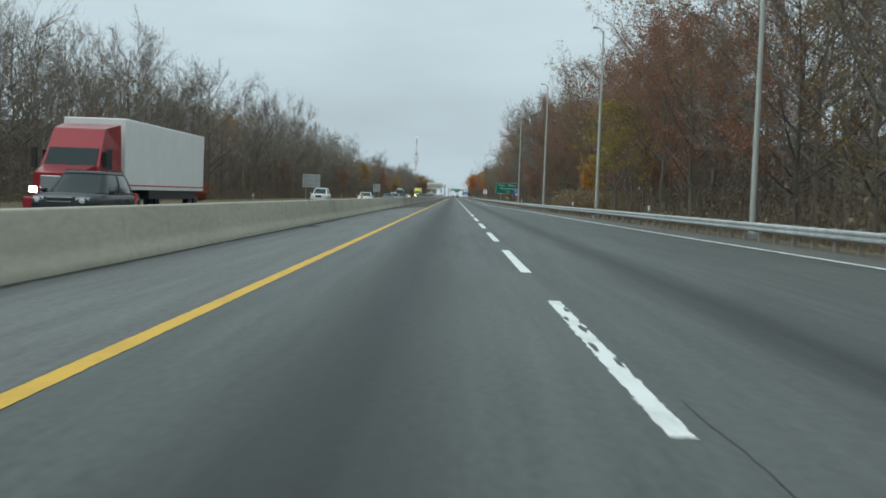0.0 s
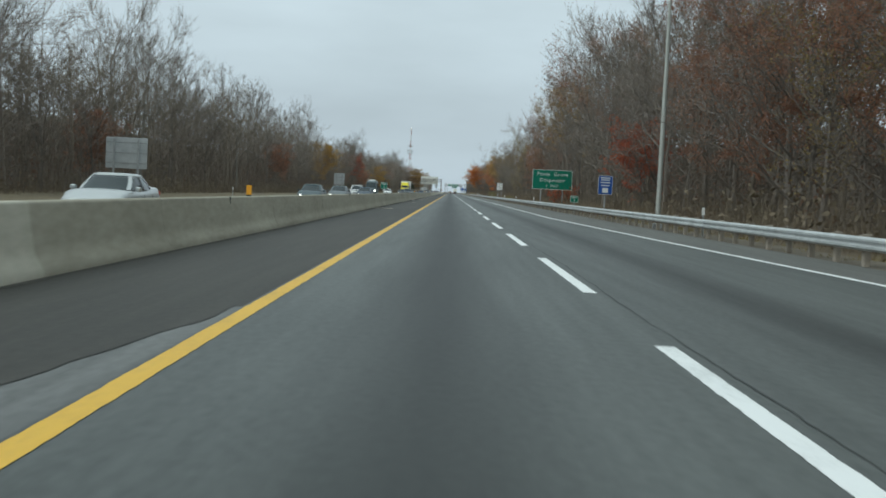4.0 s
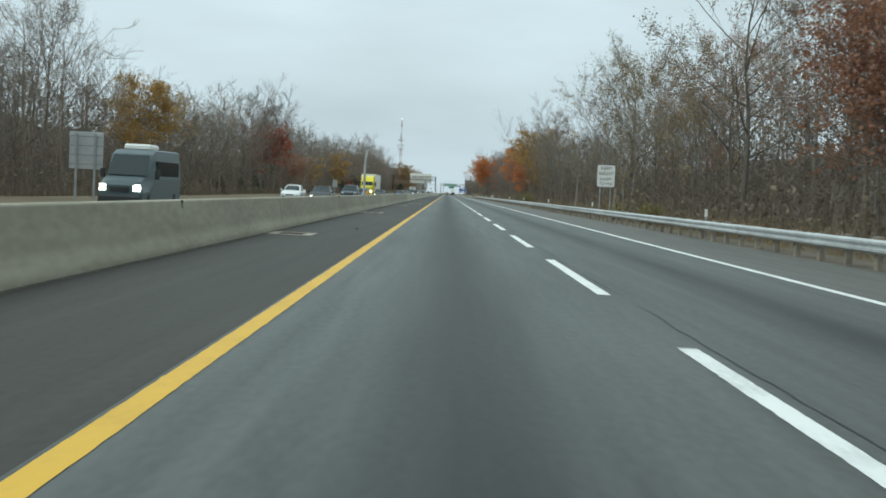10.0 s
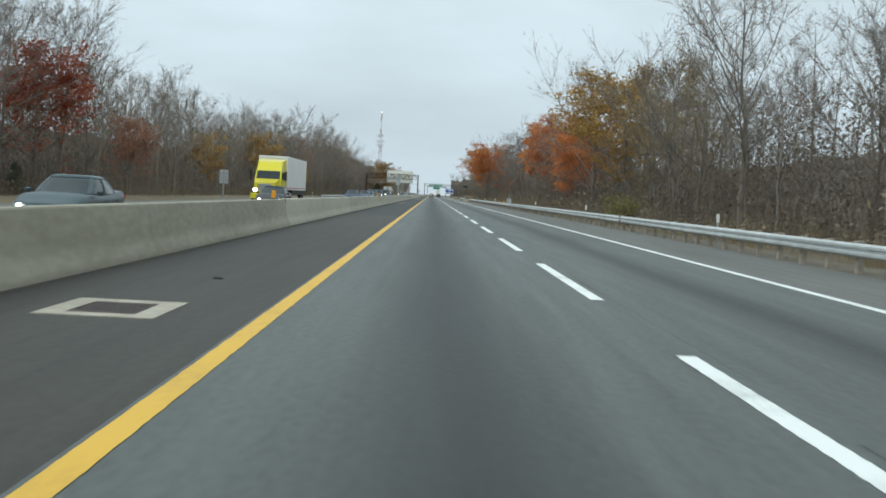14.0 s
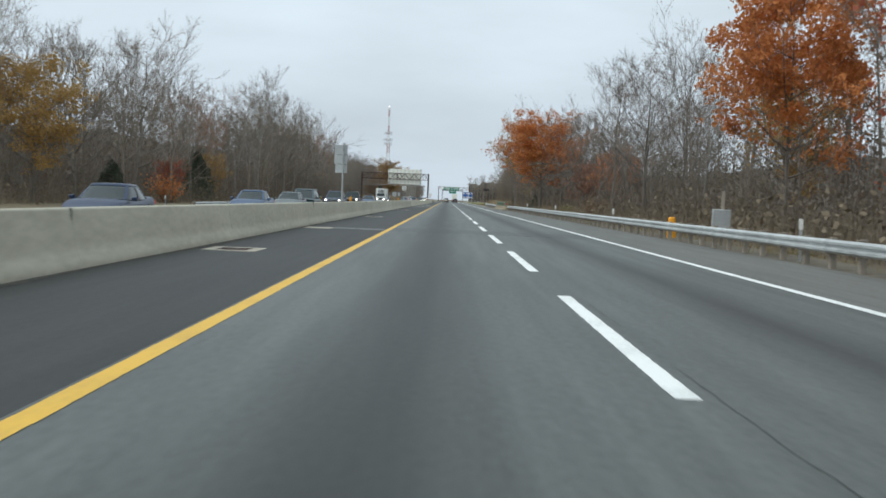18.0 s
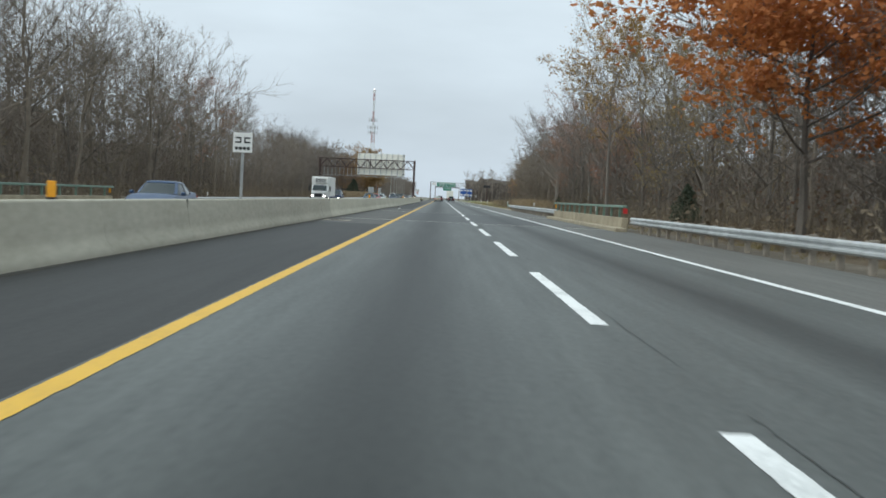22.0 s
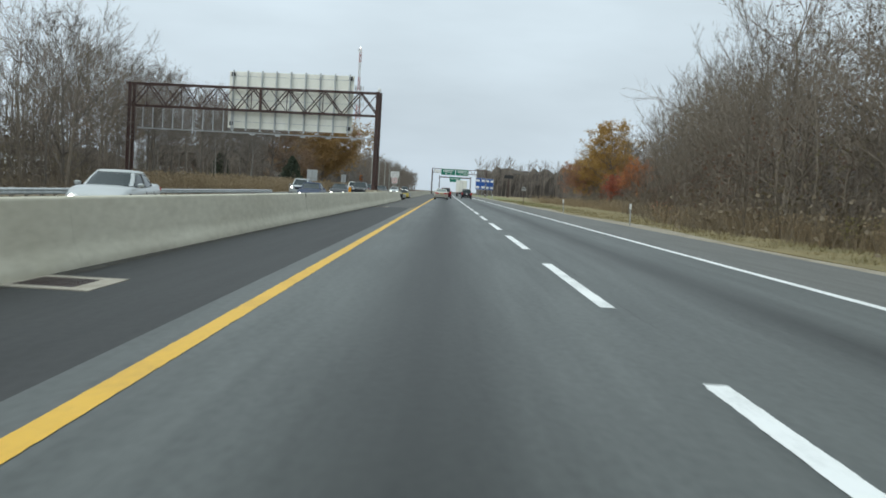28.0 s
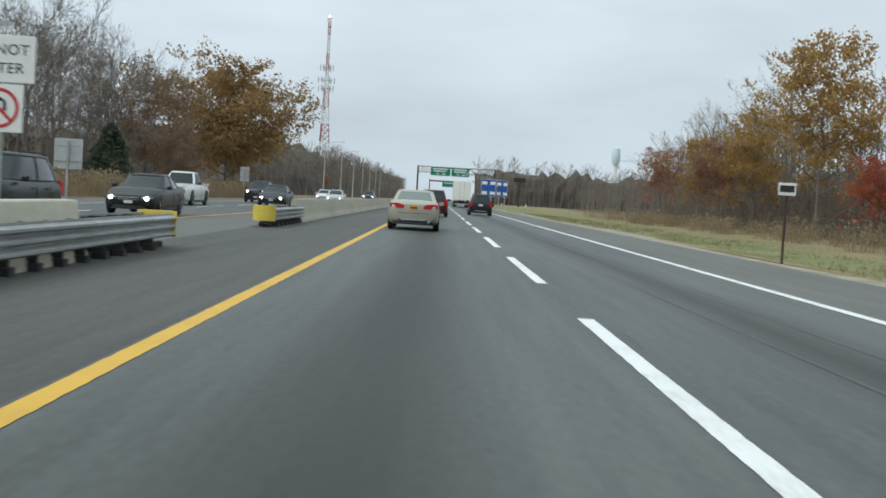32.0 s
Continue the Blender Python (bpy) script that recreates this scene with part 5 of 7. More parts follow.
GOLD, SILVER, WHITEP, DARK, NAVY, BLUEP = (.46, .435, .37), (.48, .5, .5), (.75, .75, .74), (.02, .022, .025), (.02, .035, .08), (.05, .085, .16)
GREYP, REDP, GREENP = (.12, .14, .15), (.3, .02, .03), (.05, .08, .09)
SAME = "traffic heading away"
OPP = "oncoming traffic"
car("sedan", "gold", GOLD, pose(1.2, 908.5, 0), "champagne gold sedan with red tail lights and amber plate", SAME, lit=False, plate=M_PLATE)
car("suv", "dark_red", (.08, .012, .018), pose(1.75, 942, 0), "dark maroon SUV driving ahead in the inner lane", SAME, lit=False)
car("suv", "black", DARK, pose(5.5, 960.5, 0), "black SUV driving ahead in the outer lane", SAME, lit=False)
car("sedan", "white", WHITEP, pose(2.0, 1062, 0), "white sedan far ahead in the inner lane", SAME, lit=False)
inner = (("suv", "black", DARK, 34, "dark grey SUV with lights off"),          ("sedan", "silver", SILVER, 142, "silver sedan in the oncoming lane"), ("sedan", "green_grey", GREENP, 195, "dark grey-green sedan with lit headlights"), ("sedan", "grey", GREYP, 215, "grey sedan with lit headlights"),
         ("sedan", "blue_grey", (.045, .068, .095), 246, "blue-grey sedan with lit headlights"),          ("sedan", "black", DARK, 357, "black sedan with lit headlights"), ("suv", "blue_grey", (.045, .068, .095), 384, "blue-grey SUV in the oncoming lane"),
         ("sedan", "green_grey", DARK, 397, "black saloon with lit headlights"), ("sedan", "black", DARK, 440, "black sedan with lit headlights"), ("sedan", "navy", NAVY, 512, "navy blue sedan in the oncoming lane"),
         ("sedan", "blue", BLUEP, 538, "mid-blue sedan in the oncoming lane"), ("sedan", "grey", GREYP, 555, "grey sedan with lit headlights"), ("minivan", "green_grey", DARK, 562, "dark minivan in the oncoming lane"),
         ("suv", "navy", DARK, 584, "black SUV with lit headlights"), ("pickup", "black", DARK, 607, "black pickup with lit headlights"), ("sedan", "blue", BLUEP, 632, "blue sedan in the oncoming lane"),
         ("sedan", "blue_grey", (.045, .068, .095), 758, "blue-grey sedan with lit headlights"), ("sedan", "red", REDP, 776, "red sedan in the oncoming lane"),
         ("sedan", "silver", SILVER, 790, "silver sedan with lit headlights"), ("sedan", "navy", NAVY, 842, "navy sedan with lit headlights"), ("sedan", "black", DARK, 868, "black sedan with lit headlights"),
         ("suv", "black", DARK, 893, "black SUV in the oncoming lane"), ("sedan", "black", DARK, 907, "dark grey hatchback with lit headlights"), ("sedan", "black", DARK, 942, "black sedan with lit headlights"), ("sedan", "silver", SILVER, 985, "silver sedan with lit headlights"), ("suv", "grey", GREYP, 1040, "grey SUV with lit headlights"))
for i, (kd, cn, c, y, lab) in enumerate(inner):
    car(kd, cn, c, pose(-8.6 + .15 * math.sin(i * 2.1), y, low_z(y), 0, 0, 180), lab, OPP, lit="lit" in lab)
for kd, cn, c, y, lab in (("suv", "white", WHITEP, 127, "white full-size SUV in the far oncoming lane"), ("minivan", "white", WHITEP, 281, "white minivan in the far oncoming lane"), ("sedan", "white", WHITEP, 366, "white sedan in the far oncoming lane"), ("minivan", "navy", NAVY, 745, "navy minivan with lit headlights in the far lane"), ("suv", "silver", SILVER, 866, "silver SUV with lit headlights in the far lane"), ("pickup", "white", WHITEP, 930, "white pickup in the far oncoming lane"),
                          ("suv", "black", DARK, 958, "black SUV with lit headlights in the far lane"), ("sedan", "white", WHITEP, 1010, "white sedan with lit headlights in the far lane")):
    car(kd, cn, c, pose(-12.3, y, low_z(y), 0, 0, 180), lab, OPP, lit="lit" in lab)

def rounded(x0, x1, y0, y1, z0, z1, b=.06):
    return Geo().box(x0, x1, y0, y1, z0, z1, b)
def semi(m, cab, rgb, label, name="semi_truck", trailer=True, cargo=14.6):
    """Tractor with sleeper and a box trailer; the front looks along +y."""
    t = thing(name, m, label, "truck", OPP)
    pm = paint(cab, rgb, .1)
    part("hood", Geo().loft([[(-.85, 8.6, .75), (.85, 8.6, .75), (.8, 8.6, 1.7), (-.8, 8.6, 1.7)], [(-1.1, 7.0, .75), (1.1, 7.0, .75), (1.0, 7.0, 2.05), (-1.0, 7.0, 2.05)]]), pm, t)
    part("cab", Geo().loft([[(-1.15, 7.1, .7), (1.15, 7.1, .7), (1.12, 7.0, 2.0), (-1.12, 7.0, 2.0)], [(-1.22, 4.4, .7), (1.22, 4.4, .7), (1.22, 4.4, 2.0), (-1.22, 4.4, 2.0)]]), pm, t)
    part("cab_top", Geo().loft([[(-1.12, 7.0, 2.0), (1.12, 7.0, 2.0), (1.22, 4.4, 2.0), (-1.22, 4.4, 2.0)], [(-1.05, 6.45, 2.75), (1.05, 6.45, 2.75), (1.2, 4.4, 2.75), (-1.2, 4.4, 2.75)], [(-1.0, 5.9, 3.5), (1.0, 5.9, 3.5), (1.18, 4.4, 3.75), (-1.18, 4.4, 3.75)]]), pm, t)
    part("windscreen", Geo().loft([[(-1.0, 7.0, 2.02), (1.0, 7.0, 2.02), (1.0, 7.03, 2.04), (-1.0, 7.03, 2.04)], [(-.95, 6.5, 2.7), (.95, 6.5, 2.7), (.95, 6.53, 2.72), (-.95, 6.53, 2.72)]]), M_GLASS, t)
    part("grille", Geo().box(-.55, .55, 8.58, 8.64, .95, 1.6, .03), M_RIM, t)
    part("bumper", Geo().box(-1.15, 1.15, 8.4, 8.75, .35, .8, .06), pm, t)
    for sx in (-1, 1):
        part("headlight", Geo().box(sx * .8 - .16, sx * .8 + .16, 8.4, 8.62, .95, 1.2, .03), M_HEAD, t)
        part("side_window", Geo().box(sx * 1.17 - .03, sx * 1.17 + .03, 5.6, 6.6, 2.0, 2.6), M_GLASS, t)
        part("mirror", Geo().box(sx * 1.45 - .1, sx * 1.45 + .1, 6.7, 6.85, 1.9, 2.7, .03), M_TRIM, t)
        part("fuel_tank", Geo().tube([(sx * .95, 3.6, .7), (sx * .95, 5.2, .7)], (.32, .32), 12), M_RIM, t)
        for y in (7.6, 3.0, 1.7):
            wheel(t, sx * 1.05, y, .5, .3)
    part("chassis", Geo().box(-.45, .45, .5, 7, .6, .95), M_TRIM, t)
    if trailer:
        body = part("trailer", Geo().box(-1.29, 1.29, 4.0 - cargo, 4.0, 1.15, 4.05, .04), M_SIGNWHITE, t, "white box trailer")
        part("skirt", Geo().box(-1.2, 1.2, 5.4 - cargo, 0, .75, 1.15), M_TRIM, t)
        part("side_logo", Geo().box(1.29, 1.3, -6.6, -2.0, 2.3, 2.8), M_TRIM, t)
        part("side_logo", Geo().box(1.29, 1.3, -7.8, -6.9, 2.2, 3.0), M_REDINK, t)
        part("side_badge", Geo().loft([[(x, -.9 + a, z) for a, z in ((-.45, 3.2), (.45, 3.2), (.4, 2.4), (0, 2.0), (-.4, 2.4))] for x in (1.29, 1.302)]), M_TRIM, t)
        for sx in (-1, 1):
            part("rail_stripe", Geo().box(sx * 1.29 - .006, sx * 1.29 + .006, 4.0 - cargo, 4, 1.3, 1.36), M_REDINK, t)
            for y in (6.4 - cargo, 5.1 - cargo):
                wheel(t, sx * 1.0, y, .5, .3)
    return t
semi(pose(-12.3, 50.5, -.17, 0, 0, 180), "truck_red", (.3, .02, .03), "red semi tractor pulling a white box trailer")
semi(pose(-12.3, 469, -.17, 0, 0, 180), "truck_yellow", (.8, .68, .03), "bright yellow semi tractor with a box trailer")

# delivery truck with a refrigerated box
t = thing("delivery_truck", pose(-12.3, 727, -.17, 0, 0, 180) @ Matrix.Diagonal((.88, .95, .84, 1)), "white refrigerated delivery truck with lit headlights", "truck", OPP)
pm = paint("white", WHITEP)
part("hood", Geo().loft([[(-.85, 4.4, .7), (.85, 4.4, .7), (.8, 4.4, 1.45), (-.8, 4.4, 1.45)], [(-1.05, 3.0, .7), (1.05, 3.0, .7), (1.0, 3.0, 1.75), (-1.0, 3.0, 1.75)]]), pm, t)
part("cab", Geo().loft([[(-1.1, 3.1, .6), (1.1, 3.1, .6), (1.15, 1.5, .6), (-1.15, 1.5, .6)], [(-1.08, 3.0, 1.75), (1.08, 3.0, 1.75), (1.15, 1.5, 1.75), (-1.15, 1.5, 1.75)], [(-.95, 2.4, 2.6), (.95, 2.4, 2.6), (1.05, 1.5, 2.65), (-1.05, 1.5, 2.65)]]), pm, t)
part("windscreen", Geo().loft([[(-.98, 3.01, 1.77), (.98, 3.01, 1.77), (.98, 3.05, 1.79), (-.98, 3.05, 1.79)], [(-.88, 2.45, 2.52), (.88, 2.45, 2.52), (.88, 2.49, 2.54), (-.88, 2.49, 2.54)]]), M_GLASS, t)
part("cargo_box", Geo().box(-1.27, 1.27, -5.2, 1.45, 1.0, 3.75, .05), M_SIGNWHITE, t)
part("cooling_unit", Geo().box(-.9, .9, 1.45, 2.1, 2.85, 3.6, .05), M_SIGNWHITE, t)
for i in range(4):
    part("unit_slat", Geo().box(-.7, .7, 2.1, 2.12, 2.95 + i * .14, 3.02 + i * .14), M_TRIM, t)
part("side_lettering_bar", Geo().box(1.27, 1.28, -3.4, .2, 2.2, 2.7), M_TRIM, t)
part("grille", Geo().box(-.5, .5, 4.38, 4.43, .85, 1.35, .03), M_TRIM, t)
part("bumper", Geo().box(-1.1, 1.1, 4.2, 4.55, .4, .7, .05), M_RIM, t)
for sx in (-1, 1):
    part("headlight", Geo().box(sx * .78 - .15, sx * .78 + .15, 4.25, 4.42, .9, 1.12, .03), M_HEAD, t)
    part("mirror", Geo().box(sx * 1.4 - .09, sx * 1.4 + .09, 2.8, 2.92, 1.7, 2.4, .03), M_TRIM, t)
    for y in (3.4, -3.6):
        wheel(t, sx * 1.05, y, .48, .28)
part("chassis", Geo().box(-.45, .45, -5, 3, .55, 1.0), M_TRIM, t)

# tall panel van
t = thing("panel_van", pose(-12.3, 314, -.17, 0, 0, 180), "tall slate grey panel van with lit headlights", "van", OPP)
pm = paint("slate", (.09, .12, .13))
def vring(y, w, z0, z1):
    return [(-w, y, z0), (w, y, z0), (w * 1.02, y, z0 + (z1 - z0) * .45), (w * .88, y, z1 - .05), (w * .7, y, z1), (-w * .7, y, z1), (-w * .88, y, z1 - .05), (-w * 1.02, y, z0 + (z1 - z0) * .45)]
part("body", Geo().loft([vring(3.5, .8, .4, 1.05), vring(3.35, .95, .3, 1.25), vring(2.5, .99, .28, 1.45), vring(1.6, 1.0, .28, 2.45), vring(1.1, 1.0, .28, 2.65), vring(-3.3, 1.0, .28, 2.7), vring(-3.5, .95, .4, 2.6)]), pm, t)
part("windscreen", Geo().loft([[(-.86, 2.5, 1.48), (.86, 2.5, 1.48), (.86, 2.55, 1.5), (-.86, 2.55, 1.5)], [(-.78, 1.68, 2.36), (.78, 1.68, 2.36), (.78, 1.73, 2.39), (-.78, 1.73, 2.39)]]), M_GLASS, t)
for sx in (-1, 1):
    part("side_window", Geo().box(sx * .98 - .04, sx * .98 + .04, -2.8, 1.2, 1.5, 2.15), M_GLASS, t)
    part("headlight", Geo().box(sx * .7 - .17, sx * .7 + .17, 3.3, 3.5, .8, 1.08, .04), M_HEAD, t)
    part("mirror", Geo().box(sx * 1.2 - .1, sx * 1.2 + .1, 1.9, 2.02, 1.35, 1.75, .03), M_TRIM, t)
    for y in (2.4, -2.1):
        wheel(t, sx * .93, y, .36)
part("roof_unit", Geo().box(-.6, .6, -.6, .9, 2.68, 2.9, .08), M_SIGNWHITE, t, "white roof air unit")
part("grille", Geo().box(-.42, .42, 3.48, 3.53, .75, 1.0, .03), M_TRIM, t)
part("bumper", Geo().box(-.9, .9, 3.3, 3.56, .3, .6, .05), M_TRIM, t)

# box trailer ahead in the outer lane, seen from behind
t = thing("trailer_truck", pose(5.6, 1040, 0), "white box trailer truck driving ahead, seen from behind", "truck", SAME)
part("trailer", Geo().box(-1.29, 1.29, 0, 14.6, 1.1, 4.05, .04), M_SIGNWHITE, t)
for sx in (-1, 1):
    part("rear_door", Geo().box(sx * .62 - .6, sx * .62 + .6, -.03, 0, 1.2, 3.95, .02), M_CREAM, t)
    part("latch_rod", Geo().box(sx * .3 - .015, sx * .3 + .015, -.06, -.03, 1.2, 3.9), M_GALVDULL, t)
    part("tail_light", Geo().box(sx * 1.0 - .1, sx * 1.0 + .1, -.05, 0, .98, 1.08), M_TAIL, t)
    part("mud_flap", Geo().box(sx * 1.0 - .28, sx * 1.0 + .28, .6, .63, .25, .95), M_TRIM, t)
    for y in (1.4, 2.7, 15.5, 16.8):
        wheel(t, sx * 1.0, y, .5, .3)
part("underride_bar", Geo().box(-1.2, 1.2, -.02, .1, .5, .62), M_GALVDULL, t)
part("chassis", Geo().box(-.5, .5, .1, 17, .6, 1.1), M_TRIM, t)
part("cab", Geo().box(-1.2, 1.2, 15.2, 19.5, .7, 3.5, .15), paint("white", WHITEP), t)

# ---------------------------------------------------------------- trees and undergrowth
def tri_mesh(name, V, T, mat):
    me = bpy.data.meshes.new(name)
    V, T = np.asarray(V, np.float32), np.asarray(T, np.int32)
    me.vertices.add(len(V))
    me.vertices.foreach_set("co", V.ravel())
    me.loops.add(T.size)
    me.loops.foreach_set("vertex_index", T.ravel())
    me.polygons.add(len(T))
    me.polygons.foreach_set("loop_start", np.arange(0, T.size, 3, dtype=np.int32))
    me.update(calc_edges=True)
    me.materials.append(mat)
    return me
def unit(v):
    return v / np.maximum(1e-6, np.linalg.norm(v, axis=-1, keepdims=True))
def blades(r, base, way, length, width):
    """Tapering slivers, one triangle each."""
    n = len(base)
    side = unit(np.cross(way, r.normal(size=(n, 3))))
    V = np.empty((n, 3, 3))
    V[:, 0], V[:, 1] = base - side * width[:, None] / 2, base + side * width[:, None] / 2
    V[:, 2] = base + way * length[:, None]
    return V.reshape(-1, 3), np.arange(3 * n).reshape(-1, 3)
def flakes(r, pos, size):
    """Small leaf clumps as folded kites, two triangles each."""
    n = len(pos)
    a, b = unit(r.normal(size=(n, 3))), r.normal(size=(n, 3))
    b = unit(np.cross(a, b))
    c = np.cross(a, b)
    s = size[:, None]
    V = np.stack([pos - a * s * .55, pos + b * s * .35 + c * s * .12, pos + a * s * .55, pos - b * s * .35 + c * s * .12], 1)
    k0 = np.arange(n)[:, None] * 4
    T = np.concatenate([k0 + [0, 1, 2], k0 + [0, 2, 3]], 1).reshape(-1, 3)
    return V.reshape(-1, 3), T

def specks(r, pos, size):
    """Leaves as single small triangles."""
    n = len(pos)
    a = unit(r.normal(size=(n, 3)))
    b = unit(np.cross(a, r.normal(size=(n, 3))))
    s = size[:, None]
    V = np.stack([pos - a * s * .5, pos + a * s * .5 + b * s * .3, pos + a * s * .2 - b * s * .5], 1)
    return V.reshape(-1, 3), np.arange(3 * n).reshape(-1, 3)

def tree_parts(seed, h, spread, limbs=14, subs=6, thirds=7, twigs=6, low=.3, up=.75, leaves=0, leaf_size=.2, twig_w=.0155, trunk_r=None, lean=.03, puff=.3, lumps=0):
    """A forked trunk, arching limbs, side branches, fine twigs and leaves, within a domed outline."""
    r = np.random.default_rng(seed)
    wood = Geo()
    tr = trunk_r or h * .0095 + .03
    n = 6
    pts = [np.array([0., 0, -.3])]
    drift = r.normal(0, lean, 2)
    for i in range(1, n + 1):
        z = h * .84 * i / n
        pts.append(np.array([drift[0] * z + r.normal(0, .014 * h) * (i / n), drift[1] * z + r.normal(0, .014 * h) * (i / n), z]))
    wood.tube(pts, [tr * (1.3 if i == 0 else 1) * (1 - .86 * (i / n) ** .8) for i in range(n + 1)], 6)
    SB, SW, SL, SR = [], [], [], []
    for j in range(limbs):
        s = low + (.97 - low) * ((j + r.random()) / limbs) ** 1.1
        f = s * n
        i = min(n - 1, int(f))
        p = pts[i] + (pts[i + 1] - pts[i]) * (f - i)
        a = j * 2.4 + r.normal(0, .5)
        out = np.array([math.cos(a), math.sin(a), 0])
        v = (s - low) / (1 - low)
        reach = spread * math.sqrt(max(.08, 1 - (v * 1.02) ** 2.2)) * r.uniform(.65, 1.12) * (.72 + .28 * min(1, v * 4))
        rise = reach * up * r.uniform(.75, 1.35) + (h - p[2]) * .28 * v
        mid = p + out * reach * .55 + np.array([0, 0, rise * .36]) + r.normal(0, .05 * reach, 3)
        end = p + out * reach + np.array([0, 0, rise]) + r.normal(0, .06 * reach, 3)
        end[2] = min(end[2], h)
        curve = [(1 - u) ** 2 * p + 2 * u * (1 - u) * mid + u * u * end for u in (0, .25, .5, .75, 1)]
        rad = tr * (1 - .8 * s) * r.uniform(.3, .46) + .01
        wood.tube(curve, (rad, rad * .8, rad * .6, rad * .4, .01), 4, caps=False)
        L = reach + rise
        for m in range(subs):
            u = .22 + .78 * (m + r.random()) / subs
            b = (1 - u) ** 2 * p + 2 * u * (1 - u) * mid + u * u * end
            tang = unit((1 - u) * (mid - p) + u * (end - mid))
            sd = unit(tang + r.normal(0, .6, 3) + np.array([0, 0, .12]))
            sl = L * r.uniform(.24, .4) * (1.25 - .55 * u)
            c1 = b + sd * sl * .55
            sd2 = unit(sd + r.normal(0, .22, 3) + np.array([0, 0, .3]))
            c2 = c1 + sd2 * sl * .5
            sr = max(.012, rad * .4 * (1 - .5 * u))
            wood.tube([b, c1, c2], (sr, sr * .7, .006), 3, caps=False)
            SB.append((b, c1, c2)), SW.append((sd, sd2)), SL.append(sl), SR.append(sr)
    SB, SW, SL = np.array(SB), np.array(SW), np.array(SL)
    k = len(SB) * thirds
    q = np.repeat(np.arange(len(SB)), thirds)
    u = r.uniform(.15, 1, k)
    first = (u < .55)[:, None]
    base = np.where(first, SB[q, 0] + (SB[q, 1] - SB[q, 0]) * (u / .55)[:, None], SB[q, 1] + (SB[q, 2] - SB[q, 1]) * ((u - .55) / .45)[:, None])
    way = unit(np.where(first, SW[q, 0], SW[q, 1]) + r.normal(0, .5, (k, 3)) + np.array([0, 0, .15]))
    length = SL[q] * r.uniform(.35, .65, k) * (1.2 - .5 * u) + .25
    tw1 = blades(r, base, way, length, np.full(k, twig_w * 1.9))
    k2 = k * twigs
    q2 = np.repeat(np.arange(k), twigs)
    u2 = r.uniform(.1, 1, k2)
    base2 = base[q2] + way[q2] * (length[q2] * u2)[:, None]
    way2 = unit(way[q2] + r.normal(0, .5, (k2, 3)) + np.array([0, 0, .12]))
    len2 = r.uniform(.3, .75, k2) * (length[q2] * .6 + .25)
    tw2 = blades(r, base2, way2, len2, twig_w * r.uniform(.7, 1.2, k2))
    tw = (np.concatenate([tw1[0], tw2[0]]), np.concatenate([tw1[1], tw2[1] + len(tw1[0])]))
    lv = None
    if leaves:
        pick = r.integers(0, k, leaves)
        ball = unit(r.normal(size=(leaves, 3))) * (r.random(leaves) ** .5)[:, None] * np.array([1, 1, .65])
        full = r.uniform(.5, 1.25, k)[pick]
        pos = base[pick] + way[pick] * (length[pick] * r.uniform(.2, 1.05, leaves))[:, None] + ball * (puff * full)[:, None]
        if lumps:
            c = unit(r.normal(size=(lumps, 3))) * (r.random(lumps) ** .4)[:, None]
            zc, zr = h * (1 + low) * .52, h * (1 - low) * .44
            c = c * np.array([spread * .8, spread * .8, zr * .86]) * np.where(c[:, 2:] < 0, [[.92, .92, 1]], [[1, 1, 1]]) + np.array([drift[0] * zc, drift[1] * zc, zc])
            m = int(leaves * .55)
            pl = r.integers(0, lumps, m)
            pos[:m] = c[pl] + unit(r.normal(size=(m, 3))) * (r.random(m) ** .4)[:, None] * np.array([1.15, 1.15, .7]) * (spread * .24 * r.uniform(.6, 1.2, lumps)[pl])[:, None]
        lv = specks(r, pos, leaf_size * r.uniform(.55, 1.3, leaves))
    return wood, tw, lv

def make_tree(seed, h, spread, label, bark=M_BARK, leaf_mat=None, **kw):
    wood, tw, lv = tree_parts(seed, h, spread, **kw)
    t = thing("tree", pose(0, 0, 0), label, "tree", "roadside trees")
    t["height"] = h
    part("trunk", wood, bark, t)
    c = new("crown", tri_mesh("crown", tw[0], tw[1], M_TWIG))
    c.parent = t
    if lv:
        o = new("foliage", tri_mesh("foliage", lv[0], lv[1], leaf_mat))
        o.parent = t
    return t

WITHERED = dict(leaf_mat=M_LEAF["withered"], leaves=1700, leaf_size=.08, puff=.35)
BARE = [make_tree(11, 14, 4.6, "tall nearly bare grey-brown tree at the edge of the woods", limbs=14, up=.8, **WITHERED),
        make_tree(12, 13, 3.3, "slender nearly bare tree with upswept branches", limbs=15, up=1.5, low=.26, **WITHERED),
        make_tree(13, 12, 5.2, "broad nearly bare tree with spreading limbs", limbs=15, up=.55, low=.22, **WITHERED),
        make_tree(14, 15, 4.2, "tall straight bare tree with a pale trunk", M_BARKPALE, limbs=13, low=.42, up=1.1, **WITHERED),
        make_tree(15, 11, 4.6, "bushy nearly bare tree with dense grey twigs", limbs=17, low=.1, up=.85, **WITHERED)]
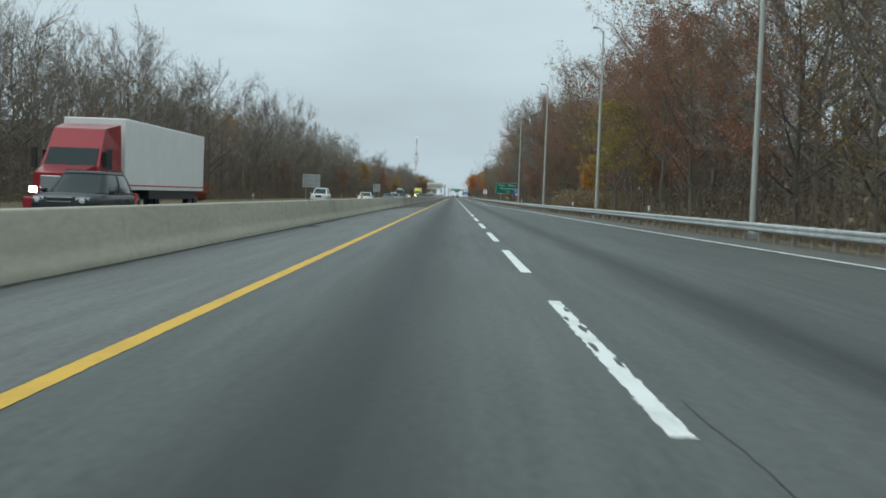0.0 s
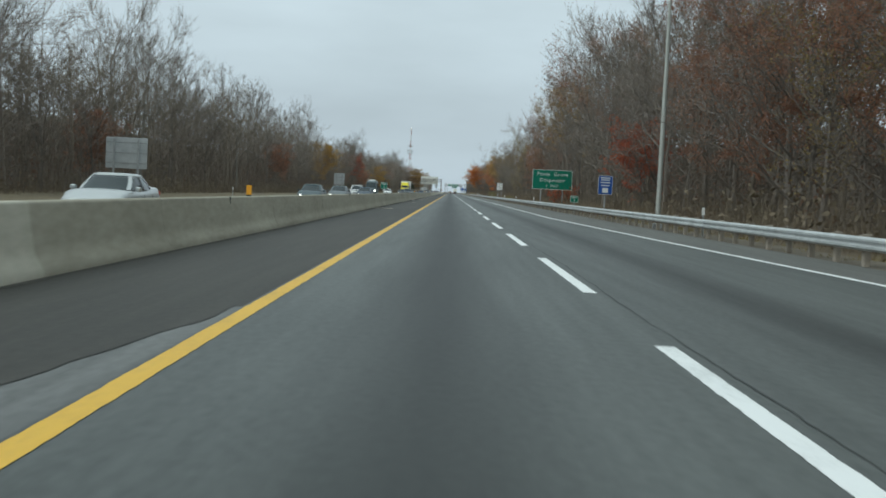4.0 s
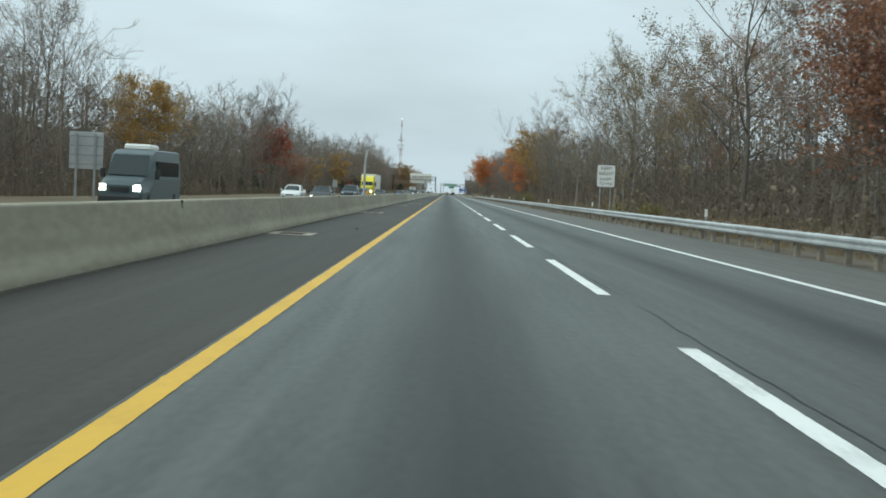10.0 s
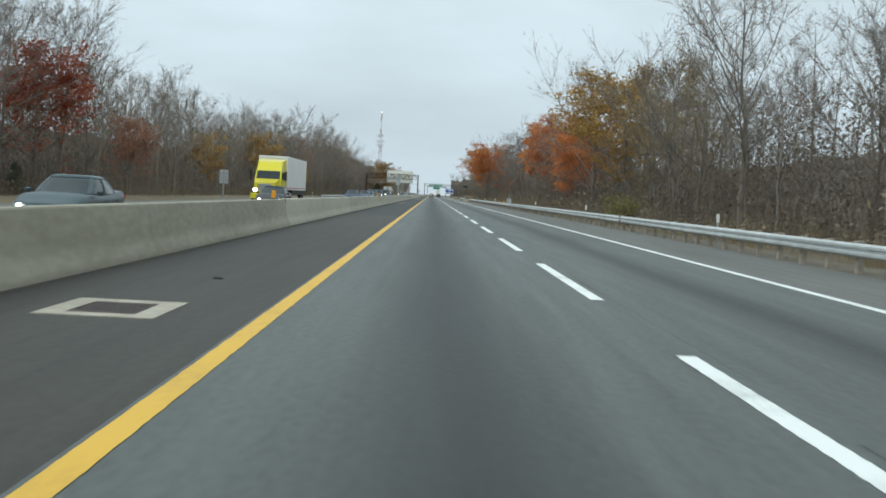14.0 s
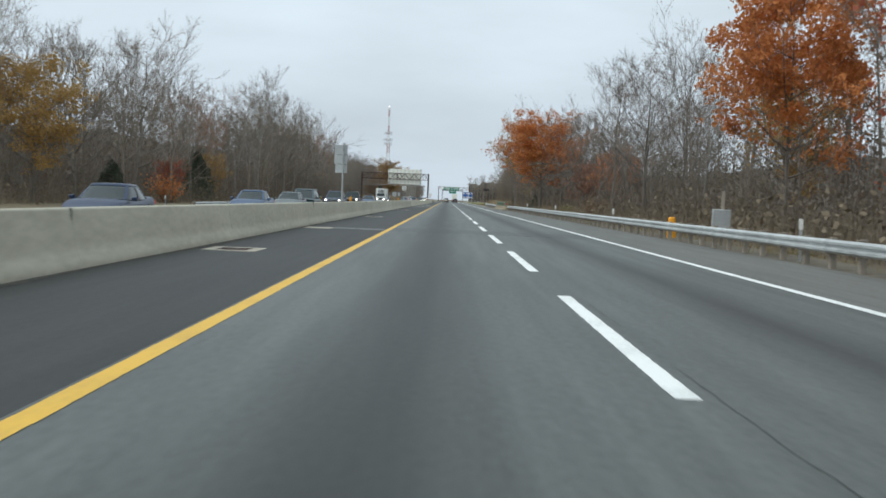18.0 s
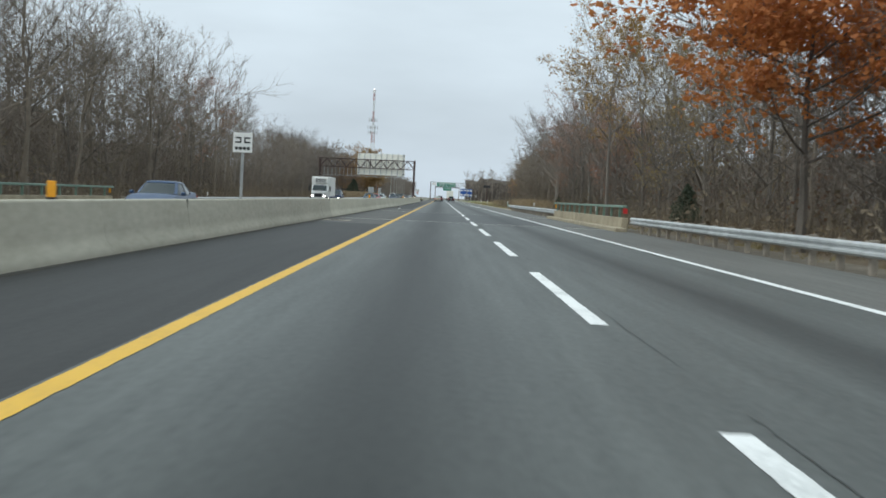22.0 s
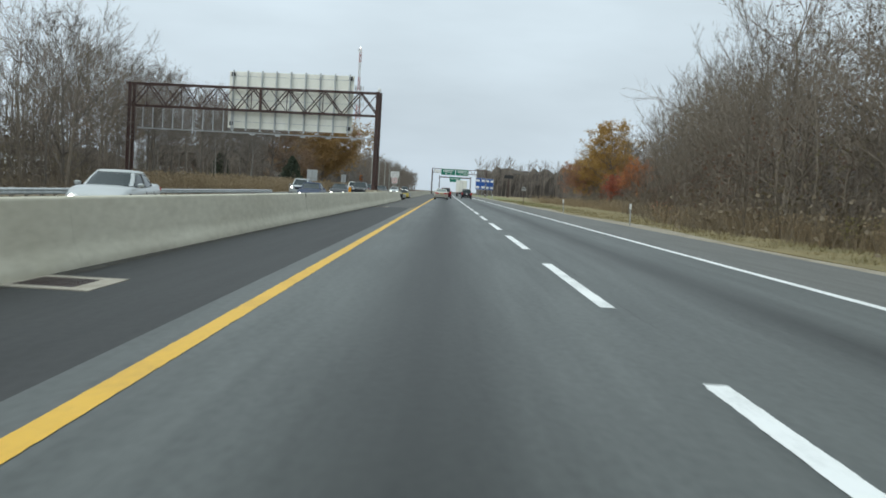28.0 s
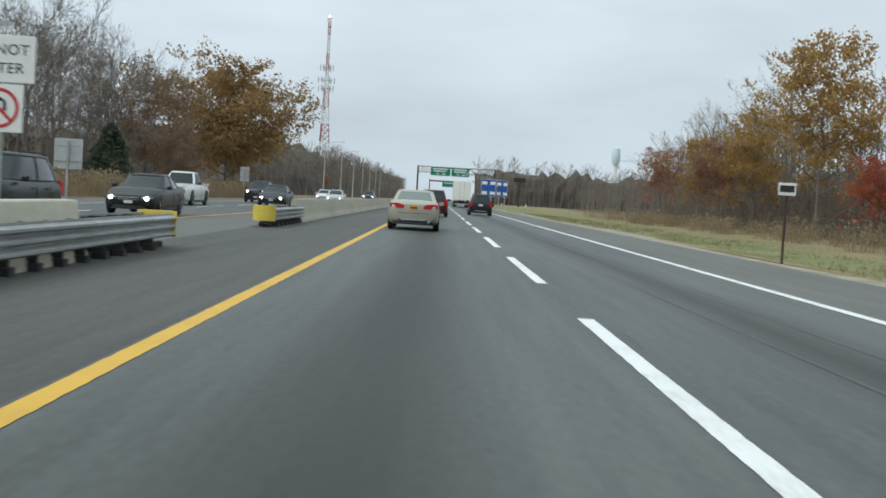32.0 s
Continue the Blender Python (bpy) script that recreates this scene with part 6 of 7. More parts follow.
SPARSE = [make_tree(21, 14, 4.4, "tall tree with sparse rust-brown leaves", M_BARK, M_LEAF["rust"], limbs=14, thirds=6, twigs=3, leaves=8000, leaf_size=.105, puff=.45),
          make_tree(22, 13, 4.6, "tree with thin brown leaves still on the twigs", M_BARK, M_LEAF["brown"], limbs=14, thirds=6, twigs=4, leaves=6500, leaf_size=.1, puff=.45),
          make_tree(23, 12, 4.6, "tree with thin olive-brown leaves", M_BARK, M_LEAF["olive"], limbs=15, low=.14, thirds=6, twigs=4, leaves=6500, leaf_size=.1, puff=.45)]
def full_tree(seed, h, spread, label, kind, leaves=11000, **kw):
    d = dict(limbs=20, low=.26, up=.5, subs=6, thirds=4, twigs=1, leaf_size=.22, puff=.55, lumps=46)
    d.update(kw)
    return make_tree(seed, h, spread, label, M_BARK, M_LEAF[kind], leaves=leaves, **d)
FULL = {"orange": full_tree(31, 13, 4.9, "oak tree in full orange autumn leaf", "orange", 19000),
        "amber": full_tree(39, 12, 3.4, "slim tree in bright amber autumn leaf", "amber", 10000, low=.08),
        "lime": full_tree(40, 13, 4.4, "tree in yellow-green autumn leaf", "lime", 6500, leaf_size=.16),
        "gold": full_tree(32, 13, 4.6, "tree in golden autumn leaf", "gold"),
        "red": full_tree(33, 12, 4.4, "tree in deep red-orange autumn leaf", "red"),
        "rust": full_tree(34, 13, 4.6, "tree in dull rust-brown leaf", "rust", 10000),
        "dome": full_tree(36, 18, 10.5, "great domed oak in brown-gold autumn leaf", "bronze", 30000, leaf_size=.36, puff=.95, limbs=26, low=.12, up=.4, lumps=80),
        "brown": full_tree(37, 15, 6.0, "dense brown-leaved oak beside the reeds", "brown", 13000, leaf_size=.26, puff=.6, limbs=22, low=.1, twigs=3),
        "rustfine": make_tree(38, 14, 4.8, "tall tree still thick with small rust-brown leaves", M_BARK, M_LEAF["rust"], limbs=18, low=.15, up=.7, thirds=5, twigs=2, leaves=19000, leaf_size=.115, puff=.55),
        "thin": make_tree(35, 14, 4.2, "tall tree with thin golden leaves and a dark trunk", M_BARK, M_LEAF["gold"], limbs=13, low=.42, up=.9, twigs=4, leaves=6500, leaf_size=.13, puff=.4)}
def cedar(seed, h):
    r = np.random.default_rng(seed)
    t = thing("evergreen_tree", pose(0, 0, 0), "dark green bushy cedar at the edge of the woods", "tree", "roadside trees")
    t["height"] = h
    part("trunk", Geo().tube([(0, 0, -.2), (0, 0, h * .9)], (.12, .03), 6), M_BARK, t)
    n = 2600
    z = h * r.random(n) ** .8
    rad = h * .42 * np.maximum(0, 1 - z / h) ** .7 * (.65 + .35 * np.minimum(1, z / h * 5)) + .05
    a = r.random(n) * 6.283
    rr = rad * np.sqrt(r.uniform(.25, 1, n)) * (1 + .22 * np.sin(a * 3 + z * 1.3) + .12 * np.sin(a * 5 - z * 2.1))
    pos = np.stack([rr * np.cos(a), rr * np.sin(a), z + .1], 1)
    o = new("foliage", tri_mesh("foliage", *flakes(r, pos, r.uniform(.25, .5, n)), M_LEAF["green"]))
    o.parent = t
    return t
CEDAR = cedar(41, 7)
def shrub(seed, mat, label):
    r = np.random.default_rng(seed)
    t = thing("shrub", pose(0, 0, 0), label, "shrub", "roadside shrubs")
    t["height"] = 2.0
    n = 240
    a = r.random(n) * 6.283
    base = np.stack([np.cos(a) * .35 * r.random(n), np.sin(a) * .35 * r.random(n), np.zeros(n)], 1)
    way = unit(np.stack([np.cos(a) * r.uniform(.1, .9, n), np.sin(a) * r.uniform(.1, .9, n), np.ones(n)], 1))
    L = r.uniform(.8, 2.1, n)
    o = new("stems", tri_mesh("stems", *blades(r, base, way, L, np.full(n, .03)), M_BRUSH))
    o.parent = t
    m = 1300
    pick = r.integers(0, n, m)
    pos = base[pick] + way[pick] * (L[pick] * r.uniform(.3, 1.05, m))[:, None] + r.normal(0, .1, (m, 3))
    o = new("foliage", tri_mesh("foliage", *flakes(r, pos, r.uniform(.08, .2, m)), mat))
    o.parent = t
    return t
SHRUB = {"shrub": shrub(51, M_LEAF["shrub"], "yellow-green shrub behind the guardrail"), "red": shrub(52, M_LEAF["red"], "small red-leaved shrub behind the guardrail"), "orange": shrub(53, M_LEAF["orange"], "small orange-leaved shrub at the wood's edge"), "brown": shrub(54, M_LEAF["brown"], "brown-leaved shrub at the wood's edge")}

used = set()
trng = np.random.default_rng(99)
def plant(proto, x, y, h, wide=1.0):
    s = h / proto["height"]
    m = pose(x, y, ground_z(x, y) - .02, 0, 0, trng.uniform(0, 360)) @ Matrix.Diagonal((s * wide * trng.uniform(.9, 1.1), s * wide * trng.uniform(.9, 1.1), s, 1))
    if proto.name not in used:
        used.add(proto.name)
        proto.matrix_basis = m
        return proto
    return copy_thing(proto, m) if proto.scale[0] == 1 else copy_scaled(proto, m)
def copy_scaled(ob, m):
    c = copy_thing(ob, Matrix.Identity(4))
    c.matrix_basis = m
    return c

# trees that stand out by colour, one by one
SPECIAL = (("amber", 17.2, 123, 6.9), ("lime", 15.2, 90, 10.2), ("rustfine", 17, 70, 14), ("rustfine", 18, 52, 15), ("rustfine", 18.5, 138, 13), ("rustfine", 17.5, 160, 15), ("rustfine", 21, 110, 15), ("rustfine", 20.8, 100, 15.5), ("rustfine", 21.5, 119, 15), ("rustfine", 21, 92, 15), ("rustfine", 19.5, 150, 14.5), ("rustfine", 18.5, 176, 12), ("red", 17, 197, 8), ("thin", 17.2, 258, 16),
           ("rust", 18.5, 304, 11), ("gold", 18.8, 468, 14), ("orange", 18, 492, 10), ("rust", 18.5, 502, 6), ("orange", 17.8, 529, 13.5), ("red", 20, 511, 13), ("gold", 21.5, 540, 10),
           ("orange", 14.4, 627, 13.2), ("rust", 18.6, 611, 6.6), ("thin", 13.4, 666, 14.2), ("orange", 21.9, 609, 8.3), ("rust", 21, 706, 11), ("gold", 29.2, 948, 15.5), ("gold", 28.6, 962, 11), ("red", 28, 933, 6), ("orange", 30.5, 925, 8), ("gold", 29, 985, 10), ("rust", 30, 1010, 10), ("rust", 28, 972, 9),
           ("gold", -28, 374, 12), ("red", -28.5, 452, 12.5), ("rust", -26.5, 472, 8), ("gold", -27, 556, 11), ("gold", -27.2, 617, 6.5), ("red", -27.5, 597, 5), ("rust", -27.5, 300, 9), ("rust", -29, 205, 8), ("gold", -29, 520, 9),
           ("dome", -27.5, 1024, 19), ("brown", -34, 1006, 15.5), ("brown", -29, 1000, 9), ("gold", -40, 1075, 12), ("orange", -36, 1240, 7), ("rust", -27, 40, 9), ("rust", -28, 95, 8), ("thin", -30, 160, 12))
def clear_of(x, y, gap):
    """True where no coloured tree would be hidden from the road."""
    if 96 < y < 126 and 0 < x < 19.5:
        return False
    return all(not b - 2.2 * gap - 3.2 * max(0, abs(a) - 18.8) * (a > 0) < y < b + gap or x * a < 0 or abs(x) > abs(a) + 2.5 for k, a, b, h in SPECIAL if k in ("orange", "gold", "dome", "thin", "amber", "lime"))
for kd, x, y, h in SPECIAL:
    plant(FULL[kd], x, y, h, .85 if 520 < y < 535 else 1.4 if 466 < y < 470 else .75 if kd == "amber" else 1.22 if 626 < y < 628 and x > 0 else 1.0)
# the grove of tall bare trees behind the reeds
for i in range(26):
    y = 888 + i * 4.9
    plant(BARE[(0, 2, 3, 0, 1)[i % 5]], -38 - 5 * trng.random() + .04 * (y - 900), y + trng.uniform(-2, 2), trng.uniform(14, 17.8))
for x, y, h in ((-26.8, 608, 6), (-32, 632, 7.5), (-26.8, 966, 6.2), (-40, 966, 6), (-28, 412, 2.6), (-27.5, 424, 2.5), (-27.5, 436, 2.9), (-28.5, 448, 2.6), (15.4, 650, 2.6), (23, 760, 6), (17.5, 738, 2.2), (-27, 575, 4)):
    plant(CEDAR, x, y, h)
for kd, x, y, h in (("shrub", 14.2, 441, 2.2), ("shrub", 14.8, 597, 1.3), ("red", 15, 241, 3.2), ("red", 15.5, 247, 2.6), ("brown", 14.6, 352, 1.8), ("shrub", 13.4, 342, 1.3), ("shrub", 14.0, 331, 1.4), ("red", 21.5, 858, 1.8), ("brown", 23, 866, 2.2), ("orange", 20, 848, 1.5), ("brown", 15, 575, 2.2), ("orange", -25, 45, 3.0), ("red", -24.5, 120, 2.4), ("orange", -26, 590, 3.2), ("brown", 16.5, 722, 1.8), ("brown", 19, 780, 2.4), ("brown", 18, 815, 2.0), ("shrub", 17.5, 797, 1.4)):
    plant(SHRUB[kd], x, y, h)

def joined_unit(seed, h, spread, **kw):
    wood, tw, lv = tree_parts(seed, h, spread, twig_w=.0145, **kw)
    gv = np.array([tuple(p) for p in wood.v])
    gt = np.array([t for f in wood.f if len(f) == 4 for t in ((f[0], f[1], f[2]), (f[0], f[2], f[3]))])
    V, T = np.concatenate([gv, tw[0]]) / h, np.concatenate([gt, tw[1] + len(gv)])
    return V, T
EU = [joined_unit(111, 14, 4.6, limbs=11, subs=4, thirds=6, twigs=4), joined_unit(112, 13, 3.6, limbs=11, subs=4, up=1.2, thirds=6, twigs=4), joined_unit(113, 12, 5.0, limbs=12, subs=4, up=.6, low=.12, thirds=6, twigs=4)]

# the woods' edge on both sides
def edge_right(y):
    return float(np.interp(y, (-60, 60, 140, 640, 660, 730, 770, 812, 874, 960, 1130, 1400), (20, 19, 17.3, 17.3, 18.5, 19, 18.5, 16.5, 24, 31, 47, 62)))
def edge_left(y):
    return float(np.interp(y, (-60, 560, 600, 640, 720, 760, 850, 900, 1040, 1100, 1400), (-28, -28, -27, -24.5, -25, -28.5, -30, -40, -44, -50, -58)))
def tall(y, right):
    if right:
        return float(np.interp(y, (-60, 110, 150, 280, 320, 420, 635, 740, 800, 1000), (15, 15, 16.5, 17, 13.5, 12.4, 12.4, 14, 14.5, 13.5)))
    return float(np.interp(y, (-60, 200, 400, 560, 595, 660, 722, 730, 900, 1000, 1100), (16, 15, 13.6, 13.4, 15, 16.2, 17, 13.6, 14, 15, 12)))
edge_spots = []
n_edge = 0
y = -20.0
while y < 1060:
    for right in (True, False):
        e = edge_right(y) if right else edge_left(y)
        u = trng.random()
        warm = (.62 if y < 190 else .3 if y < 340 else .12 if y < 640 else .35) if right else .12
        proto = SPARSE[int(trng.integers(0, 3)) if u > .35 * warm else 0] if u < warm else BARE[int(trng.integers(0, 5))]
        x = e + (1 if right else -1) * trng.uniform(-.6, 2.4)
        if not clear_of(x, y, 4.0):
            continue
        n_edge += 1
        if right and 765 < y < 900:
            x += 3
        if right and y > 800 or not right and (n_edge // 2) % 2:
            edge_spots.append((x, y + trng.uniform(-1.4, 1.4), tall(y, right) * trng.uniform(.85, 1.15), trng.uniform(0, 6.28)))
            continue
        plant(proto, x, y + trng.uniform(-1.4, 1.4), tall(y, right) * (trng.uniform(.98, 1.18) if trng.random() < .35 else trng.uniform(.62, .9)))
    y += 4.6 if y < 330 else 5.2

# a second rank behind the opposite edge
y = -18.0
while y < 740:
    edge_spots.append((edge_left(y) - trng.uniform(2.5, 5), y, tall(y, False) * trng.uniform(.8, 1.08), trng.uniform(0, 6.28)))
    y += 5.6
# a second rank where the woods on the outer side are thickest
for y0, y1 in ((125, 315), (640, 664), (690, 738)):
    y = y0
    while y < y1:
        edge_spots.append((edge_right(y) + trng.uniform(1.5, 4.5), y, tall(y, True) * trng.uniform(.75, 1.08), trng.uniform(0, 6.28)))
        y += 4.2
# dense bushy trees along the open verge
y = 766.0
while y < 1000:
    if clear_of(edge_right(y), y, 4.0):
        edge_spots.append((edge_right(y) + trng.uniform(.2, 3.5), y, trng.uniform(8, 11.5) if y < 835 else trng.uniform(9, 13), trng.uniform(0, 6.28)))
    y += 1.7 if y < 930 else 3.0
# deeper woods, joined
def wood_unit(seed, fine=36, tw=.02):
    r = np.random.default_rng(seed)
    g = Geo()
    h = 12.0
    dx, dy = r.normal(0, .5, 2)
    g.tube([(0, 0, -.4), (dx * .5, dy * .5, h * .5), (dx, dy, h * .9)], (.1, .06, .015), 4, caps=False)
    B, W, L, K = [], [], [], []
    for j in range(13):
        s = r.uniform(.2, .95)
        a = r.random() * 6.283
        p = np.array([dx * s, dy * s, h * .9 * s])
        d = unit(np.array([math.cos(a), math.sin(a), r.uniform(.6, 1.4)]))
        ln = r.uniform(1.6, 3.6) * (1.15 - .6 * s)
        B.append(p), W.append(d), L.append(ln), K.append(.05)
        for q in range(fine):
            v = r.random()
            B.append(p + d * ln * v), W.append(unit(d + r.normal(0, .5, 3) + np.array([0, 0, .3]))), L.append(r.uniform(.4, 1.1)), K.append(tw)
    V, T = blades(r, np.array(B), np.array(W), np.array(L), np.array(K))
    V2, T2 = specks(r, np.array(B)[::4] + r.normal(0, .5, (len(B[::4]), 3)), r.uniform(.07, .15, len(B[::4])))
    V, T = np.concatenate([V, V2]), np.concatenate([T, T2 + len(V)])
    gv, gt = np.array(g.v), np.array([t for f in g.f for t in ((f[0], f[1], f[2]), (f[0], f[2], f[3]))])
    return np.concatenate([gv, V]), np.concatenate([gt, T + len(gv)])
def brush_unit(seed):
    r = np.random.default_rng(seed)
    n = 70
    a = r.random(n) * 6.283
    base = np.stack([r.normal(0, .8, n), r.normal(0, .9, n), np.full(n, -.1)], 1)
    way = unit(np.stack([np.cos(a) * .45, np.sin(a) * .45, r.uniform(.6, 1.4, n)], 1))
    V, T = blades(r, base, way, r.uniform(.8, 2.6, n), np.full(n, .022))
    pos = np.stack([r.normal(0, .9, 26), r.normal(0, 1.0, 26), r.uniform(.1, 1.8, 26)], 1)
    V2, T2 = flakes(r, pos, r.uniform(.1, .26, 26))
    return np.concatenate([V, V2]), np.concatenate([T, T2 + len(V)])
def sapling_unit(seed):
    r = np.random.default_rng(seed)
    B, W, L, K = [], [], [], []
    for j in range(7):
        p = np.array([r.normal(0, .9), r.normal(0, .9), -.1])
        d = unit(np.array([r.normal(0, .13), r.normal(0, .13), 1]))
        h = r.uniform(2.5, 5.5)
        B.append(p), W.append(d), L.append(h), K.append(.03)
        for q in range(21):
            v = r.uniform(.15, .98)
            B.append(p + d * h * v), W.append(unit(np.array([r.normal(0, .8), r.normal(0, .8), r.uniform(.4, 1.1)]))), L.append(r.uniform(.4, 1.1) * (1.15 - .5 * v)), K.append(.015)
    return blades(r, np.array(B), np.array(W), np.array(L), np.array(K))
def scatter(name, units, spots, mat, label, category):
    Vs, Ts, k0 = [], [], 0
    for i, (x, y, s, a) in enumerate(spots):
        V, T = units[i % len(units)]
        c, sn = math.cos(a), math.sin(a)
        Q = np.empty_like(V)
        Q[:, 0], Q[:, 1], Q[:, 2] = (V[:, 0] * c - V[:, 1] * sn) * s + x, (V[:, 0] * sn + V[:, 1] * c) * s + y, V[:, 2] * s + ground_z(x, y)
        Vs.append(Q), Ts.append(T + k0)
        k0 += len(V)
    return tagged(new(name, tri_mesh(name, np.concatenate(Vs), np.concatenate(Ts), mat)), label, category, "", "stuff")
scatter("wood_edge", EU, edge_spots, M_TWIGEDGE, "bare grey-brown trees along the wood's edge", "woods")
SU = [sapling_unit(170 + i) for i in range(5)]
WU, BU = [wood_unit(60 + i) for i in range(5)], [brush_unit(70 + i) for i in range(5)]
for right in (True, False):
    sg = 1 if right else -1
    ef = edge_right if right else edge_left
    spots, low = [], []
    for off, sp in ((4, 3.2), (8, 3.6), (12, 4.6)):
        for y in np.arange(-40 if off < 20 else 0, 1120, sp):
            if not right and 890 < y < 1030 and trng.random() < .3:
                continue
            spots.append((ef(y) + sg * (off + trng.uniform(-1.5, 1.5)), y + trng.uniform(-1.3, 1.3), tall(y, right) / 12 * trng.uniform(.7, 1.05), trng.uniform(0, 6.28)))
    if not right:
        for y in np.arange(-40, 330, 2.4):
            spots.append((ef(y) - trng.uniform(.5, 6), y, tall(y, False) / 12 * trng.uniform(.75, 1.0), trng.uniform(0, 6.28)))
    for off, sp in ((-1.6, 2.2), (.8, 2.4)):
        for y in np.arange(-30, 1060, sp):
            if right and off < 0 and 735 < y < 770:
                continue
            low.append((ef(y) + sg * (off + trng.uniform(-1, 1)), y + trng.uniform(-1, 1), trng.uniform(.6, 1.35), trng.uniform(0, 6.28)))
    young = []
    for off, sp in ((-.6, 3.0), (1.8, 3.0)):
        for y in np.arange(-30, 1060, sp):
            if right and off < 0 and 735 < y < 770:
                continue
            if not clear_of(ef(y) + sg * off, y, 3.0) and trng.random() < .7:
                continue
            young.append((ef(y) + sg * (off + trng.uniform(-1, 1)), y + trng.uniform(-1.2, 1.2), trng.uniform(.75, 1.7), trng.uniform(0, 6.28)))
    scatter("saplings", SU, young, M_TWIGSAP, "thicket of thin bare saplings at the wood's edge", "saplings")
    scatter("woods", WU, spots, M_TWIGWOOD, "dense bare grey-brown autumn woodland", "woods")
    scatter("undergrowth", BU, low, M_BRUSH, "tangled brown undergrowth at the wood's edge", "undergrowth")
# brown thicket of withered leaves and brush that fills the woods' edge
def fill(y, right):
    """Share of the trees' height up to which the thicket is closed."""
    if right:
        return float(np.interp(y, (-60, 130, 300, 450, 560, 660, 760, 800, 900, 1000), (.8, .84, .82, .84, .56, .84, .84, .95, .9, .5)))
    return float(np.interp(y, (-60, 560, 600, 740, 860, 890, 1060), (.86, .8, .8, .8, .6, .28, .3)))
brush_pos = {"thicket": [], "thicket_olive": [], "thicket_rust": []}
for right in (True, False):
    ef, sg = (edge_right, 1) if right else (edge_left, -1)
    for j in range(172000):
        deep = j % 5 < 2
        y = trng.uniform(-35, 1060) if j < 155000 else trng.uniform(765, 960) if right else trng.uniform(-35, 740)
        d = trng.uniform(5.5, 9.5) if deep else 6.5 * trng.random() - .8
        hmax = tall(y, right) * fill(y, right) * (1 + .3 * noise.noise((y * .11, d * .2, 7 * sg)) + .18 * noise.noise((y * .45, d * .5, sg))) * min(1, .2 + .16 * (d + .8))
        x, z = ef(y) + sg * d, hmax * (.86 * trng.random() if deep else trng.random() ** 1.15)
        tint = noise.noise((y * .07, z * .12, 3 * sg)) + .5 * noise.noise((y * .33, z * .3, sg))
        warm = .3 if right and y < 200 else .34 if right and y > 800 else .2 if right and y > 640 else .1 if right else 0
        kind = "thicket_rust" if tint > .42 - warm else "thicket_olive" if tint < -.3 else "thicket"
        brush_pos[kind].append((x, y, z + ground_z(x, y), trng.uniform(.26, .5) * (1.1 - .65 * z / hmax) if deep else trng.uniform(.09, .22)))
for kind, lab in (("thicket", "dense grey-brown thicket filling the woods' edge"), ("thicket_olive", "olive-brown thicket at the woods' edge"), ("thicket_rust", "rust-brown thicket at the woods' edge")):
    pos = np.array(brush_pos[kind])
    tagged(new("brush", tri_mesh("brush", *flakes(trng, pos[:, :3], pos[:, 3]), M_LEAF[kind])), lab, "thicket", "", "stuff")
def far_left(y):
    return float(np.interp(y, (1060, 1150, 1185, 1200, 1400, 1800), (-50, -52, -46, -29, -27, -27)))
far = []
for y in np.arange(1060, 1800, 4.5):
    for off in (0, 5, 10):
        far.append((far_left(y) - off + trng.uniform(-2.5, 2.5), y, trng.uniform(.9, 1.2) if y < 1187 else trng.uniform(1.25, 1.55), trng.uniform(0, 6.28)))
        if y < 1330:
            far.append((edge_right(y) + off + trng.uniform(-3, 3), y, trng.uniform(.6, .95), trng.uniform(0, 6.28)))
for x in np.arange(22, 330, 2.6):
    for j in range(2):
        far.append((x, 1430 + j * 12 + trng.uniform(-6, 6) + .25 * x, trng.uniform(1.6, 2.3), trng.uniform(0, 6.28)))
scatter("far_woods", [wood_unit(160 + i, 14, .05) for i in range(5)], far, M_TWIGWOOD, "distant bare autumn treeline", "woods")

# lumpy dark sheets behind the edge trees; the woods' inner shade is in their colour
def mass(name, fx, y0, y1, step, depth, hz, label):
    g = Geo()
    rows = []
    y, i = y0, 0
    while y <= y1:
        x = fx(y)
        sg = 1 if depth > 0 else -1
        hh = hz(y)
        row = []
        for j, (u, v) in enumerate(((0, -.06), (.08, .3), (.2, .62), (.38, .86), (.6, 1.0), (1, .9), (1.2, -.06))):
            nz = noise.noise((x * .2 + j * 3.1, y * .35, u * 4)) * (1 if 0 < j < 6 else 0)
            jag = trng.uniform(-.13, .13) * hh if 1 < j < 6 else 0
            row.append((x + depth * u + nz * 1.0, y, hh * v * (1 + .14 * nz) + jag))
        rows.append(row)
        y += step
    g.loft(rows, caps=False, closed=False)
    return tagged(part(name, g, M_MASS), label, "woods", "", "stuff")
mass("deep_woods", lambda y: edge_right(y) + 12, -60, 1150, 1.4, 16, lambda y: tall(y, True) * .48, "dark lumpy sheet standing in for the shaded depth of the bare woodland")
mass("deep_woods", lambda y: edge_left(y) - 12, -60, 880, 1.4, -16, lambda y: tall(y, False) * .5, "dark lumpy sheet standing in for the shaded depth of the bare woodland")
mass("deep_woods", lambda y: edge_right(y) + 5, 768, 1000, 1.4, 9, lambda y: 6.0, "dark lumpy sheet standing in for the shaded depth of the bushy wood edge")
mass("deep_woods", lambda y: edge_right(y) + 26, -60, 1100, 5, 95, lambda y: tall(y, True) * .42, "dark lumpy sheet standing in for shaded woodland away from the road")
mass("deep_woods", lambda y: edge_left(y) - 26, -60, 880, 5, -95, lambda y: tall(y, False) * .42, "dark lumpy sheet standing in for shaded woodland away from the road")
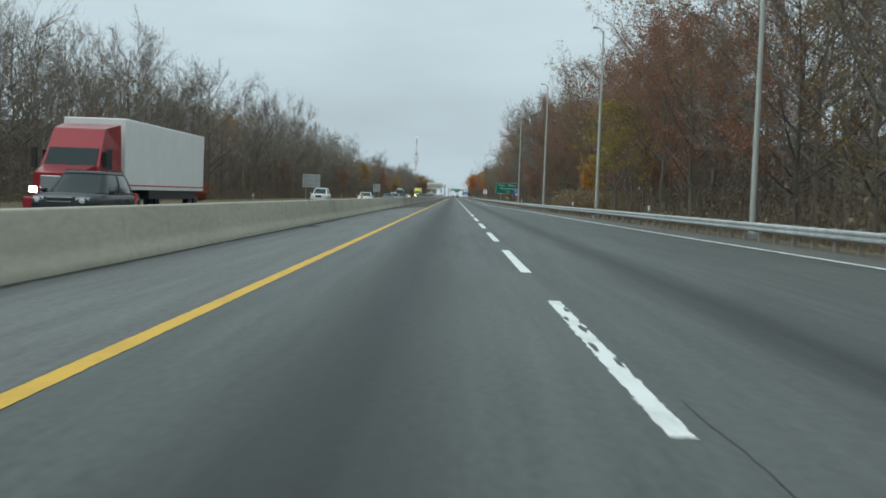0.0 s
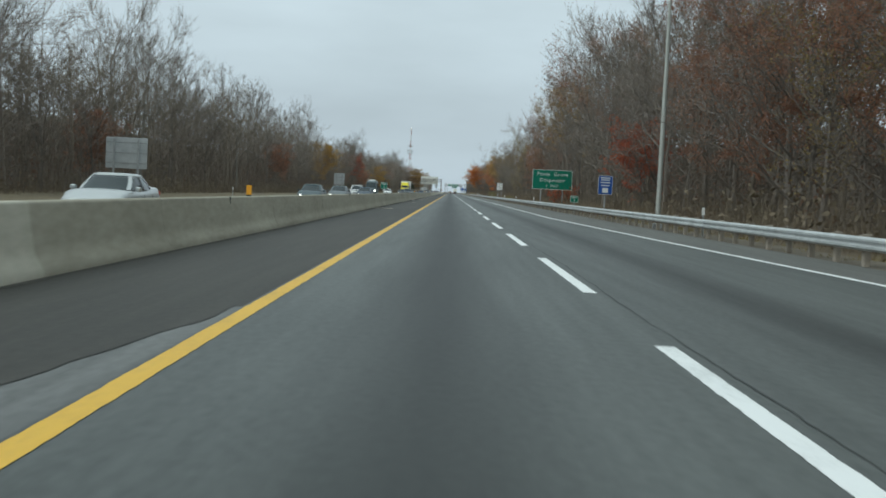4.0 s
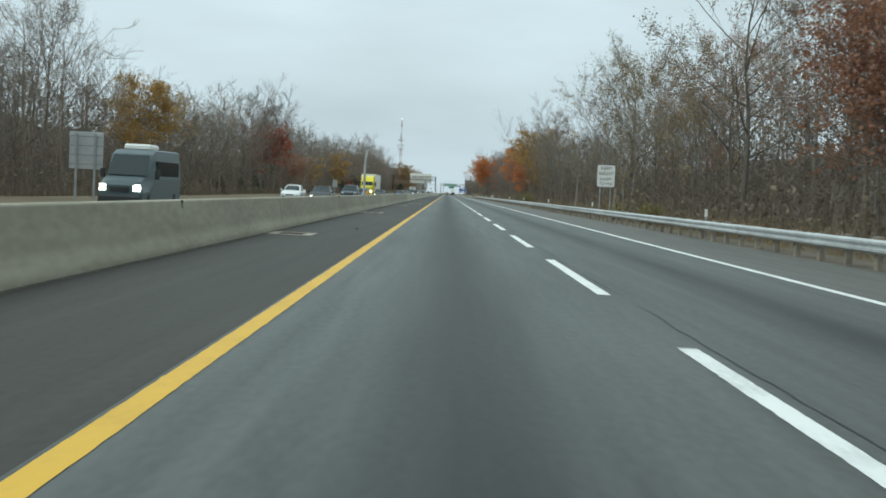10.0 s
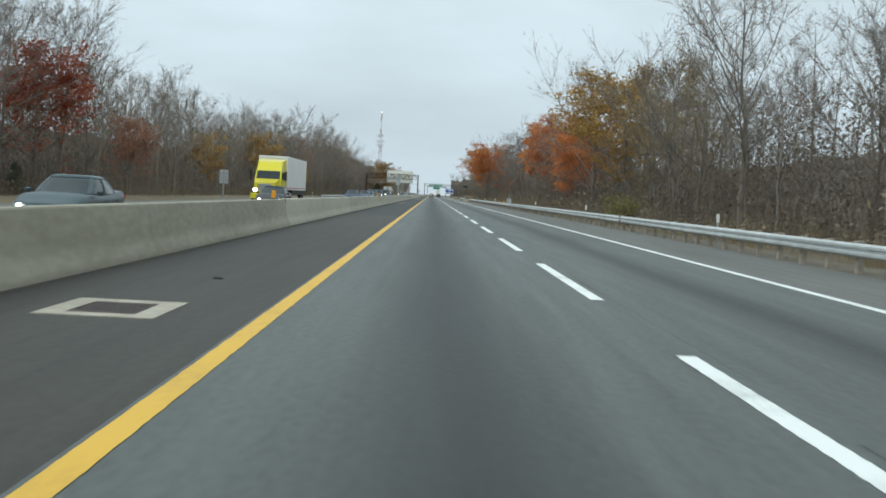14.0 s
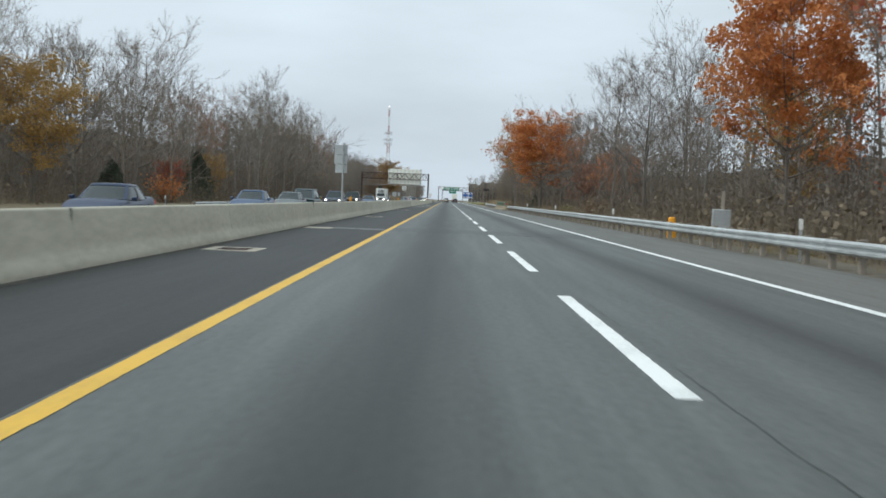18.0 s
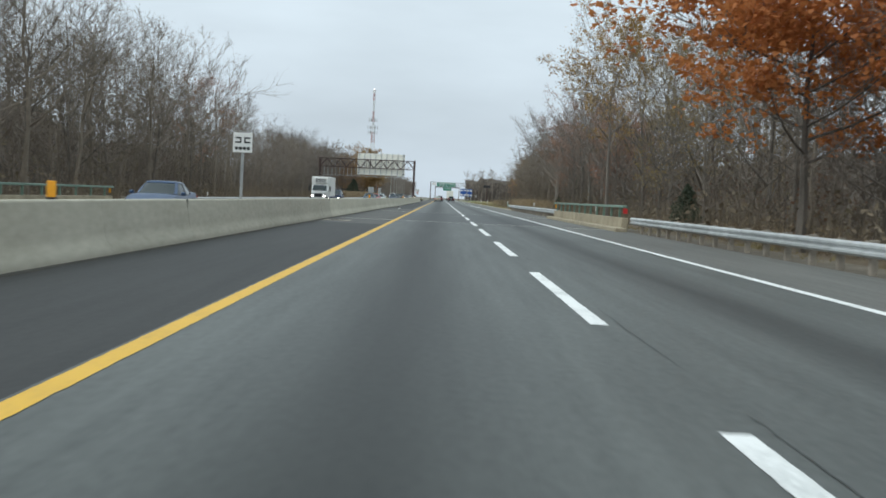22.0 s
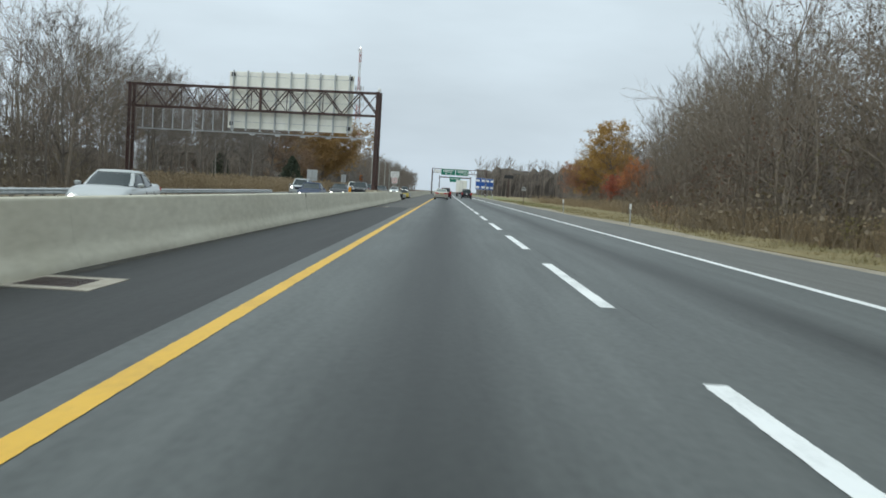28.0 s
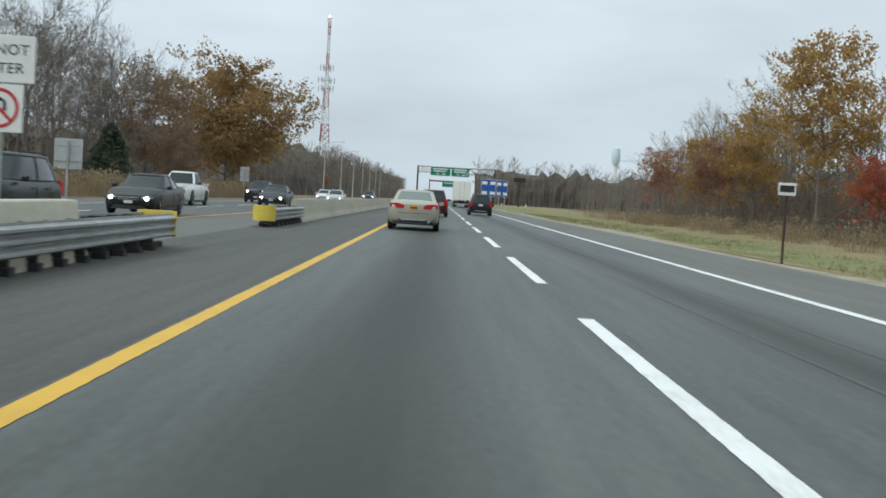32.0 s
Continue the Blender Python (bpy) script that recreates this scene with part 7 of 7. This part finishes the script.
mass("deep_woods", lambda y: 60 + .3 * (y - 1100), 1100, 1420, 3, 22, lambda y: 8.0, "dark lumpy sheet standing in for the shaded depth of the distant woodland")
mass("deep_woods", lambda y: edge_left(y) - 34, 882, 1062, 4, -20, lambda y: 6.5, "dark lumpy sheet standing in for the shaded depth of the bare woodland")
mass("deep_woods", lambda y: far_left(y) - 5, 1062, 1800, 3, -22, lambda y: 9 if y < 1187 else 14.5, "dark lumpy sheet standing in for the shaded depth of the distant woodland")
# far lumpy sheet, coloured dark for the shade between distant trees
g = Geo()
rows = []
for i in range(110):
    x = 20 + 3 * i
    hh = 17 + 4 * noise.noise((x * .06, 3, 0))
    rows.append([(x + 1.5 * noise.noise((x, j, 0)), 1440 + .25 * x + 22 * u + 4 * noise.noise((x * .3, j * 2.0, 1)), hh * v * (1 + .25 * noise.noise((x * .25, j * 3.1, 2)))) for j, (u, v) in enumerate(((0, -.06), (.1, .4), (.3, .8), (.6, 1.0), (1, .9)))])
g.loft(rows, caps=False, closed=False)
tagged(part("deep_woods", g, M_MASS), "dark lumpy sheet standing in for the shaded depth of the distant woodland", "woods", "", "stuff")

# dry reeds
def reed_unit(seed):
    r = np.random.default_rng(seed)
    n = 60
    base = np.stack([r.normal(0, .55, n), r.normal(0, .55, n), np.zeros(n)], 1)
    way = unit(np.stack([r.normal(0, .13, n), r.normal(0, .13, n), np.ones(n)], 1))
    L = r.uniform(.9, 2.1, n)
    V, T = blades(r, base, way, L, np.full(n, .035))
    tips = base + way * (L * .93)[:, None]
    V2, T2 = flakes(r, tips, r.uniform(.1, .24, n))
    return np.concatenate([V, V2]), np.concatenate([T, T2 + len(V)])
RU = [reed_unit(80 + i) for i in range(4)]
def reeds(x0, x1, y0, y1, n, hmin, hmax, label):
    spots = [(trng.uniform(x0, x1), trng.uniform(y0, y1), trng.uniform(hmin, hmax), trng.uniform(0, 6.28)) for _ in range(n)]
    scatter("reeds", RU, spots, M_LEAF["reed"], label, "reeds")
reeds(13.4, 17.5, 99, 122, 150, .85, 1.25, "tall dry tan reeds behind the guardrail")
reeds(13, 17.5, 735, 768, 110, .5, .9, "tall dry tan reeds beside the end of the guardrail")
reeds(15.5, 19, 768, 830, 130, .35, .7, "low dry reeds and weeds along the grass verge")
reeds(20, 29, 850, 1010, 260, .4, .9, "low dry reeds and weeds along the grass verge")
reeds(-27, -19.5, 845, 1015, 420, .75, 1.1, "band of dry tan reeds beside the opposite guardrail")
reeds(13.5, 15.5, 555, 640, 60, .3, .6, "low dry weeds behind the guardrail")
reeds(13.2, 15.2, 180, 420, 120, .25, .5, "low dry weeds behind the guardrail")
# ragged dead grass over the verge
def tuft(seed):
    r = np.random.default_rng(seed)
    n = 26
    base = np.stack([r.normal(0, .3, n), r.normal(0, .3, n), np.zeros(n)], 1)
    way = unit(np.stack([r.normal(0, .5, n), r.normal(0, .5, n), np.ones(n)], 1))
    return blades(r, base, way, r.uniform(.08, .28, n), np.full(n, .025))
TU = [tuft(90 + i) for i in range(4)]
spots = [(rail_x(y) + 1.3 + trng.random() ** 1.3 * 9, y, trng.uniform(.6, 1.4), 0) for y in trng.uniform(733, 1000, 1500)]
spots += [(rail_x(y) + .5 + trng.random() * 2.2, y, trng.uniform(.5, 1.2), 0) for y in trng.uniform(-20, 733, 1100)]
scatter("verge_grass", TU, spots, M_GRASS, "ragged dead grass tufts along the road edge", "grass")
